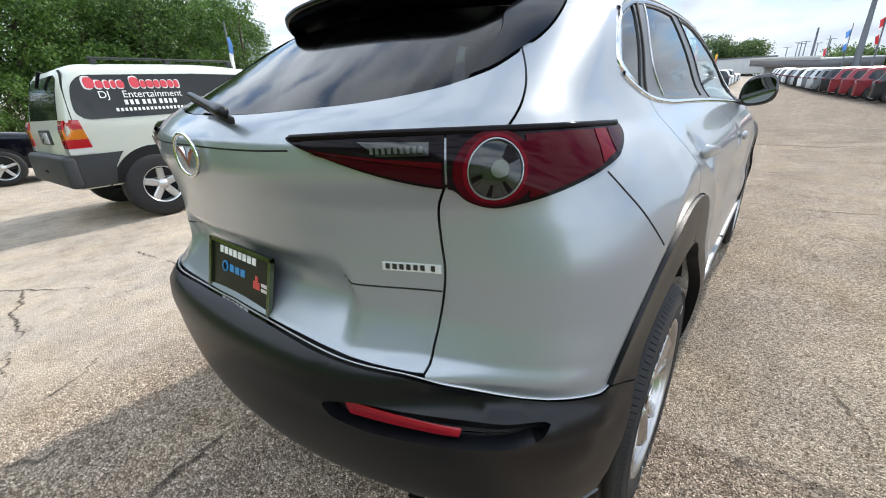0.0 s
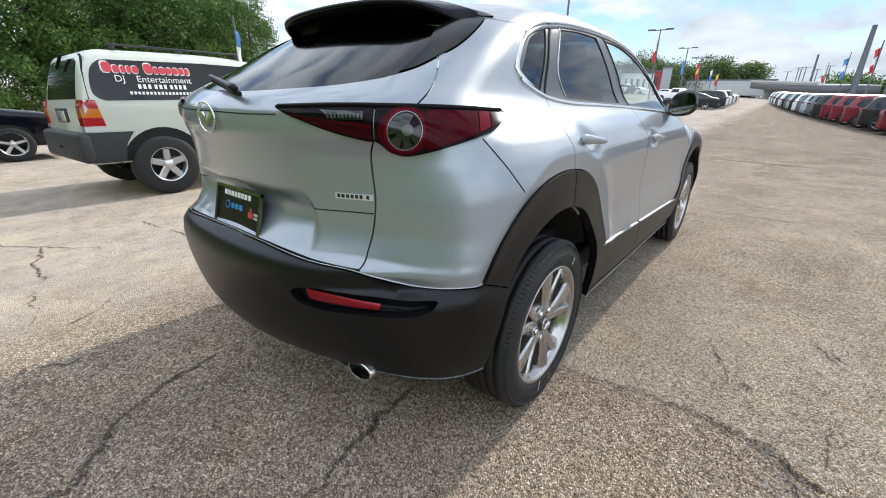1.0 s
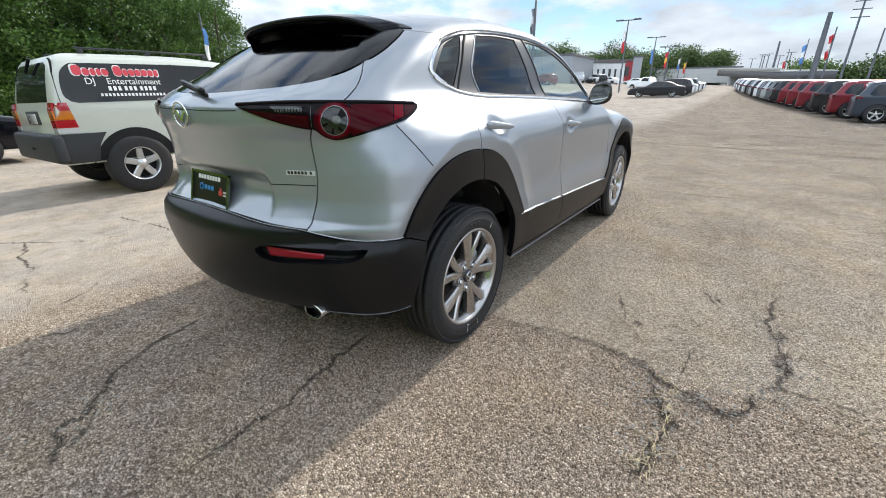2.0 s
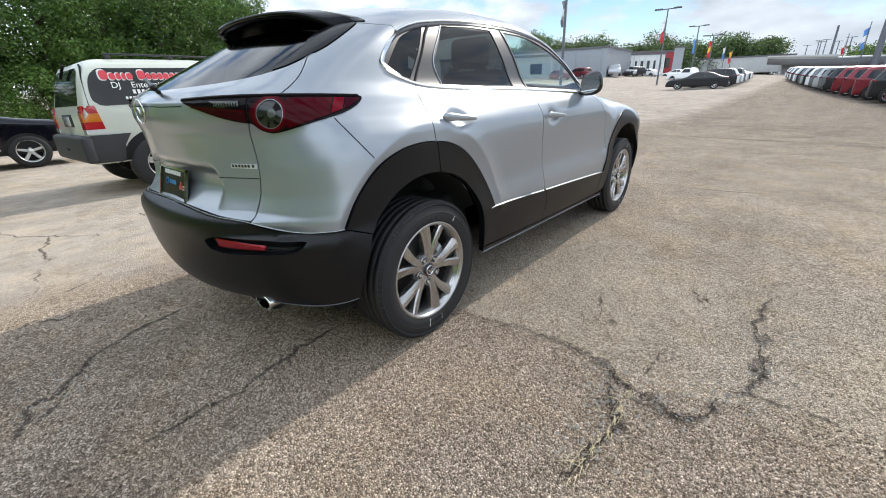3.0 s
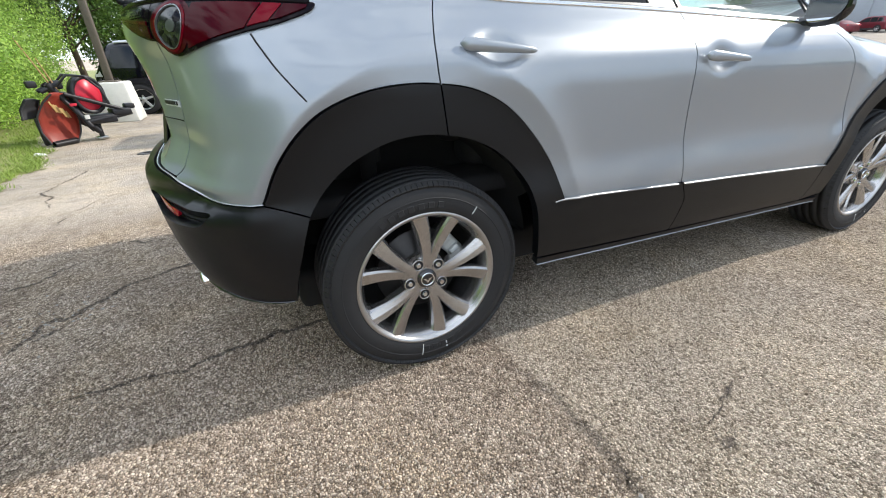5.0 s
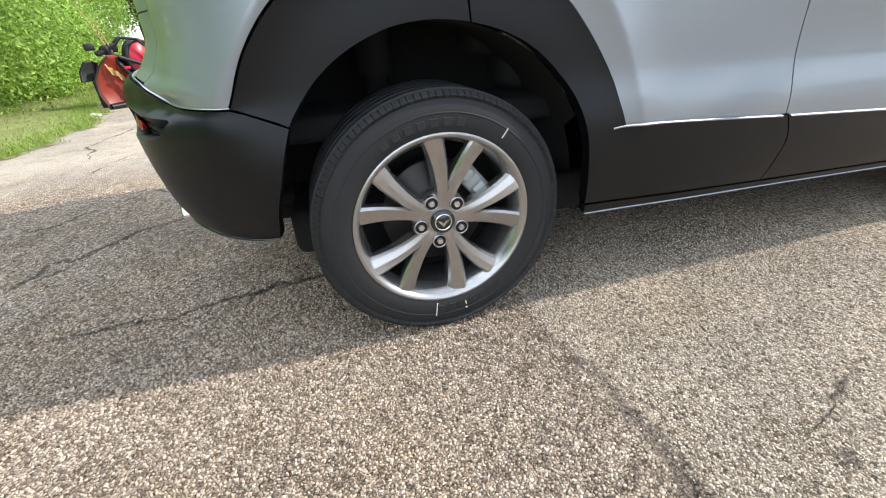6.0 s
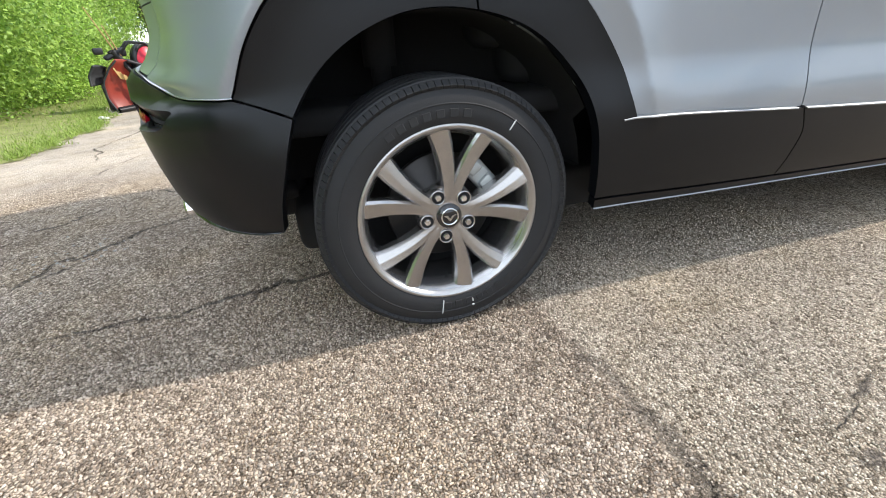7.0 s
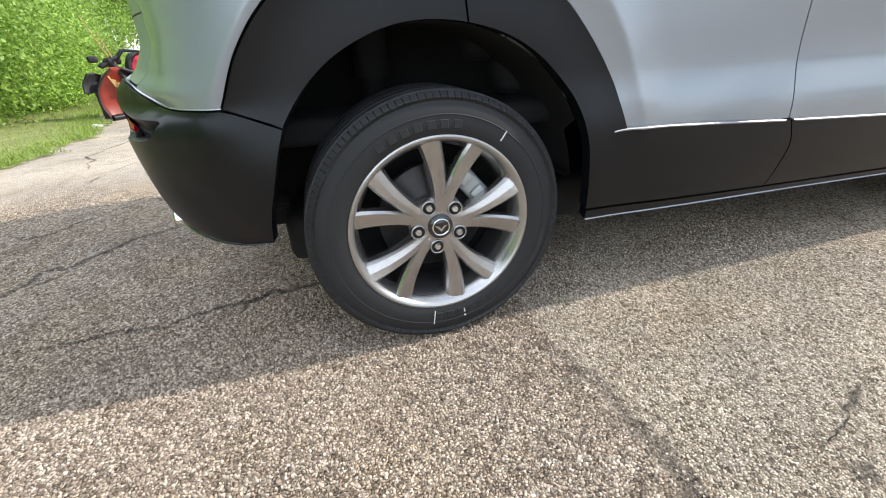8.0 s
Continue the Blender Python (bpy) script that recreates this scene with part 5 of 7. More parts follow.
# tail lamps
lamp_top = spline([(-.911, 1.147), (-.744, 1.153), (-.60, 1.154), (-.45, 1.151), (-.30, 1.144), (-.284, 1.138), (-.287, 1.126), (-.338, 1.096), (-.39, 1.080), (-.455, 1.061), (-.53, 1.039), (-.575, 1.031), (-.613, 1.044), (-.636, 1.066), (-.66, 1.069), (-.742, 1.087), (-.841, 1.119)], closed=True)
whole = outline(lamp_top)
clip_x = -.645


def ordered(p, low):
    p = straight([tuple(q) for q in p] + [tuple(p[0])], .002)[:-1]
    keep = p[:, 0] < clip_x if low else p[:, 0] > clip_x
    k = int(np.argmax(keep & ~np.roll(keep, 1)))
    q = np.roll(p, -k, 0)[np.roll(keep, -k)]
    return outline(q, straight([tuple(q[-1]), tuple(q[0])], .005))


for k in (1, -1):
    turn = (lambda p: outline(p)) if k > 0 else (lambda p: outline(p * (-1, 1) + (2 * CENTRE, 0)))
    for low, name in ((False, "tail_lamp"), (True, "reversing_lamp")):
        lamp = panel(name, turn(ordered(whole, low)), M_LAMPBLACK, car, on_side, off=.005, thick=.02, crown=.0012, step=.014, gap=.0003, label="dark red tail lamp with a round light" if not low else "dark red inner tail lamp on the tailgate")
        if not low:
            panel("red_band", turn(outline(spline([(-.528, 1.142), (-.45, 1.141), (-.392, 1.138)]), straight([(-.392, 1.138), (-.399, 1.086)]), spline([(-.399, 1.084), (-.455, 1.068), (-.525, 1.048)]), straight([(-.525, 1.048), (-.528, 1.142)]))), M_REDDARK, lamp, on_side, off=.0085, thick=.003, step=.02, gap=0)
            panel("bright_red_band", turn(outline(straight([(-.388, 1.138), (-.352, 1.136), (-.360, 1.098), (-.395, 1.087), (-.388, 1.138)]))), M_RED, lamp, on_side, off=.0085, thick=.003, step=.02, gap=0)
            panel("lamp_tip", turn(outline(straight([(-.348, 1.136), (-.300, 1.134), (-.300, 1.127), (-.340, 1.104), (-.356, 1.099), (-.348, 1.136)]))), M_DEEPRED, lamp, on_side, off=.0085, thick=.003, step=.02, gap=0)
            a = np.linspace(0, 2 * math.pi, 56, endpoint=False)
            c0 = np.stack([np.cos(a), np.sin(a)], 1)
            mid = np.array([-.575, 1.0945])
            panel("light_ring", turn(outline(mid + c0 * (.060, .0575))), M_REDDARK, lamp, on_side, off=.0078, thick=.002, crown=.002, step=.012, gap=0, holes=[turn(outline(mid + c0 * (.039, .044)))], label="round red light ring")
            panel("glowing_ring", turn(outline(mid + c0 * (.046, .0515))), M_RED, lamp, on_side, off=.0102, thick=.001, step=.012, gap=0, holes=[turn(outline(mid + c0 * (.0405, .0465)))])
            panel("chrome_ring", turn(outline(mid + c0 * (.0396, .0448))), M_EDGE, lamp, on_side, off=.0108, thick=.004, step=.012, gap=0, holes=[turn(outline(mid + c0 * (.0382, .0432)))])
            panel("round_lens", turn(outline(mid + c0 * (.038, .043))), M_LENSGREY, lamp, on_side, off=.007, thick=.0, step=.01, gap=0)
            for b, (d0, d1) in enumerate(((168, 186), (192, 205), (214, 240), (250, 262), (270, 292), (300, 312), (20, 60))):
                t0, t1 = radians(d0), radians(d1)
                wedge = np.array([mid + r * np.array([.88 * math.cos(t), math.sin(t)]) for r, t in ((.022, t0), (.041, t0), (.041, (t0 + t1) / 2), (.041, t1), (.022, t1))])
                panel("lens_facet", turn(outline(wedge)), M_LENSBRIGHT if b % 2 == 0 and b < 6 else M_LAMPBLACK, lamp, on_side, off=.0082, thick=.0, step=.012, gap=0)
            panel("bulb_lens", turn(outline(mid + (.006, .002) + c0 * .013)), M_BULB, lamp, on_side, off=.0095, thick=.002, step=.008, gap=0, crown=.004)
        else:
            panel("deep_red_lens", turn(outline(spline([(-.860, 1.124), (-.80, 1.118), (-.650, 1.100)]), straight([(-.650, 1.100), (-.650, 1.074)]), spline([(-.650, 1.074), (-.742, 1.093), (-.82, 1.114), (-.860, 1.124)]))), M_DEEPRED, lamp, on_side, off=.0085, thick=.003, step=.015, gap=0)
            panel("red_light_strip", turn(outline(spline([(-.872, 1.131), (-.80, 1.123), (-.650, 1.110)]), straight([(-.650, 1.110), (-.650, 1.101)]), spline([(-.650, 1.101), (-.742, 1.113), (-.82, 1.122), (-.872, 1.131)]))), M_REDDARK, lamp, on_side, off=.0105, thick=.003, step=.015, gap=0)
            panel("reversing_lens", turn(outline(straight([(-.775, 1.140), (-.668, 1.138), (-.668, 1.120), (-.742, 1.121), (-.775, 1.140)]))), M_LENSGREY, lamp, on_side, off=.010, thick=.003, step=.015, gap=0)
            for b in range(9):
                x0 = -.752 + .009 * b
                panel("lens_facet", turn(outline(straight([(x0, 1.1245), (x0 + .005, 1.1245), (x0 + .004, 1.1335), (x0 - .001, 1.1335), (x0, 1.1245)]))), M_BULB, lamp, on_side, off=.0125, thick=.0, step=.01, gap=0)
    ribbon("lamp_top_strip", (spline([(-.90, 1.146), (-.744, 1.1525), (-.60, 1.1535), (-.45, 1.150), (-.30, 1.142)]) if k > 0 else spline([(-.90, 1.146), (-.744, 1.1525), (-.60, 1.1535), (-.45, 1.150), (-.30, 1.142)]) * (-1, 1) + (2 * CENTRE, 0)), .010, M_LAMPBLACK, car, on_side, off=.011, thick=.01)

# emblem, badge and plate
def gate_flat(name, outline2, mat, parent, off, thick, label=""):
    """A small flat shape in (x, z) laid on the tailgate."""
    def surf(v):
        lo, hi = np.full(len(v), -1.2), np.full(len(v), 0.0)
        for _ in range(36):
            m = (lo + hi) / 2
            out = body_field(v[:, 0], m, v[:, 1]) > 0
            lo, hi = np.where(out, m, lo), np.where(out, hi, m)
        p = np.stack([v[:, 0], hi, v[:, 1]], 1)
        return p, body_normal(p)
    return panel(name, outline2, mat, parent, surf, label, off=off, thick=thick, step=.008, gap=0)




def emblem():
    v, f = [], []
    ring = np.stack([np.cos(a) * .056, np.sin(a) * .045], 1)
    for i, (x, z) in enumerate(ring):
        for j in range(8):
            b = 2 * math.pi * j / 8
            s = 1 + math.cos(b) * .10
            v.append((x * s, -.776 + math.sin(b) * .004, 1.108 + z * s))
    n = len(ring)
    f = [(i * 8 + j, ((i + 1) % n) * 8 + j, ((i + 1) % n) * 8 + (j + 1) % 8, i * 8 + (j + 1) % 8) for i in range(n) for j in range(8)]
    e = mesh_object("oval_emblem", v, f, M_CHROME, gate, "chrome oval emblem")
    wing = [(-.050, 1.122), (-.030, 1.124), (-.012, 1.112), (0, 1.096), (.012, 1.112), (.030, 1.124), (.050, 1.122), (.030, 1.112), (.014, 1.094), (0, 1.078), (-.014, 1.094), (-.030, 1.112)]
    bm = bmesh.new()
    vs = [bm.verts.new((x, -.776, z)) for x, z in wing]
    face = bm.faces.new(vs)
    got = bmesh.ops.extrude_face_region(bm, geom=[face])
    bmesh.ops.translate(bm, verts=[q for q in got["geom"] if isinstance(q, bmesh.types.BMVert)], vec=(0, .012, 0))
    bmesh.ops.triangulate(bm, faces=bm.faces)
    bmesh.ops.recalc_face_normals(bm, faces=bm.faces)
    part("emblem_wing", bm, M_CHROME, e, smooth=False)


emblem()
badge = gate_flat("badge", outline(straight([(.462, .903), (.568, .903), (.568, .920), (.462, .920), (.462, .903)])), M_BADGE, gate, .002, .002, "small bright badge with dark bars")
for i in range(7):
    x = .469 + i * .0125 + (.006 if i == 6 else 0)
    gate_flat("badge_bar", outline(straight([(x, .908), (x + .007, .907), (x + .007, .917), (x, .918), (x, .905)])), M_STEEL, badge, .005, .003)


def number_plate():
    m = pose(-.002, -.722, .794, -14, 0, 0)

    def slab(name, x0, x1, z0, z1, y0, y1, mat, parent, label="", bevel=0.0):
        bm = box_bm(x0, x1, y0, y1, z0, z1, bevel)
        bmesh.ops.transform(bm, matrix=m, verts=bm.verts)
        return part(name, bm, mat, parent, label, smooth=False)

    m_face = material("plate_black", (0.006, 0.007, 0.006), 0.35, grain=0.1, spec=0.25)
    # dark frame, its colour tinted green to paint in the grass it reflects
    m_rim = material("plate_frame_green", (0.035, 0.050, 0.016), 0.18, 0.3, coat=0.6)
    m_blue = material("print_blue", (0.03, 0.22, 0.50), 0.4)
    m_redp = material("print_red", (0.50, 0.05, 0.05), 0.4)
    m_pink = material("print_grey", (0.55, 0.50, 0.50), 0.4)
    plate = slab("number_plate", -.155, .155, -.078, .078, -.006, 0, m_face, car, "black dealer plate in a glossy dark frame", .002)
    for x0, x1, z0, z1 in ((-.157, .157, -.082, -.064), (-.157, .157, .070, .080), (-.157, -.146, -.082, .080), (.146, .157, -.082, .080)):
        slab("plate_frame", x0, x1, z0, z1, -.012, -.002, m_rim, plate)
    for x0, x1, z0, z1, mm in ((-.10, .09, .046, .064, M_WHITE), (-.045, .040, .004, .022, m_blue), (.075, .105, -.010, .008, m_redp), (.084, .096, .006, .022, m_redp), (.112, .142, .002, .010, m_pink), (.112, .138, -.010, -.003, m_pink), (-.07, .07, -.078, -.069, M_WHITE)):
        w = (x1 - x0)
        n = max(1, int(w / .022))
        for i in range(n):
            slab("printed_bar", x0 + i * w / n, x0 + (i + .72) * w / n if n > 1 else x1, z0, z1, -.0135 if z1 < -.06 else -.0075, -.002, mm, plate)
    v, f = lathe([(-.0015, .011), (-.0015, .015), (.0015, .015), (.0015, .011), (-.0015, .011)], 20)
    v = [m @ Vector((p[1] - .068, p[0] - .008, p[2] + .013)) for p in v]
    mesh_object("printed_ring", v, f, m_blue, plate)


number_plate()


def exhaust():
    prof = [(0, .0345), (-.002, .037), (.004, .039), (.10, .038), (.16, .034), (.16, .030), (.01, .0335), (0, .0345)]
    v, f = lathe(prof, 32)
    m = pose(.556, -.684, .370, 0, 0, 96)
    v = [m @ Vector((p[0], p[1] * 1.25, p[2] * .80)) for p in v]
    e = mesh_object("exhaust_tip", v, f, M_CHROME, car, "chrome exhaust tip")
    v, f = lathe([(.035, .0), (.035, .0335), (.3, .0335)], 24)
    mesh_object("exhaust_bore", [m @ Vector((p[0], p[1] * 1.25, p[2] * .80)) for p in v], f, M_DARK, e)


exhaust()

# door handles
for s0, z0, z1 in ((.126, 1.045, 1.022), (1.078, .992, .974)):
    us = np.linspace(0, 1, 22)
    rows = []
    for u in us:
        s, z = s0 + u * .242, z0 + (z1 - z0) * u
        p, n = body_point(s, z)
        h = .034 * (1 - (2 * u - 1) ** 4) ** .5 * (1 - .25 * u) + .004
        t = .0185 * (1 - .62 * u) * (1 - (2 * u - 1) ** 8) ** .5 + .002
        base = np.array([side_profile(z) + .004, s, z])
        rows.append([base + (h * .30 + .5 * h * math.cos(b) * .6 + .010, 0, t * math.sin(b)) for b in np.linspace(0, 2 * math.pi, 12, endpoint=False)])
    v = [p for r in rows for p in r]
    f = [(i * 12 + j, (i + 1) * 12 + j, (i + 1) * 12 + (j + 1) % 12, i * 12 + (j + 1) % 12) for i in range(21) for j in range(12)]
    f += [tuple(range(12)), tuple(len(v) - 1 - j for j in range(12))]
    mesh_object("door_handle", v, [t[::-1] for t in f], M_SILVER, rear_door if s0 < 1 else front_door, "silver door handle")


def mirror(k):
    bm = bmesh.new()
    bmesh.ops.create_uvsphere(bm, u_segments=28, v_segments=16, radius=1.0)
    for v in bm.verts:
        x, y, z = v.co
        x, z = math.copysign(abs(x) ** .75, x), math.copysign(abs(z) ** .75, z)
        y = y * .040 if y > 0 else y * .024
        v.co = (k * (.880 + x * .082 * (1 - .12 * z)), 1.735 + y + .09 * (.893 - (.893 + x * .1)) , 1.158 + z * .078 + x * .012)
    if k < 0:
        bmesh.ops.reverse_faces(bm, faces=bm.faces)
    top = part("door_mirror", bm, M_GLOSSBLACK, car, "gloss black door mirror")
    bm = bmesh.new()
    vs = []
    for i in range(28):
        b = 2 * math.pi * i / 28
        x, z = math.copysign(abs(math.cos(b)) ** .75, math.cos(b)), math.copysign(abs(math.sin(b)) ** .75, math.sin(b))
        vs.append(bm.verts.new((k * (.880 + x * .071), 1.708 - .09 * x * .1, 1.158 + z * .062 + x * .012)))
    bm.faces.new(vs if k < 0 else vs[::-1])
    bmesh.ops.recalc_face_normals(bm, faces=bm.faces)
    g = part("mirror_glass", bm, M_MIRROR, top)
    bm = box_bm(.74, .83, 1.72, 1.80, 1.085, 1.115, .012)
    if k < 0:
        bmesh.ops.scale(bm, vec=(-1, 1, 1), verts=bm.verts)
        bmesh.ops.reverse_faces(bm, faces=bm.faces)
    part("mirror_foot", bm, M_GLOSSBLACK, top)


M_MIRROR = material("mirror_glass", (0.5, 0.52, 0.53), 0.02, 1.0)
mirror(1)
mirror(-1)

# wheels
def build_wheel():
    w = new("wheel")
    w.parent = car
    R = .342
    side = [(-.096, .236), (-.103, .248), (-.106, .272), (-.104, .296), (-.097, .318), (-.086, .333)]
    tread = []
    for x0, x1 in ((-.088, -.062), (-.054, -.022), (-.014, .014), (.022, .054), (.062, .088)):
        tread += [(x0, R - .009), (x0, R - .001 - .06 * x0 * x0), (x1, R - .001 - .06 * x1 * x1), (x1, R - .009)]
    prof = side + tread + [(-p, r) for p, r in side[::-1]]
    v, f = lathe(prof, 96)
    tyre = mesh_object("tyre", v, f, M_RUBBER, w, "black all-season tyre")
    # shoulder blocks, each a piece of its own on one shared mesh
    bm = box_bm(-.013, .013, -.0079, .0079, -.006, .006, .0008, 1)
    block = part("shoulder_block", bm, M_RUBBER, tyre, smooth=False)
    for k in range(120):
        for sx in (1, -1):
            if k or sx < 0:
                ob = new("shoulder_block", block.data)
                ob.parent = tyre
            else:
                ob = block
            ob.matrix_basis = pose(0, 0, 0, 360 / 120 * k + (2 if sx < 0 else 0), 0, 0) @ Matrix.Translation((sx * .0895, 0, R - .0142)) @ pose(0, 0, 0, 0, sx * 38, 0)
    v, f = lathe([(.103, .284), (.1065, .286), (.1065, .288), (.103, .290)], 96)
    mesh_object("sidewall_ring", v, f, M_RUBBER, tyre)
    # plain raised bars where lettering stands on the sidewall
    bar = part("sidewall_bar", box_bm(-.0025, .0025, -.010, .010, -.010, .010, .001, 1), M_RUBBER, tyre, smooth=False)
    for a0 in (100, 285):
        for k in range(7):
            ob = bar if a0 == 100 and k == 0 else new("sidewall_bar", bar.data)
            ob.parent = tyre
            ob.matrix_basis = pose(0, 0, 0, a0 + k * 7 - 110, 0, 0) @ Matrix.Translation((.1045, 0, .266))
    chalk = material("chalk_mark", (0.55, 0.55, 0.53), 0.8)
    for a0, r0, r1, t in ((-98, .250, .292, .003), (-79, .262, .274, .007), (-79, .283, .288, .006), (54, .262, .290, .003)):
        bm = box_bm(.1025, .1068, -t / 2, t / 2, r0, r1)
        bmesh.ops.transform(bm, matrix=pose(0, 0, 0, a0 - 90, 0, 0), verts=bm.verts)
        part("chalk_mark", bm, chalk, tyre, smooth=False)
    # rim barrel and lip
    v, f = lathe([(-.10, .236), (-.095, .226), (-.05, .214), (.03, .206), (.066, .212), (.084, .222), (.094, .229)], 72)
    rim = mesh_object("rim", v, f, M_RIM, w, "grey five twin-spoke alloy rim")
    v, f = lathe([(.088, .224), (.097, .229), (.1015, .234), (.1015, .240), (.096, .243), (.09, .240)], 72)
    mesh_object("rim_lip", v, f, M_RIMLIP, rim)
    # ten spokes in five pairs
    def spoke(centre, side):
        rs = np.linspace(.040, .228, 12)
        rows = []
        for r in rs:
            u = (r - .040) / .188
            ang = radians(centre) + side * (radians(9.5) * .046 / max(r, .046) * (1 - u) + radians(16.6) * u ** .8)
            half = (.0150 + .0140 * u ** 1.2)
            face = .073 + .014 * u ** .8
            deep = .046 - .018 * u
            rad, tan = np.array([0, math.cos(ang), math.sin(ang)]), np.array([0, -math.sin(ang), math.cos(ang)])
            ax = np.array([1.0, 0, 0])
            inner = -side * tan
            lean = -side * .0085 * u
            rows.append([r * rad + tan * (t * half) + ax * (face + lean * t - drop) for t, drop in ((-1, deep), (-1, .008), (-.74, 0), (0, -.0015), (.74, 0), (1, .008), (1, deep))])
        n = 7
        v = [p for q in rows for p in q]
        f = [(i * n + j, (i + 1) * n + j, (i + 1) * n + j + 1, i * n + j + 1) for i in range(len(rows) - 1) for j in range(n - 1)]
        f += [tuple(len(v) - n + j for j in range(n))]
        return v, [t[::-1] for t in f]
    for c in (79, 7, 295, 223, 151):
        for sd in (1, -1):
            v, f = spoke(c, sd)
            ob = mesh_object("spoke", v, f, M_RIM, rim)
            ob.data.polygons.foreach_set("use_smooth", [False] * len(ob.data.polygons))
    # hub, lug pockets and nuts
    v, f = lathe([(.03, .084), (.060, .080), (.071, .068), (.074, .050), (.074, .0)], 48)
    mesh_object("hub", v, f, M_RIM, rim)
    for k in range(5):
        b = radians(261 + 72 * k)
        c = Vector((0, .0600 * math.cos(b), .0600 * math.sin(b)))
        v, f = lathe([(.061, .0210), (.0770, .0205), (.0785, .0185), (.0770, .0165), (.063, .0150)], 24)
        mesh_object("lug_pocket", [Vector(p) + c for p in v], f, M_RIM, rim)
        v, f = lathe([(.057, .0105), (.077, .0105), (.081, .0080), (.081, .0)], 6)
        ob = mesh_object("lug_nut", [Vector(p) + c for p in v], f, M_CHROME, rim, smooth=False)
        v, f = lathe([(.0755, .0), (.0755, .0160)], 20)
        mesh_object("lug_seat", [Vector(p) + c for p in v], f, M_DARK, rim)
    v, f = lathe([(.071, .0335), (.081, .0335), (.0845, .0310), (.0850, .0)], 40)
    cap = mesh_object("centre_cap", v, f, M_GLOSSBLACK, rim, "black centre cap")
    v, f = lathe([(.0845, .0245), (.0870, .0235), (.0870, .0212), (.0845, .0203)], 36)
    mesh_object("cap_emblem", v, f, M_CHROME, rim)
    wing = [(-.018, .006), (-.006, .004), (0, -.004), (.006, .004), (.018, .006), (.008, -.003), (0, -.013), (-.008, -.003)]
    bm = bmesh.new()
    face = bm.faces.new([bm.verts.new((.0865, x, z)) for x, z in wing])
    bmesh.ops.triangulate(bm, faces=[face])
    bmesh.ops.recalc_face_normals(bm, faces=bm.faces)
    part("cap_emblem", bm, M_CHROME, rim, smooth=False)
    # valve, brake disc and caliper
    v, f = lathe([(0, 0), (0, .004), (.03, .0045), (.034, .0)], 10)
    mesh_object("valve", [Vector((p[0] * -.2 + .062, p[1] - .012, -.200 + p[0] * .8)) for p in v], f, M_DARK, rim)
    v, f = lathe([(-.02, .150), (-.005, .152), (.0, .148), (.0, .085), (.015, .080), (.015, 0)], 48)
    mesh_object("brake_disc", v, f, M_STEEL, w)
    bm = box_bm(-.05, .030, -.055, .055, -.028, .028, .010)
    box_bm(.010, .042, -.040, -.012, -.020, .020, .006, bm=bm)
    box_bm(.010, .042, .012, .040, -.020, .020, .006, bm=bm)
    bmesh.ops.transform(bm, matrix=pose(0, .105, .085, -50, 0, 0), verts=bm.verts)
    part("brake_caliper", bm, M_CALIPER, w)
    v, f = lathe([(-.09, 0), (-.09, .23)], 40)
    mesh_object("back_plate", v, f, M_DARK, w)
    return w


def place_wheel(w, m):
    made = {}
    for o in (w, *w.children_recursive):
        made[o] = o.copy()
        scene.collection.objects.link(made[o])
        made[o].parent = made.get(o.parent, o.parent)
    made[w].matrix_basis = m


wheel = build_wheel()
wheel.matrix_basis = pose(.776, 0, .345)
place_wheel(wheel, pose(.776, 2.655, .345, 20))
place_wheel(wheel, pose(-.776, 0, .345, 0, 0, 180))
place_wheel(wheel, pose(-.776, 2.655, .345, 0, 0, 180))

# wheel wells
for yc in (0, 2.655):
    for k in (1, -1):
        v, f = [], []
        n = 36
        for i in range(n + 1):
            b = math.pi * (-0.10 + 1.20 * i / n)
            y, z = yc - math.cos(b) * .445, .345 + math.sin(b) * .475
            v += [(k * (.84 if abs(y - yc) < .40 else .76), y, max(z, .40)), (k * .50, y, max(z, .40))]
        f = [(2 * i, 2 * i + 2, 2 * i + 3, 2 * i + 1) for i in range(n)]
        v.append((k * .50, yc, .345))
        f += [(2 * i + 1, 2 * i + 3, len(v) - 1) for i in range(n)]
        mesh_object("wheel_well", v, f, M_DARK, car)
    v, f = lathe([(-.62, .03), (-.62, .06), (.62, .06), (.62, .03)], 16)
    mesh_object("axle", [(p[0], p[1] + yc, p[2] + .33) for p in v], f, M_DARK, car)
for k in (1, -1):
    v, f = lathe([(0, .028), (.30, .028), (.30, .045), (.50, .045)], 18)
    mesh_object("strut", [pose(k * .60, -.10, .40, 0, -90, 0) @ Vector(p) for p in v], f, M_DARK, car)

# cabin
def seat(x, y):
    bm = box_bm(x - .25, x + .25, y - .28, y + .25, .62, .78, .06, 3)
    box_bm(x - .24, x + .24, y - .38, y - .24, .72, 1.26, .06, 3, bm=bm)
    box_bm(x - .14, x + .14, y - .40, y - .30, 1.27, 1.45, .045, 3, bm=bm)
    part("seat", bm, M_SEAT, car)


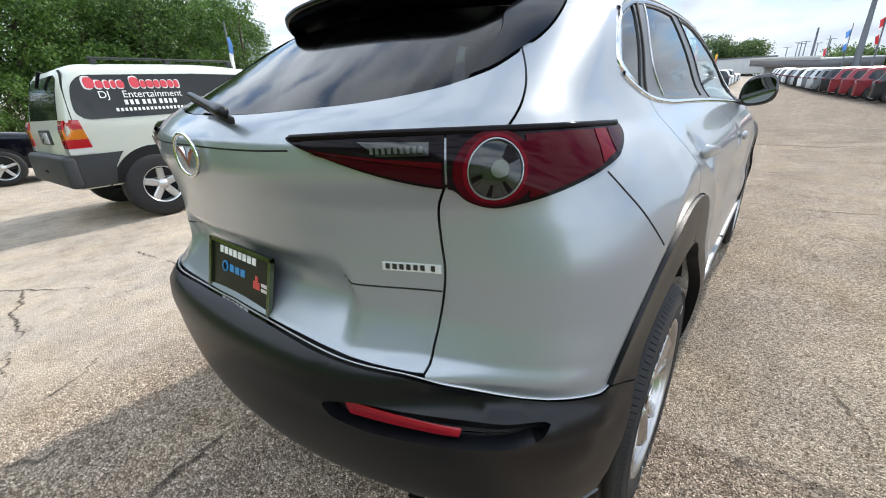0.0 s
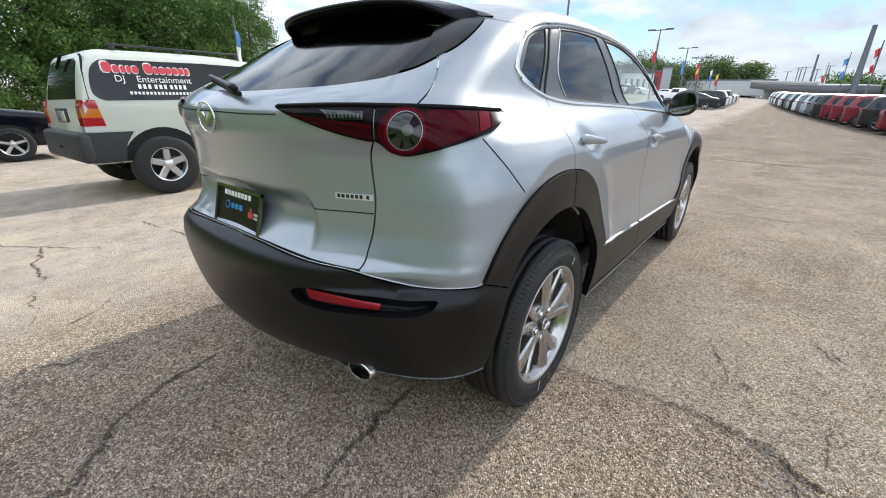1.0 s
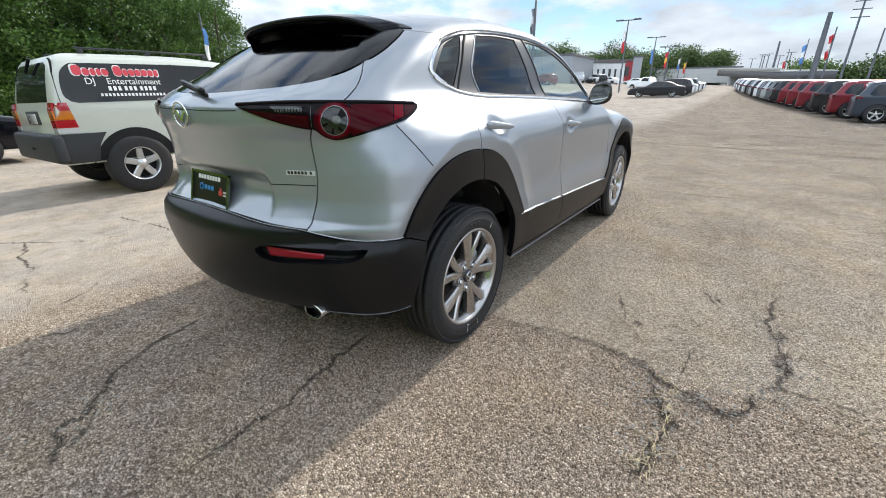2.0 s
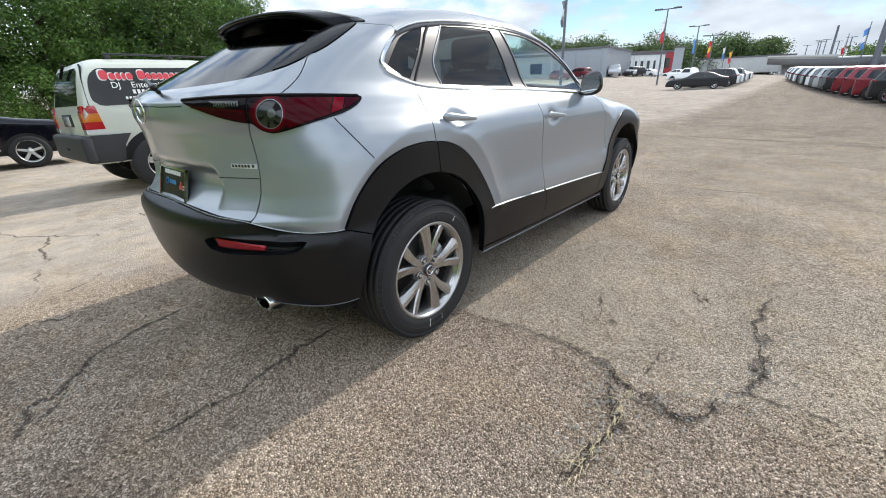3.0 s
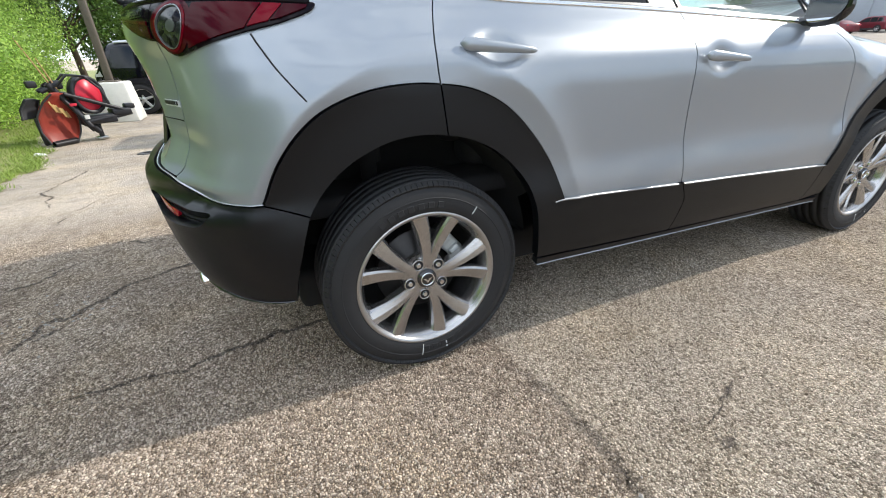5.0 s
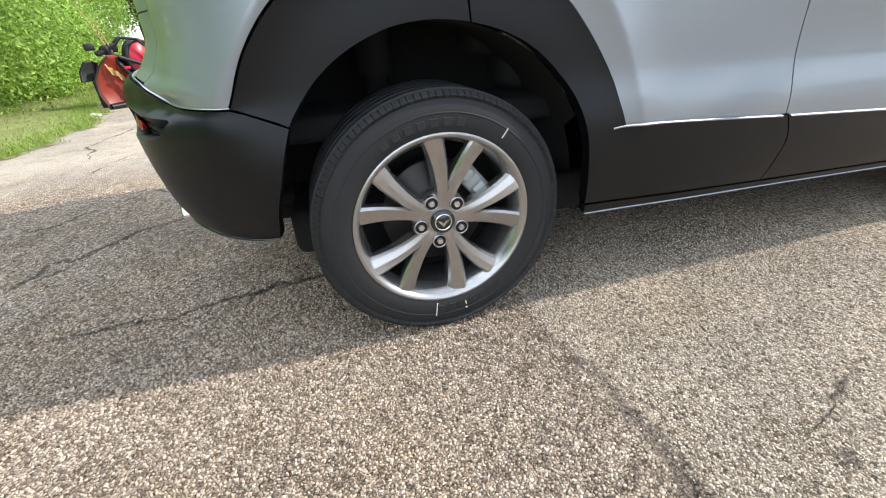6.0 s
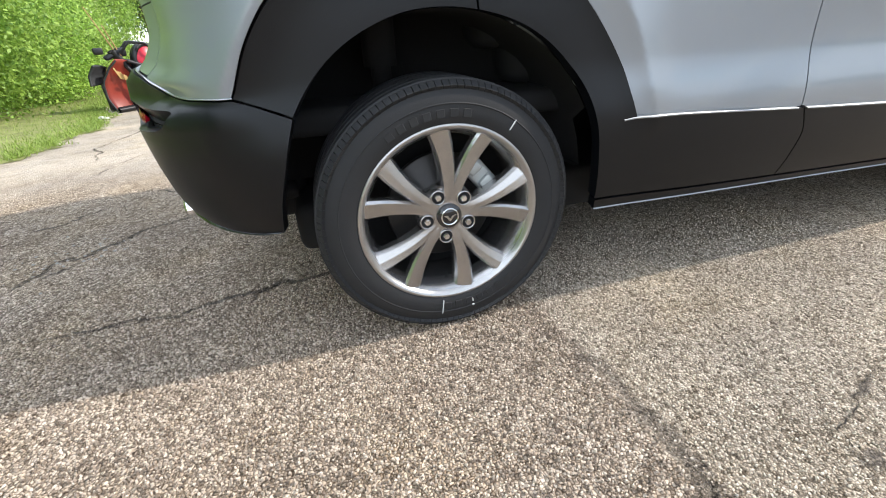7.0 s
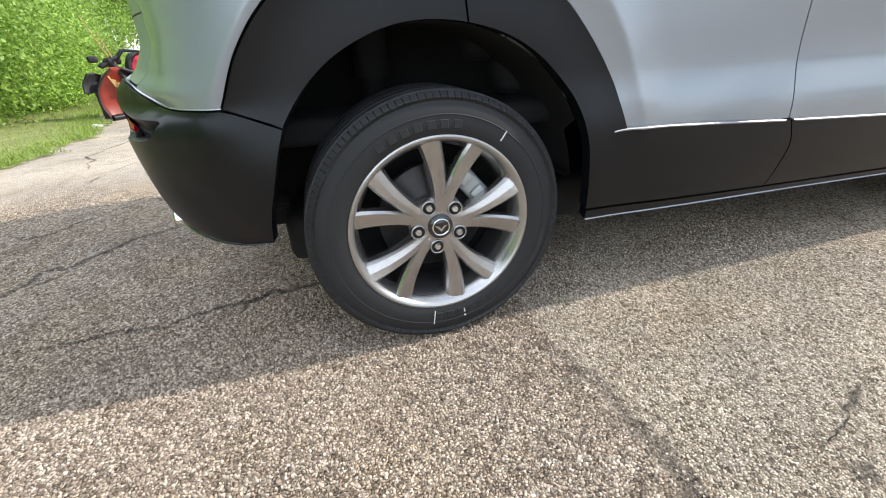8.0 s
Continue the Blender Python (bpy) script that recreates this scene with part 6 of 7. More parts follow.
seat(.36, 1.35)
seat(-.36, 1.35)
for x in (.36, -.36):
    seat(x, .55)
part("dashboard", box_bm(-.66, .66, 1.85, 2.15, .75, 1.06, .08, 3), M_SEAT, car)
part("cabin_floor", box_bm(-.70, .70, -.55, 2.1, .55, .62, .02), M_DARK, car)
v, f = [], []
for i in range(32):
    b = 2 * math.pi * i / 32
    for j in range(8):
        c = 2 * math.pi * j / 8
        r = .185 + .014 * math.cos(c)
        v.append((-.36 + r * math.cos(b), 1.76 - r * math.sin(b) * .35 + .014 * math.sin(c), 1.06 + r * math.sin(b) * .93))
f = [(i * 8 + j, ((i + 1) % 32) * 8 + j, ((i + 1) % 32) * 8 + (j + 1) % 8, i * 8 + (j + 1) % 8) for i in range(32) for j in range(8)]
mesh_object("steering_wheel", v, f, M_SEAT, car)
# ---- other vehicles ----
def paint(name, colour, metal=0.4):
    return material(name, colour, 0.36, metal, coat=0.35, grain=0.02, grain_scale=400, stains=0.03)


M_CARGLASS = material("dark_car_glass", (0.012, 0.014, 0.015), 0.05, spec=0.4, coat=0.0)
M_AMBER = material("amber_lens", (0.60, 0.18, 0.01), 0.15, coat=1.0)
M_CLEAR = material("white_lens", (0.62, 0.62, 0.60), 0.15, coat=1.0)
M_TAILDARK = material("dark_tail_red", (0.12, 0.008, 0.012), 0.12, coat=0.3)
M_LENSRED = material("tail_red", (0.42, 0.015, 0.018), 0.15, coat=1.0)
M_GREYPLASTIC = material("grey_plastic", (0.030, 0.032, 0.035), 0.6, grain=0.08, grain_scale=8, bump=0.2, bump_scale=400)
M_BRIGHTRIM = material("bright_alloy", (0.62, 0.62, 0.61), 0.3, 0.8)


class Shape:
    """The body of a vehicle: a top line, a belt and a width, y from the back (0) to the nose (length)."""

    def __init__(self, length, width, height, top, belt, low=.24, tumble=.16, plan=.10, end=.12):
        self.length, self.width, self.height, self.belt, self.low, self.tumble, self.plan, self.end = length, width, height, belt, low, tumble, plan, end
        self.top = smooth_curve([p[0] for p in top], [p[1] for p in top])

    def half(self, y, z):
        y, z = np.asarray(y, float), np.asarray(z, float)
        t = self.top(y)
        u = np.clip((z - self.belt) / (self.height - self.belt), 0, 1)
        w = self.width / 2 * (1 - self.tumble * u) * (1 - .05 * np.clip((self.low + .25 - z) / .25, 0, 1) ** 2)
        e = np.abs(y - self.length / 2) / (self.length / 2)
        w = w * (1 - self.plan * e ** 6)
        r = .10
        k = np.clip((z - (t - r)) / r, 0, 1)
        return w * (.80 + .20 * np.sqrt(np.clip(1 - k * k, 0, 1))) - .0

    def mesh(self):
        ys = np.unique(np.concatenate([np.linspace(0, .6, 13), np.linspace(.6, self.length - .6, 30), np.linspace(self.length - .6, self.length, 13)]))
        ts = np.linspace(0, 1, 16)
        v, f = [], []
        n = 2 * len(ts)
        for y in ys:
            t = float(self.top(y))
            zs = self.low + (t - self.low) * ts
            xs = self.half(y, zs)
            ring = [(x, y, z) for x, z in zip(xs, zs)] + [(-x, y, z) for x, z in zip(xs[::-1], zs[::-1])]
            v += ring
        for i in range(len(ys) - 1):
            for j in range(n):
                a, b = i * n + j, i * n + (j + 1) % n
                f.append((a, a + n, b + n, b))
        f.append(tuple(range(n)))
        f.append(tuple(len(v) - 1 - j for j in range(n)))
        return v, f

    def side(self, k):
        def surf(q):
            x = self.half(q[:, 0], q[:, 1])
            e = 1e-3
            gy = (self.half(q[:, 0] + e, q[:, 1]) - self.half(q[:, 0] - e, q[:, 1])) / (2 * e)
            gz = (self.half(q[:, 0], q[:, 1] + e) - self.half(q[:, 0], q[:, 1] - e)) / (2 * e)
            n = np.stack([np.ones(len(q)), -gy, -gz], 1)
            n /= np.linalg.norm(n, axis=1, keepdims=True)
            return np.stack([k * x, q[:, 0], q[:, 1]], 1), n * (k, 1, 1)
        return surf

    def back(self, front=False):
        """Places (x, z) on the back or the nose, where the top line rises through that height."""
        ys = np.linspace(0, 1.2, 300)
        ys = self.length - ys if front else ys
        tz = np.maximum.accumulate(self.top(ys))

        def surf(q):
            y = np.interp(q[:, 1], tz, ys)
            y[q[:, 1] <= tz[0]] = ys[0]
            slope = np.interp(q[:, 1] + .02, tz, ys) - np.interp(q[:, 1] - .02, tz, ys)
            n = np.stack([0 * y, -.04 * np.ones(len(y)) * (-1 if front else 1), np.abs(slope)], 1)
            n /= np.linalg.norm(n, axis=1, keepdims=True)
            return np.stack([q[:, 0], y, q[:, 1]], 1), n
        return surf


def rect(x0, x1, z0, z1):
    return outline(straight([(x0, z0), (x1, z0), (x1, z1), (x0, z1), (x0, z0)], .08))


def poly(*pts):
    return outline(straight([*pts, pts[0]], .06))


def simple_wheel(root, x, y, r, width, rim_mat, spokes=5, detail=40, rf=1.0, fat=.085):
    w = new("wheel")
    w.parent = root
    w.matrix_basis = pose(x, y, r, 0, 0, 0 if x > 0 else 180)
    h = width / 2
    v, f = lathe([(-h, r * .66 * rf), (-h * 1.02, r * .82), (-h * .9, r * .96), (-h * .7, r), (h * .7, r), (h * .9, r * .96), (h * 1.02, r * .82), (h, r * .66 * rf)], detail)
    mesh_object("tyre", v, f, M_RUBBER, w)
    v, f = lathe([(-h, r * .66 * rf), (h * .3, r * .58 * rf), (h * .85, r * .62 * rf), (h * 1.0, r * .67 * rf), (h * .96, r * .69 * rf)], detail)
    mesh_object("rim", v, f, rim_mat, w)
    v, f = lathe([(h * .1, r * .6 * rf), (h * .1, 0)], detail)
    mesh_object("back_plate", v, f, M_DARK, w)
    for k in range(spokes):
        bm = box_bm(h * .45, h * .85, -r * fat, r * fat, r * .05, r * .62 * rf, r * .03, 1)
        bmesh.ops.transform(bm, matrix=pose(0, 0, 0, 360 / spokes * k, 0, 0), verts=bm.verts)
        part("spoke", bm, rim_mat, w, smooth=False)
    v, f = lathe([(h * .3, r * .17), (h * .9, r * .15), (h * .95, 0)], 20)
    mesh_object("hub", v, f, rim_mat, w)
    return w


def vehicle(name, label, category, place, shape, colour, glass_sides, wheels, r, rim, group="", rear_glass=None, lamps=(), low_mat=None, low_z=.55, spokes=5, plates=True, arch=1.16, rf=1.0, fat=.085):
    root = thing(name, label, category, place, group)
    v, f = shape.mesh()
    mesh_object("body", v, f, colour, root)
    for k in (1, -1):
        for q in glass_sides:
            panel("side_window", q, M_CARGLASS, root, shape.side(k), off=.004, thick=.006, step=.12, gap=0)
        for y in wheels:
            a = np.linspace(0, math.pi, 22)
            ring = np.stack([y - np.cos(a) * r * arch, r * .9 + np.sin(a) * r * arch * 1.02], 1)
            panel("wheel_arch", outline(ring, straight([ring[-1], (ring[-1][0], shape.low + .02), (ring[0][0], shape.low + .02), ring[0]], .1)), M_DARK, root, shape.side(k), off=.006, thick=.01, step=.12, gap=0)
            simple_wheel(root, k * (shape.width / 2 - .10), y, r, .22, rim, spokes, rf=rf, fat=fat)
        if low_mat:
            panel("side_cladding", rect(wheels[0] + r * 1.2, wheels[1] - r * 1.2, shape.low + .02, low_z - .06), low_mat, root, shape.side(k), off=.008, thick=.012, step=.2, gap=0)
    if rear_glass is not None:
        panel("rear_window", rear_glass, M_CARGLASS, root, shape.back(), off=.006, thick=.006, step=.12, gap=0)
    for q, mat, where in lamps:
        for k in (1, -1):
            qq = outline(q * (k, 1)) if where in ("back", "nose") else q
            panel("tail_lamp" if where in ("back", "side") else "headlamp", qq, mat, root, shape.back(where == "nose") if where in ("back", "nose") else shape.side(k), off=.010, thick=.012, step=.06, gap=0)
    return root


# pale van-like SUV with lettering on its windows
WHITESUV = Shape(4.30, 1.78, 1.71, [(0, 1.06), (.03, 1.18), (.10, 1.46), (.19, 1.66), (.36, 1.70), (1.4, 1.715), (2.3, 1.65), (2.98, 1.16), (3.25, 1.08), (4.05, .97), (4.30, .72)], 1.14, low=.44, tumble=.13, plan=.06)
VAN = Matrix.Translation((-5.50, -.20, -.10)) @ pose(0, 0, 0, 0, -1.4, 1.5)
M_VANPAINT = paint("pale_silver_green", (0.58, 0.60, 0.52), 0.15)
suv = vehicle("suv", "pale silver-green SUV with dark grey bumper and advertising on its windows", "car", VAN, WHITESUV, M_VANPAINT,
              [outline(spline([(.20, 1.16), (.15, 1.22), (.19, 1.48), (.29, 1.575), (.36, 1.585)]), straight([(.36, 1.585), (1.4, 1.60), (1.95, 1.59), (2.2, 1.55), (2.55, 1.30), (2.66, 1.19), (1.4, 1.16), (.26, 1.145), (.20, 1.16)], .06))],
              (.73, 3.35), .375, M_BRIGHTRIM, rear_glass=poly((-.66, 1.16), (.66, 1.16), (.60, 1.56), (.50, 1.60), (-.50, 1.60), (-.60, 1.56)), low_mat=M_GREYPLASTIC, low_z=.76, spokes=5, rf=.86, fat=.105, arch=1.30)
for k in (1, -1):
    s = WHITESUV.side(k)
    cl = panel("bumper_corner", outline(straight([(0.0, .46), (.30, .46), (.34, .66), (.42, .78), (.44, .80), (0.0, .80), (0.0, .46)], .06)), M_GREYPLASTIC, suv, s, off=.014, thick=.02, step=.08, gap=0)
    for z0, z1, m in ((1.06, 1.15, M_LENSRED), (.96, 1.06, M_AMBER), (.87, .96, M_LENSRED), (.81, .87, M_CLEAR)):
        d = (z0 - .865) * .30
        panel("tail_lamp", poly((.006, z0), (.19 - d * .5, z0), (.19 - (z1 - .865) * .15, z1), (.006 + (z1 - 1.06) * .3 if z1 > 1.06 else .006, z1)), m, suv, s, off=.012, thick=.015, step=.05, gap=.001)
        panel("tail_lamp", outline(rect(k * .80 - .10, k * .80 + .06, z0, z1)), m, suv, WHITESUV.back(), off=.012, thick=.015, step=.05, gap=.001)
    ribbon("tailgate_gap", spline([(.17, 1.64), (.12, 1.45), (.10, 1.20), (.10, 1.15)]), .008, M_DARK, suv, s, off=.003)
    ribbon("door_gap", spline([(1.40, 1.61), (1.38, 1.14), (1.32, .95), (1.16, .70)]), .007, M_DARK, suv, s, off=.003)
    ribbon("door_gap", spline([(2.40, 1.46), (2.42, 1.12), (2.40, .60)]), .007, M_DARK, suv, s, off=.003)
    ribbon("fuel_door_line", spline([(1.05, 1.06), (1.22, 1.04), (1.26, .90)]), .005, M_DARK, suv, s, off=.003)
    bm = box_bm(-.02, .02, 0, 1.55, 0, .022, .008)
    for y in (.02, .75, 1.5):
        box_bm(-.018, .018, y, y + .06, -.05, .01, .006, bm=bm)
    bmesh.ops.transform(bm, matrix=Matrix.Translation((k * .60, .45, 1.755)), verts=bm.verts)
    part("roof_rack", bm, M_GREYPLASTIC, suv)
bm = box_bm(-.86, .86, -.10, .04, .46, .80, .05, 3)
part("rear_bumper", bm, M_GREYPLASTIC, suv, "dark grey plastic rear bumper")
part("plate_recess", box_bm(-.26, .26, -.012, .02, .90, 1.06, .01), M_GREYPLASTIC, suv)
part("number_plate", box_bm(-.16, .16, -.022, -.008, .91, 1.03, .004), M_CLEAR, suv)
bm = box_bm(-.012, .012, -.03, .0, 0, .20, .005)
bmesh.ops.transform(bm, matrix=pose(.0, .085, 1.50, -14, 35, 0), verts=bm.verts)
part("rear_wiper", bm, M_CLADDING, suv)
for x in (-.05, .03):
    part("tow_hole", box_bm(x, x + .03, -.108, -.096, .60, .63, .003), M_DARK, suv)
M_PINKRED = material("red_lettering", (0.62, 0.05, 0.07), 0.5)


def window_bars(y0, y1, z, h, mat, widths, off=.009, round_to=0.0, low=1.0):
    """Plain shapes, one a letter, along the side window; low: the height of all but the first of a word."""
    total, y, first = sum(widths), y0, True
    for i, w in enumerate(widths):
        d = (y1 - y0) * w / total
        if i % 2 == 0:
            tall = h if first else h * low
            if round_to:
                a = np.linspace(0, 2 * math.pi, 20, endpoint=False)
                c = np.sign(np.cos(a)) * np.abs(np.cos(a)) ** round_to, np.sign(np.sin(a)) * np.abs(np.sin(a)) ** round_to
                q = outline(np.stack([y + d * .5 + c[0] * d * .5, z + tall * .5 + c[1] * tall * .5], 1))
            else:
                q = rect(y, y + d * .86, z, z + tall)
            panel("window_bar", q, mat, suv, WHITESUV.side(1), off=off, thick=.001, step=.1, gap=0)
        first = i % 2 == 1 and w > .5
        y += d


# a trade name in red shapes with a white rim, then smaller white lines
name_widths = [1.2, .08, .9, .08, .7, .08, .6, .08, .9, .7, 1.2, .08, .7, .08, .9, .08, .8, .08, .9, .08, .8, .08, .7]
window_bars(.285, 1.215, 1.438, .135, M_WHITE, name_widths, .007, .65, .72)
window_bars(.30, 1.205, 1.448, .112, M_PINKRED, name_widths, .010, .75, .70)
window_bars(.60, 1.13, 1.277, .050, M_WHITE, [.35, .14, .35, .14, .35, .3, .35, .14, .35, .14, .35, .3, .35, .14, .35, .14, .35, .14, .35], .008)
window_bars(.50, 1.22, 1.212, .032, M_WHITE, [.5, .2] * 17 + [.5], .008)


def lettering(text, size, m, mat, parent):
    """Flat letters of the built-in font as a mesh."""
    cu = bpy.data.curves.new("lettering", "FONT")
    cu.body, cu.size, cu.align_x, cu.extrude = text, size, "CENTER", .001
    tmp = bpy.data.objects.new("lettering", cu)
    scene.collection.objects.link(tmp)
    deps = bpy.context.evaluated_depsgraph_get()
    me = bpy.data.meshes.new_from_object(tmp.evaluated_get(deps))
    bpy.data.objects.remove(tmp)
    me.materials.clear()
    me.materials.append(mat)
    ob = new("lettering", me)
    ob.parent = parent
    ob.matrix_basis = m
    return ob


lean = math.degrees(math.atan2(float(WHITESUV.half(.8, 1.25) - WHITESUV.half(.8, 1.45)), .2))
for word, at in (("DJ", .437), ("Entertainment", .905)):
    lettering(word, .105, Matrix.Translation((float(WHITESUV.half(.82, 1.36)) + .009, at, 1.352)) @ pose(0, 0, 0, 90 - 0, 0, 90) @ pose(0, 0, 0, -lean, 0, 0), M_WHITE, suv)

# black SUV
DARKSUV = Shape(4.55, 1.84, 1.70, [(0, .98), (.05, 1.04), (.22, 1.38), (.40, 1.62), (.7, 1.67), (1.8, 1.69), (2.5, 1.62), (3.20, 1.12), (3.45, 1.06), (4.3, .93), (4.55, .66)], 1.02, low=.30, tumble=.17, plan=.08)
M_BLACKPAINT = material("black_blue_paint", (0.003, 0.0035, 0.007), 0.07, coat=0.0, spec=0.45)
dark_suv = vehicle("suv", "black SUV with chrome roof rails and side trim", "car", Matrix.Translation((-11.75, -3.72, -.27)) @ pose(0, 0, 0, 0, -1.2, -1.0), DARKSUV, M_BLACKPAINT,
                   [poly((.40, 1.07), (.30, 1.14), (.48, 1.50), (.90, 1.54), (.94, 1.07)), poly((1.0, 1.06), (1.0, 1.55), (1.70, 1.57), (1.72, 1.06)), poly((1.80, 1.06), (1.80, 1.57), (2.30, 1.54), (2.62, 1.34), (2.86, 1.12), (2.80, 1.06))],
                   (.84, 3.50), .355, M_BRIGHTRIM, rear_glass=poly((-.62, 1.06), (.62, 1.06), (.52, 1.52), (-.52, 1.52)), lamps=[(poly((.02, .90), (.16, .90), (.13, 1.02), (.02, 1.02)), M_CLEAR, "side")])
for k in (1, -1):
    ribbon("roof_rail", spline([(.55, 1.672), (1.2, 1.70), (2.0, 1.695), (2.5, 1.60)]) - (0, .045), .045, M_SATIN, dark_suv, DARKSUV.side(k), off=.03)
    ribbon("window_line", spline([(2.45, 1.56), (2.85, 1.30), (3.15, 1.11)]), .03, M_SATIN, dark_suv, DARKSUV.side(k), off=.012)
    ribbon("side_trim", straight([(1.25, .40), (3.05, .42)]), .035, M_SATIN, dark_suv, DARKSUV.side(k), off=.012)
    ribbon("side_trim", straight([(1.25, .62), (3.05, .62)]), .03, M_BLACKPAINT, dark_suv, DARKSUV.side(k), off=.014)
    for y in (1.0, 1.85, 2.85):
        ribbon("door_gap", spline([(y + .02, 1.05), (y, .8), (y - .06, .45)]), .006, M_DARK, dark_suv, DARKSUV.side(k), off=.002)
    for y in (1.12, 1.95):
        part("door_handle", box_bm(k * .915 - .02, k * .915 + .02, y, y + .2, .945, .975, .008), M_BLACKPAINT, dark_suv)
    part("door_mirror", box_bm(k * 1.02 - .11, k * 1.02 + .09, 2.66, 2.80, 1.05, 1.20, .05, 3), M_BLACKPAINT, dark_suv)
part("rear_bumper", box_bm(-.88, .88, -.08, .06, .34, .66, .06, 3), M_BLACKPAINT, dark_suv)

# ---- concrete block, lamp post, snow plough ----
M_CONCRETE = material("white_painted_concrete", (0.66, 0.65, 0.61), 0.85, grain=0.08, grain_scale=12, bump=0.4, bump_scale=60, stains=0.12)
M_POST = material("brown_painted_steel", (0.16, 0.135, 0.11), 0.55, 0.3, grain=0.1)
GZ = float(ground_height(-9.4, -3.1))
blk = thing("concrete_block", "white painted concrete base block of a lamp post", "block", Matrix.Translation((-9.55, -3.15, GZ)))
bm = bmesh.new()
bmesh.ops.create_cone(bm, segments=4, radius1=.56, radius2=.44, depth=.80, cap_ends=True, matrix=pose(0, 0, .40, 0, 0, 45))
bmesh.ops.bevel(bm, geom=list(bm.edges), offset=.03, segments=2, profile=.5, affect="EDGES")
part("block", bm, M_CONCRETE, blk)
post = thing("lamp_post", "tall brown square steel lamp post on a concrete block", "lamp post", Matrix.Translation((-9.55, -3.15, GZ + .80)))
part("pole", box_bm(-.065, .065, -.065, .065, 0, 8.5, .012), M_POST, post)
part("base_plate", box_bm(-.17, .17, -.17, .17, 0, .03, .008), M_POST, post)
for dx, dy in ((-.12, -.12), (.12, -.12), (.12, .12), (-.12, .12)):
    part("bolt", box_bm(dx - .016, dx + .016, dy - .016, dy + .016, .03, .075, .004), M_STEEL, post)
part("lamp_head", box_bm(-.16, .16, .05, .70, 8.4, 8.55, .03), M_POST, post)

M_PLOWRED = material("plough_red", (0.26, 0.032, 0.018), 0.38, grain=0.12, grain_scale=9, stains=0.2, coat=0.3)
M_PLOWBLACK = material("plough_black", (0.014, 0.014, 0.017), 0.45, grain=0.1)
M_BRIGHTRED = material("plough_bright_red", (0.55, 0.02, 0.045), 0.35)
M_WOOD = material("marker_stick", (0.42, 0.25, 0.12), 0.7)


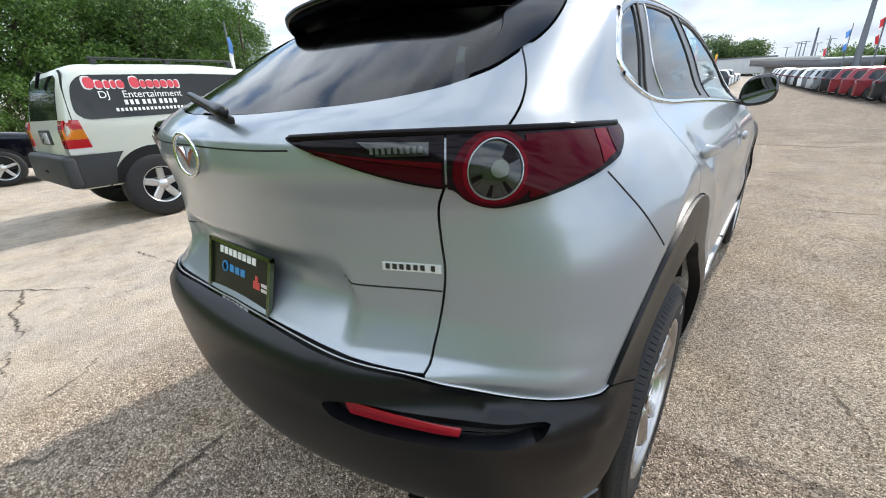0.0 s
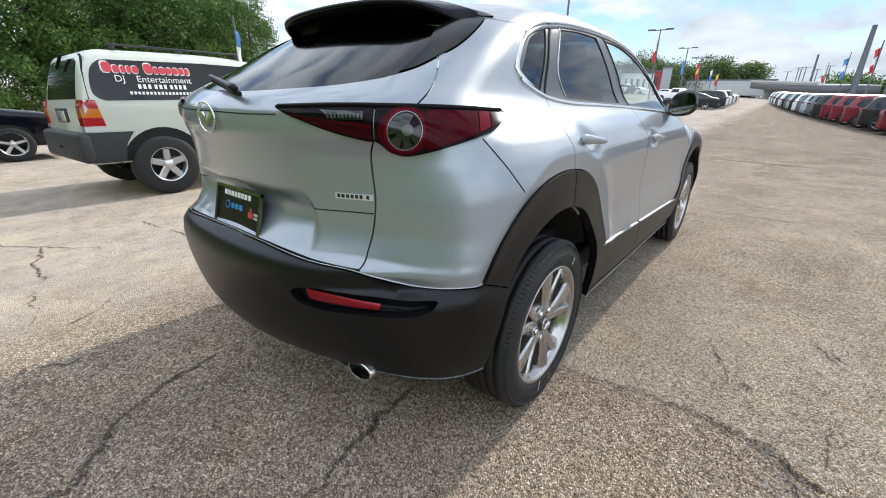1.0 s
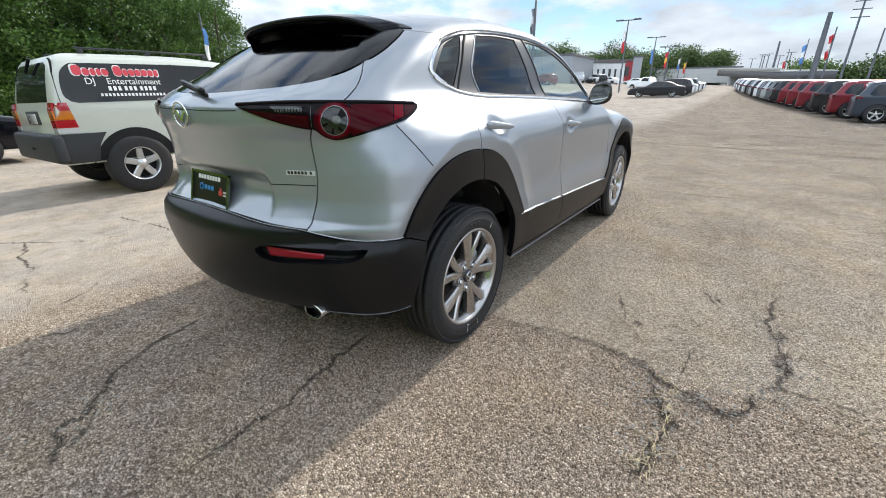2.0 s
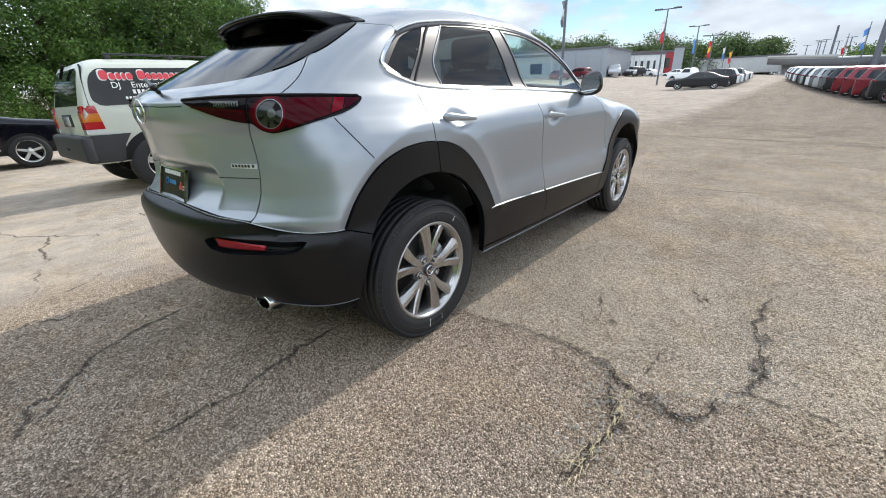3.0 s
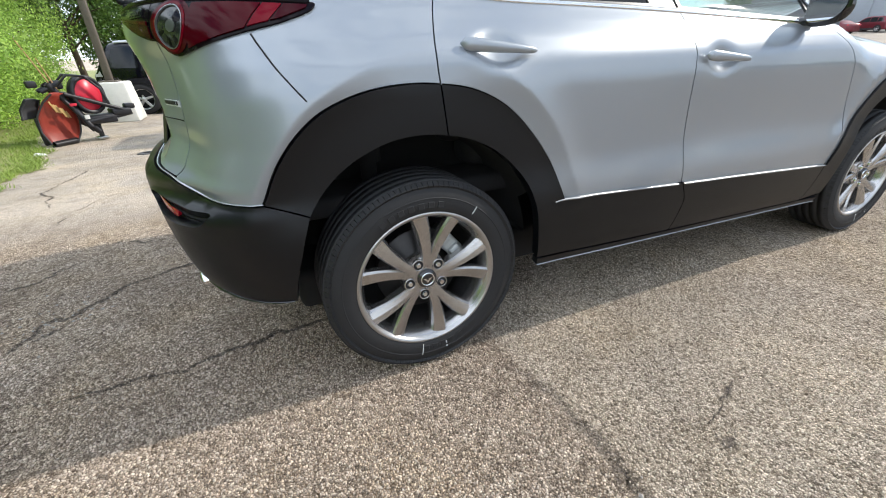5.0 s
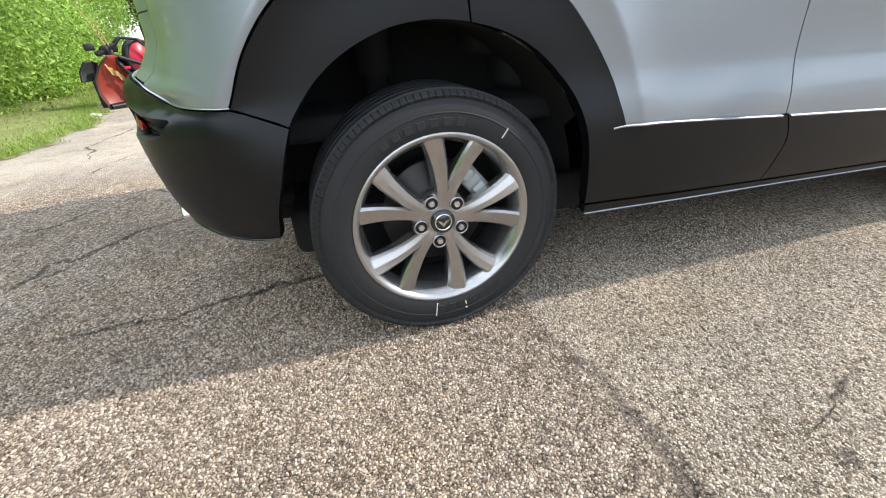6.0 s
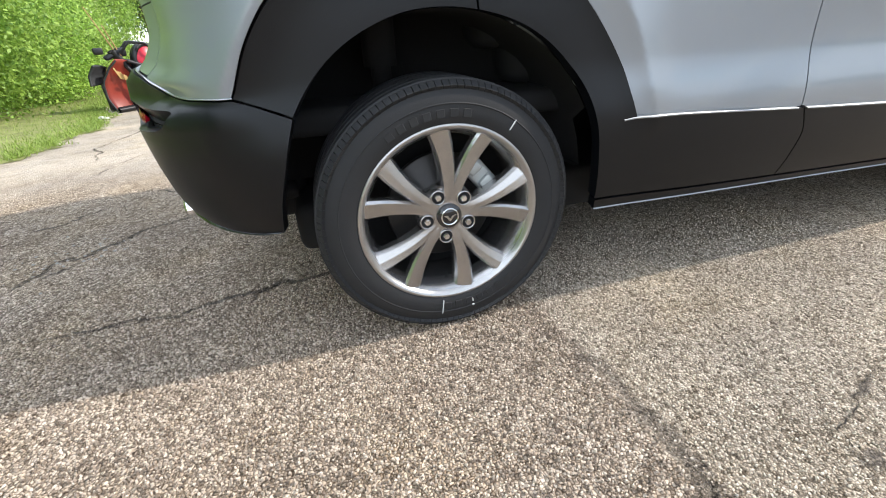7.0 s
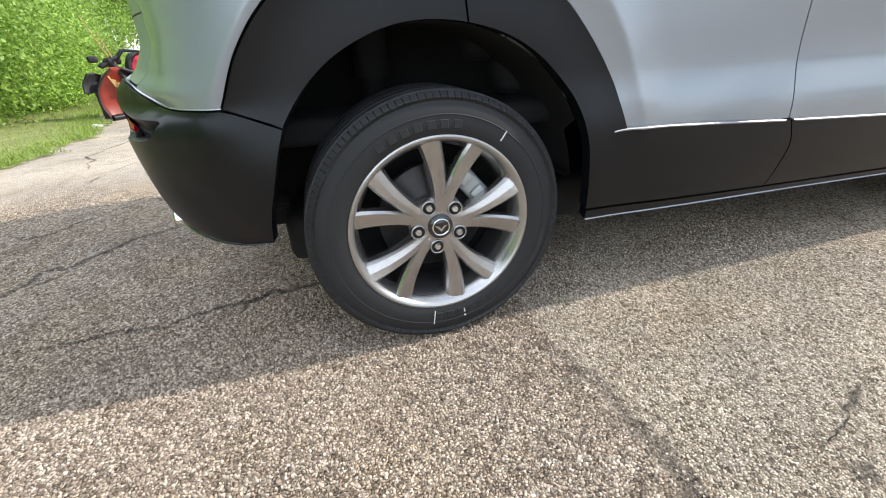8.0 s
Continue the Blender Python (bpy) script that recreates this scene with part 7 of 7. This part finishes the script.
def snow_plough():
    """One wing of a V-plough on its edge, the second wing folded behind it, and the lift gear beside them."""
    root = thing("snow_plough", "red and black V-shaped snow plough standing on the asphalt", "snow plough",
                 Matrix.Translation((-5.77, -3.16, float(ground_height(-5.77, -3.16)))) @ pose(0, 0, 0, 0, 0, 117.3))
    yellow = material("yellow_ink", (0.50, 0.33, 0.13), 0.5)

    def blade(name, left, right, top, low, bend, mat, label, ahead=0.0):
        v = []
        for i in range(15):
            a = i / 14
            lo = np.interp(a, *left)
            hi = np.interp(a, *right)
            for j in range(9):
                u = j / 8
                v.append((lo + (hi - lo) * u, ahead + bend * math.sin(math.pi * (.15 + .8 * a)) + .16 * u, low + (top - low) * a - .05 * (u - .3) ** 2 * a))
        f = [(i * 9 + j, i * 9 + j + 1, (i + 1) * 9 + j + 1, (i + 1) * 9 + j) for i in range(14) for j in range(8)]
        ob = mesh_object(name, v, f, mat, root, label)
        ob.modifiers.new("thickness", "SOLIDIFY").thickness = .024
        for k, rim in (("wing_lip", [v[i * 9 + 8] for i in range(15)]), ("wing_edge", [v[i * 9] for i in range(15)])):
            vv, ff = [], []
            tube(vv, ff, rim, [.013] * 15, 7)
            mesh_object(k, vv, ff, M_GREYPLASTIC, ob)
        return ob, v

    wing, wv = blade("wing", ([0, .3, .6, .85, 1], [-.02, -.08, -.06, .06, .18]), ([0, .2, .4, .6, .8, 1], [.29, .38, .42, .43, .42, .37]), .72, .0, .12, M_PLOWRED, "red curved plough wing")
    blade("wing", ([0, .5, 1], [-.21, -.19, -.10]), ([0, .5, 1], [-.02, .02, .06]), .66, .40, .04, M_GREYPLASTIC, "dark grey folded plough wing", ahead=.10)
    vv, ff = [], []
    tube(vv, ff, [(r, .03 + .55 * r, .04) for r in (-.01, .1, .2, .29)], [.045] * 4, 4)
    mesh_object("cutting_edge", vv, ff, M_PLOWBLACK, wing)
    part("wing_back", box_bm(-.09, -.03, .16, .24, .02, .40, .01), M_PLOWBLACK, wing)
    # a mark of plain yellow bars on the wing
    for b in range(6):
        bm = box_bm(-.011, .011, -.004, .004, -.085 + .02 * (b % 3), .085 - .02 * (b % 2), .001)
        bmesh.ops.transform(bm, matrix=Matrix.Translation((.15 + .033 * b, .085 + .030 * b, .54 - .028 * b)) @ pose(0, 0, 0, 8, -24, 22), verts=bm.verts)
        part("printed_bar", bm, yellow, wing)
    for r0, z0, r1, z1 in ((.26, .76, .06, 1.42), (.30, .74, .20, 1.18)):
        v2, f2 = [], []
        tube(v2, f2, [(r0, .2, z0), (r1, .2, z1)], [.011, .007], 6)
        mesh_object("marker_stick", v2, f2, M_WOOD, root)
    # lift gear beside the wings
    gear = new("lift_gear")
    gear.parent = root
    part("head_gear", box_bm(-.03, .09, .12, .24, .80, .89, .02), M_PLOWBLACK, gear)
    part("head_gear", box_bm(.24, .38, .20, .34, .76, .88, .03), M_PLOWBLACK, gear)
    for d in (.16, .40):
        for a, b, r in (((.20, d, .84), (.60, d + .05, .12), .048), ((.33, d - .05, .70), (.98, d, .42), .030), ((.50, d, .28), (1.10, d + .03, .36), .042), ((.10, d, .74), (.30, d, .84), .03)):
            v, f = [], []
            tube(v, f, [a, [(p + q) / 2 for p, q in zip(a, b)], b], [r, r, r * .9], 6)
            mesh_object("lift_arm", v, f, M_PLOWBLACK, gear)
        v, f = [], []
        tube(v, f, [(.30, d - .10, .62), (.38, d - .10, .48), (.385, d - .10, .475), (.50, d - .10, .22)], [.018, .018, .036, .036], 10)
        mesh_object("hydraulic_ram", v, f, M_PLOWBLACK, gear)
        v, f = [], []
        tube(v, f, [(.28, d - .06, .80), (.42, d - .12, .95), (.62, d - .10, .92), (.78, d - .06, .74), (.84, d, .48)], [.020] * 5, 8)
        mesh_object("hose", v, f, M_PLOWBLACK, gear)
        part("white_tag", box_bm(.40 + d * .3, .46 + d * .3, d - .16, d - .13, .40 - d * .4, .46 - d * .4, .004), M_CONCRETE, gear)
        part("red_tag", box_bm(.30 + d * .2, .38 + d * .2, d - .17, d - .15, .58 - d * .3, .62 - d * .3, .004), M_BRIGHTRED, gear)
    v, f = lathe([(-.05, .0), (-.05, .17), (-.02, .185), (.02, .185), (.05, .17), (.05, 0)], 28)
    place = pose(.62, .22, .66, 0, 0, -72)
    mesh_object("red_drum", [place @ Vector((p[0], p[1], p[2] * 1.25)) for p in v], f, M_BRIGHTRED, gear, "round bright red cover")
    v, f = lathe([(-.045, .18), (-.06, .195), (-.06, .225), (.06, .225), (.06, .195), (.045, .18)], 28)
    mesh_object("drum_rim", [place @ Vector((p[0], p[1], p[2] * 1.22)) for p in v], f, M_PLOWBLACK, gear)
    part("a_frame", box_bm(.42, .88, .14, .46, .24, .36, .02), M_PLOWBLACK, gear)
    part("coupler", box_bm(.84, 1.10, .14, .42, .33, .43, .02), M_PLOWBLACK, gear)
    part("coupler_hook", box_bm(1.04, 1.18, .20, .34, .41, .49, .02), M_PLOWBLACK, gear)
    part("stand_leg", box_bm(.60, .66, .26, .32, .03, .30, .01), M_PLOWBLACK, gear)
    part("stand_foot", box_bm(.56, .70, .22, .36, 0, .04, .01), M_SATIN, gear)


snow_plough()
cover = thing("drain_cover", "small rusty drain cover set in the asphalt", "drain cover", Matrix.Translation((-4.4, -1.8, float(ground_height(-4.4, -1.8)))))
v, f = lathe([(0, 0), (.004, .0), (.008, .10), (.004, .115), (0, .115)], 24)
mesh_object("disc", [(p[1], p[2], p[0]) for p in v], f, M_STEEL, cover)
litter = thing("plastic_bag", "crumpled white plastic bag lying on the verge", "litter", Matrix.Translation((-4.85, -3.04, float(ground_height(-4.85, -3.04)) + .03)))
bm = bmesh.new()
bmesh.ops.create_icosphere(bm, subdivisions=3, radius=.07)
for v in bm.verts:
    v.co *= .75 + .5 * noise.noise(v.co * 22)
    v.co.z = abs(v.co.z) * .55
part("bag", bm, M_WHITE, litter, smooth=False)

# ---- the far lot ----
CROSSOVER = Shape(4.5, 1.84, 1.66, [(0, .98), (.05, 1.04), (.28, 1.42), (.42, 1.58), (.8, 1.64), (1.8, 1.66), (2.4, 1.58), (3.10, 1.12), (3.4, 1.05), (4.2, .92), (4.5, .62)], 1.02, low=.26, tumble=.18, plan=.10)
SEDAN = Shape(4.8, 1.84, 1.44, [(0, .86), (.05, .98), (.55, 1.06), (1.2, 1.34), (1.7, 1.43), (2.2, 1.44), (2.6, 1.38), (3.35, .98), (3.6, .93), (4.6, .78), (4.8, .55)], .94, low=.22, tumble=.20, plan=.10)
PICKUP = Shape(5.6, 1.98, 1.88, [(0, 1.08), (.03, 1.14), (1.7, 1.14), (1.78, 1.70), (1.95, 1.84), (3.0, 1.86), (3.6, 1.30), (3.8, 1.24), (5.4, 1.12), (5.6, .80)], 1.16, low=.40, tumble=.16, plan=.05)
glass_x = [poly((.45, 1.06), (.36, 1.12), (.52, 1.46), (.92, 1.50), (.96, 1.06)), poly((1.0, 1.06), (1.0, 1.51), (1.70, 1.53), (1.74, 1.06)), poly((1.80, 1.06), (1.80, 1.53), (2.22, 1.48), (2.55, 1.30), (2.78, 1.08))]
glass_s = [poly((.95, 1.0), (1.25, 1.26), (1.75, 1.34), (1.78, 1.0)), poly((1.84, 1.0), (1.84, 1.34), (2.30, 1.32), (2.75, 1.12), (2.95, 1.0))]
glass_p = [poly((1.95, 1.20), (1.98, 1.66), (2.9, 1.70), (3.05, 1.55), (3.25, 1.22))]
lamps_x = [(poly((.55, .94), (.88, .92), (.88, 1.04), (.60, 1.02)), M_TAILDARK, "back"), (poly((.0, .94), (.22, .96), (.16, 1.04), (.0, 1.04)), M_TAILDARK, "side"),
           (poly((.50, .76), (.84, .80), (.84, .88), (.55, .84)), M_CLEAR, "nose"), (poly((.0, .62), (.44, .62), (.40, .80), (.0, .80)), M_GREYPLASTIC, "nose")]
PAINTS = [paint("slate_paint", (0.035, 0.045, 0.065)), paint("red_paint", (0.17, 0.008, 0.018)), paint("black_paint", (0.012, 0.013, 0.016)), paint("white_paint", (0.72, 0.73, 0.73), 0.0),
          paint("silver_grey_paint", (0.38, 0.40, 0.41)), paint("grey_paint", (0.13, 0.14, 0.15)), paint("maroon_paint", (0.13, 0.012, 0.02))]
NAMES = ["slate blue", "deep red", "black", "white", "silver", "dark grey", "maroon"]


def lay(x, y, heading):
    return Matrix.Translation((x, y, float(ground_height(x, y)))) @ pose(0, 0, 0, 0, 0, heading)


models = {}


def park(kind, colour, x, y, heading, group, where):
    """A parked car, copied where one of that kind and colour already stands. x, y: the middle of its back."""
    key = (kind, colour)
    if key in models:
        return copy_thing(models[key], lay(x, y, heading))
    shape, gl, wh, r = {"crossover": (CROSSOVER, glass_x, (.72, 3.42), .36), "sedan": (SEDAN, glass_s, (1.0, 3.82), .335), "pickup": (PICKUP, glass_p, (1.25, 4.6), .40)}[kind]
    rear = None if kind != "crossover" else poly((-.60, 1.08), (.60, 1.08), (.50, 1.50), (-.50, 1.50))
    models[key] = vehicle("pickup_truck" if kind == "pickup" else kind if kind != "crossover" else "suv", "%s %s parked %s" % (NAMES[colour], {"crossover": "SUV", "sedan": "sedan", "pickup": "pickup truck"}[kind], where), "car", lay(x, y, heading), shape, PAINTS[colour], gl, wh, r, M_BRIGHTRIM, group,
                          rear_glass=rear, lamps=lamps_x if kind == "crossover" else [(poly((.60, .80), (.86, .80), (.86, .92), (.60, .94)), M_LENSRED, "back")], low_mat=M_GREYPLASTIC if kind == "crossover" else None, low_z=.52)
    if kind == "crossover":
        def ahead(q):
            e = (shape.top(q[:, 1] + .01) - shape.top(q[:, 1] - .01)) / .02
            m = np.stack([0 * e, -e, np.ones(len(q))], 1)
            return np.stack([q[:, 0], q[:, 1], shape.top(q[:, 1])], 1), m / np.linalg.norm(m, axis=1, keepdims=True)
        panel("windscreen", poly((-.68, 3.04), (.68, 3.04), (.57, 2.50), (-.57, 2.50)), M_CARGLASS, models[key], ahead, off=.006, thick=.006, step=.12, gap=0)
    return models[key]


ROW = [0, 1, 2, 1, 1, 1, 2, 5, 4, 5, 3, 2, 4, 5, 2, 4, 3, 5, 0, 3, 4, 2, 3, 5, 4, 3]
row_line = smooth_curve([23.6, 30, 36, 43, 57, 88], [5.15, 3.90, 2.95, 2.0, .60, -1.9])
for i, c in enumerate(ROW):
    y = 23.7 + 2.45 * i
    park("crossover", c, float(row_line(y)), y, -91, "row of parked cars", "in a long row at the lot's edge")
for i, c in enumerate([2, 2, 3, 4, 3, 5, 3, 4, 2, 3, 4]):
    if i == 0:
        park("sedan", 2, -3.75, 44.3, 98, "cars ahead", "side-on across the lot")
    else:
        y = 45.2 + 2.9 * i
        park("crossover" if i in (1, 2, 5) else "sedan", c, -3.5 - .045 * (y - 46), y, 96, "cars ahead", "beyond the lot's cross lane")
for x, y, h, k, c in ((-25.6, 78.5, 200, "pickup", 4), (-24.6, 86.5, 190, "crossover", 4), (-23.0, 86.0, 160, "crossover", 2), (-20.8, 88.6, 80, "sedan", 3), (-16.6, 92.6, 80, "sedan", 3), (-25.2, 66.6, 75, "crossover", 6), (-26.8, 62.5, 70, "sedan", 6), (-10.4, 73.5, 70, "pickup", 3)):
    park(k, c, x, y, h, "cars by the buildings", "by the far buildings")

M_CLADGREY = material("grey_metal_cladding", (0.27, 0.29, 0.31), 0.6, 0.2, stains=0.05, grain=0.03)
M_WALLWHITE = material("pale_wall", (0.58, 0.59, 0.58), 0.8, stains=0.06)
M_WALLRED = material("red_wall", (0.28, 0.035, 0.04), 0.7, stains=0.05)
M_WALLGREY = material("grey_concrete_wall", (0.40, 0.41, 0.40), 0.85, stains=0.08, grain=0.05)
M_ROOF = material("roof_edge", (0.10, 0.10, 0.105), 0.7)


def building(name, label, x, y, heading, w, d, h, wall, bays=0, windows=0, ribs=0, roof_h=.35):
    gz = float(ground_height(x, y)) - .6
    root = thing(name, label, "building", Matrix.Translation((x, y, gz)) @ pose(0, 0, 0, 0, 0, heading))
    h = h - gz
    part("wall", box_bm(0, w, 0, d, 0, h), wall, root, smooth=False)
    part("roof", box_bm(-.15, w + .15, -.15, d + .15, h, h + roof_h), M_ROOF, root, smooth=False)
    for i in range(ribs):
        part("wall_rib", box_bm(w * (i + .5) / ribs - .12, w * (i + .5) / ribs + .12, -.12, 0, 0, h * .96), wall, root, smooth=False)
    for i in range(windows):
        x0 = w * (i + .3) / windows
        win = part("window", box_bm(x0, x0 + w * .4 / windows, -.06, .05, h * .35, h * .75), M_CARGLASS, root, smooth=False)
    for i in range(bays):
        x0 = w * (i + .25) / bays
        part("door", box_bm(x0, x0 + w * .5 / bays, -.05, .05, 0, h * .7), M_WALLWHITE, root, smooth=False)
    return root


building("warehouse", "low grey metal-clad warehouse across the lot", -45.4, 72.9, 4, 20, 15.4, 6.4, M_CLADGREY, ribs=9)
building("annexe", "grey low annexe with small windows beside the warehouse", -46.5, 55.6, 23.5, 18, 7, 5.0, M_CLADGREY, windows=4)
building("showroom", "pale wall showroom with upright fins", -27.2, 89.3, 41, 7.6, 10, 5.8, M_WALLWHITE, ribs=7, windows=6)
building("red_shop", "dark red shop building with a grey tower", -31.5, 108.6, 37, 9.4, 10, 7.2, M_WALLRED, windows=2)
building("sign_tower", "grey upright sign tower with a red side", -23.2, 108.3, 12, 1.9, 2.0, 7.6, M_CLADGREY)
building("long_wall", "long pale grey wall of a far warehouse", -26.2, 135.6, 7, 23.5, 10, 5.9, M_WALLGREY, ribs=12)


def overpass():
    root = thing("overpass", "concrete road bridge with the shade of its underside painted dark", "bridge", Matrix.Translation((-4.1, 133.3, 0)) @ pose(0, 0, 0, 0, 2.2, -73.7))
    part("deck", box_bm(0, 42, -4, 4, 5.1, 5.3, .05), M_WALLGREY, root)
    # dark box flush with the deck paints in the shade beneath it
    part("girder", box_bm(0, 42, -3.95, 3.95, 3.9, 5.1), M_ROOF, root)
    part("parapet", box_bm(0, 42, -4.1, -3.9, 5.3, 5.75), M_WALLGREY, root)
    for x in (8, 22, 36):
        part("pier", box_bm(x, x + 1.4, -3, 3, 0, 4.2, .1), M_WALLGREY, root)


overpass()
M_POLE = material("grey_pole", (0.085, 0.09, 0.10), 0.5, 0.4)


def pole(name, label, x, y, top, r, arms=0, flag=None):
    gz = float(ground_height(x, y))
    root = thing(name, label, "pole" if name != "lamp_post" else "lamp post", Matrix.Translation((x, y, gz)))
    v, f = lathe([(0, r), (top - gz, r * .6), (top - gz, 0)], 10)
    mesh_object("pole", [(-p[2], p[1], p[0]) for p in v], f, M_POLE, root)
    for i in range(arms):
        for k in (1, -1):
            part("arm", box_bm(min(0, k * .9), max(0, k * .9), -.05, .05, top - gz - .12 - i * .9, top - gz - .02 - i * .9), M_POLE, root, smooth=False)
            if name == "lamp_post":
                part("lamp_head", box_bm(k * 1.0 - .42, k * 1.0 + .42, -.16, .16, top - gz - .10, top - gz + .06, .04), M_POLE, root)
    if flag:
        z1, z0, wide, cols = flag
        wide *= .62
        n = len(cols)
        for j, c in enumerate(cols):
            v = []
            for i in range(9):
                for q in range(4):
                    u, w = i / 8, (j + q / 3) / n
                    v.append((math.copysign(.06, wide) + wide * u * (1 - .35 * w) + .05 * math.sin(w * 7), .10 * math.sin(u * 7 + w * 4), z1 - gz - (z1 - z0) * w - .75 * abs(wide) * u))
            f = [(4 * i + q, 4 * i + q + 1, 4 * i + q + 5, 4 * i + q + 4) for i in range(8) for q in range(3)]
            mesh_object("flag", v, f, c, root)
    return root


F_RED, F_WHITE, F_GREEN, F_BLUE, F_YELLOW = (material("flag_cloth", c, 0.8) for c in ((0.55, 0.04, 0.05), (0.75, 0.75, 0.74), (0.05, 0.28, 0.10), (0.10, 0.25, 0.55), (0.75, 0.45, 0.05)))
F_GREY = material("grey_flag_cloth", (0.22, 0.23, 0.25), 0.8)
LAMP = "dark double-headed lamp post with a %s flag"
pole("lamp_post", LAMP % "red and white", -12.68, 56.69, 8.8, .10, 1, (7.7, 5.4, -.62, (F_WHITE, F_RED)))
pole("lamp_post", LAMP % "blue", -14.1, 81.97, 9.1, .12, 1, (7.2, 5.2, -.7, (F_BLUE, F_BLUE)))
pole("lamp_post", LAMP % "yellow and red", -11.03, 77.43, 7.2, .12, 1, (6.5, 4.3, -.75, (F_RED, F_YELLOW, F_RED)))
pole("flagpole", "thin grey flagpole with a white and blue flag", -9.91, 82.66, 6.0, .06, 0, (5.7, 4.1, -.5, (F_WHITE, F_BLUE)))
pole("flagpole", "thin grey flagpole with an orange and red flag", -9.59, 87.75, 5.5, .06, 0, (5.3, 3.6, -.6, (F_YELLOW, F_RED)))
pole("utility_pole", "tall grey utility pole", 3.2, 116.5, 10.0, .28)
pole("flagpole", "grey flagpole with a red and white flag", 4.5, 93.4, 7.0, .08, 0, (6.3, 4.2, -.6, (F_WHITE, F_RED)))
pole("flagpole", "grey flagpole with a pale blue flag", 6.1, 82.4, 7.6, .08, 0, (6.9, 4.4, -.75, (F_BLUE, F_WHITE, F_BLUE)))
pole("utility_pole", "thick tall grey utility pole", 8.2, 91.2, 11.8, .50)
pole("lamp_post", LAMP % "red and white", 6.6, 56.3, 6.5, .09, 0, (5.9, 3.8, -.5, (F_RED, F_WHITE, F_RED)))
pole("utility_pole", "tall utility pole with cross arms", 10.1, 76.0, 11.1, .16, 3)
pole("utility_pole", "tall dark pole by the parked cars", 9.9, 55.9, 6.1, .10)
pole("lamp_post", "tall dark lamp post with a grey flag", -10.8, 26.0, 8.5, .10, 1, (6.0, 4.6, -.4, (F_GREY, F_WHITE, F_GREY)))
for x, y, t in ((2.0, 140, 9), (4.5, 150, 9), (0.5, 160, 10), (6.0, 128, 8.5), (-1.5, 150, 8.5), (1.2, 128, 8.0)):
    pole("utility_pole", "thin far utility pole", x, y, t, .15, 1)
pole("flagpole", "thin pole with a pale blue pennant before the trees", -25.6, 12.1, 5.4, .06, 0, (4.6, 3.0, .35, (F_BLUE, F_WHITE)))
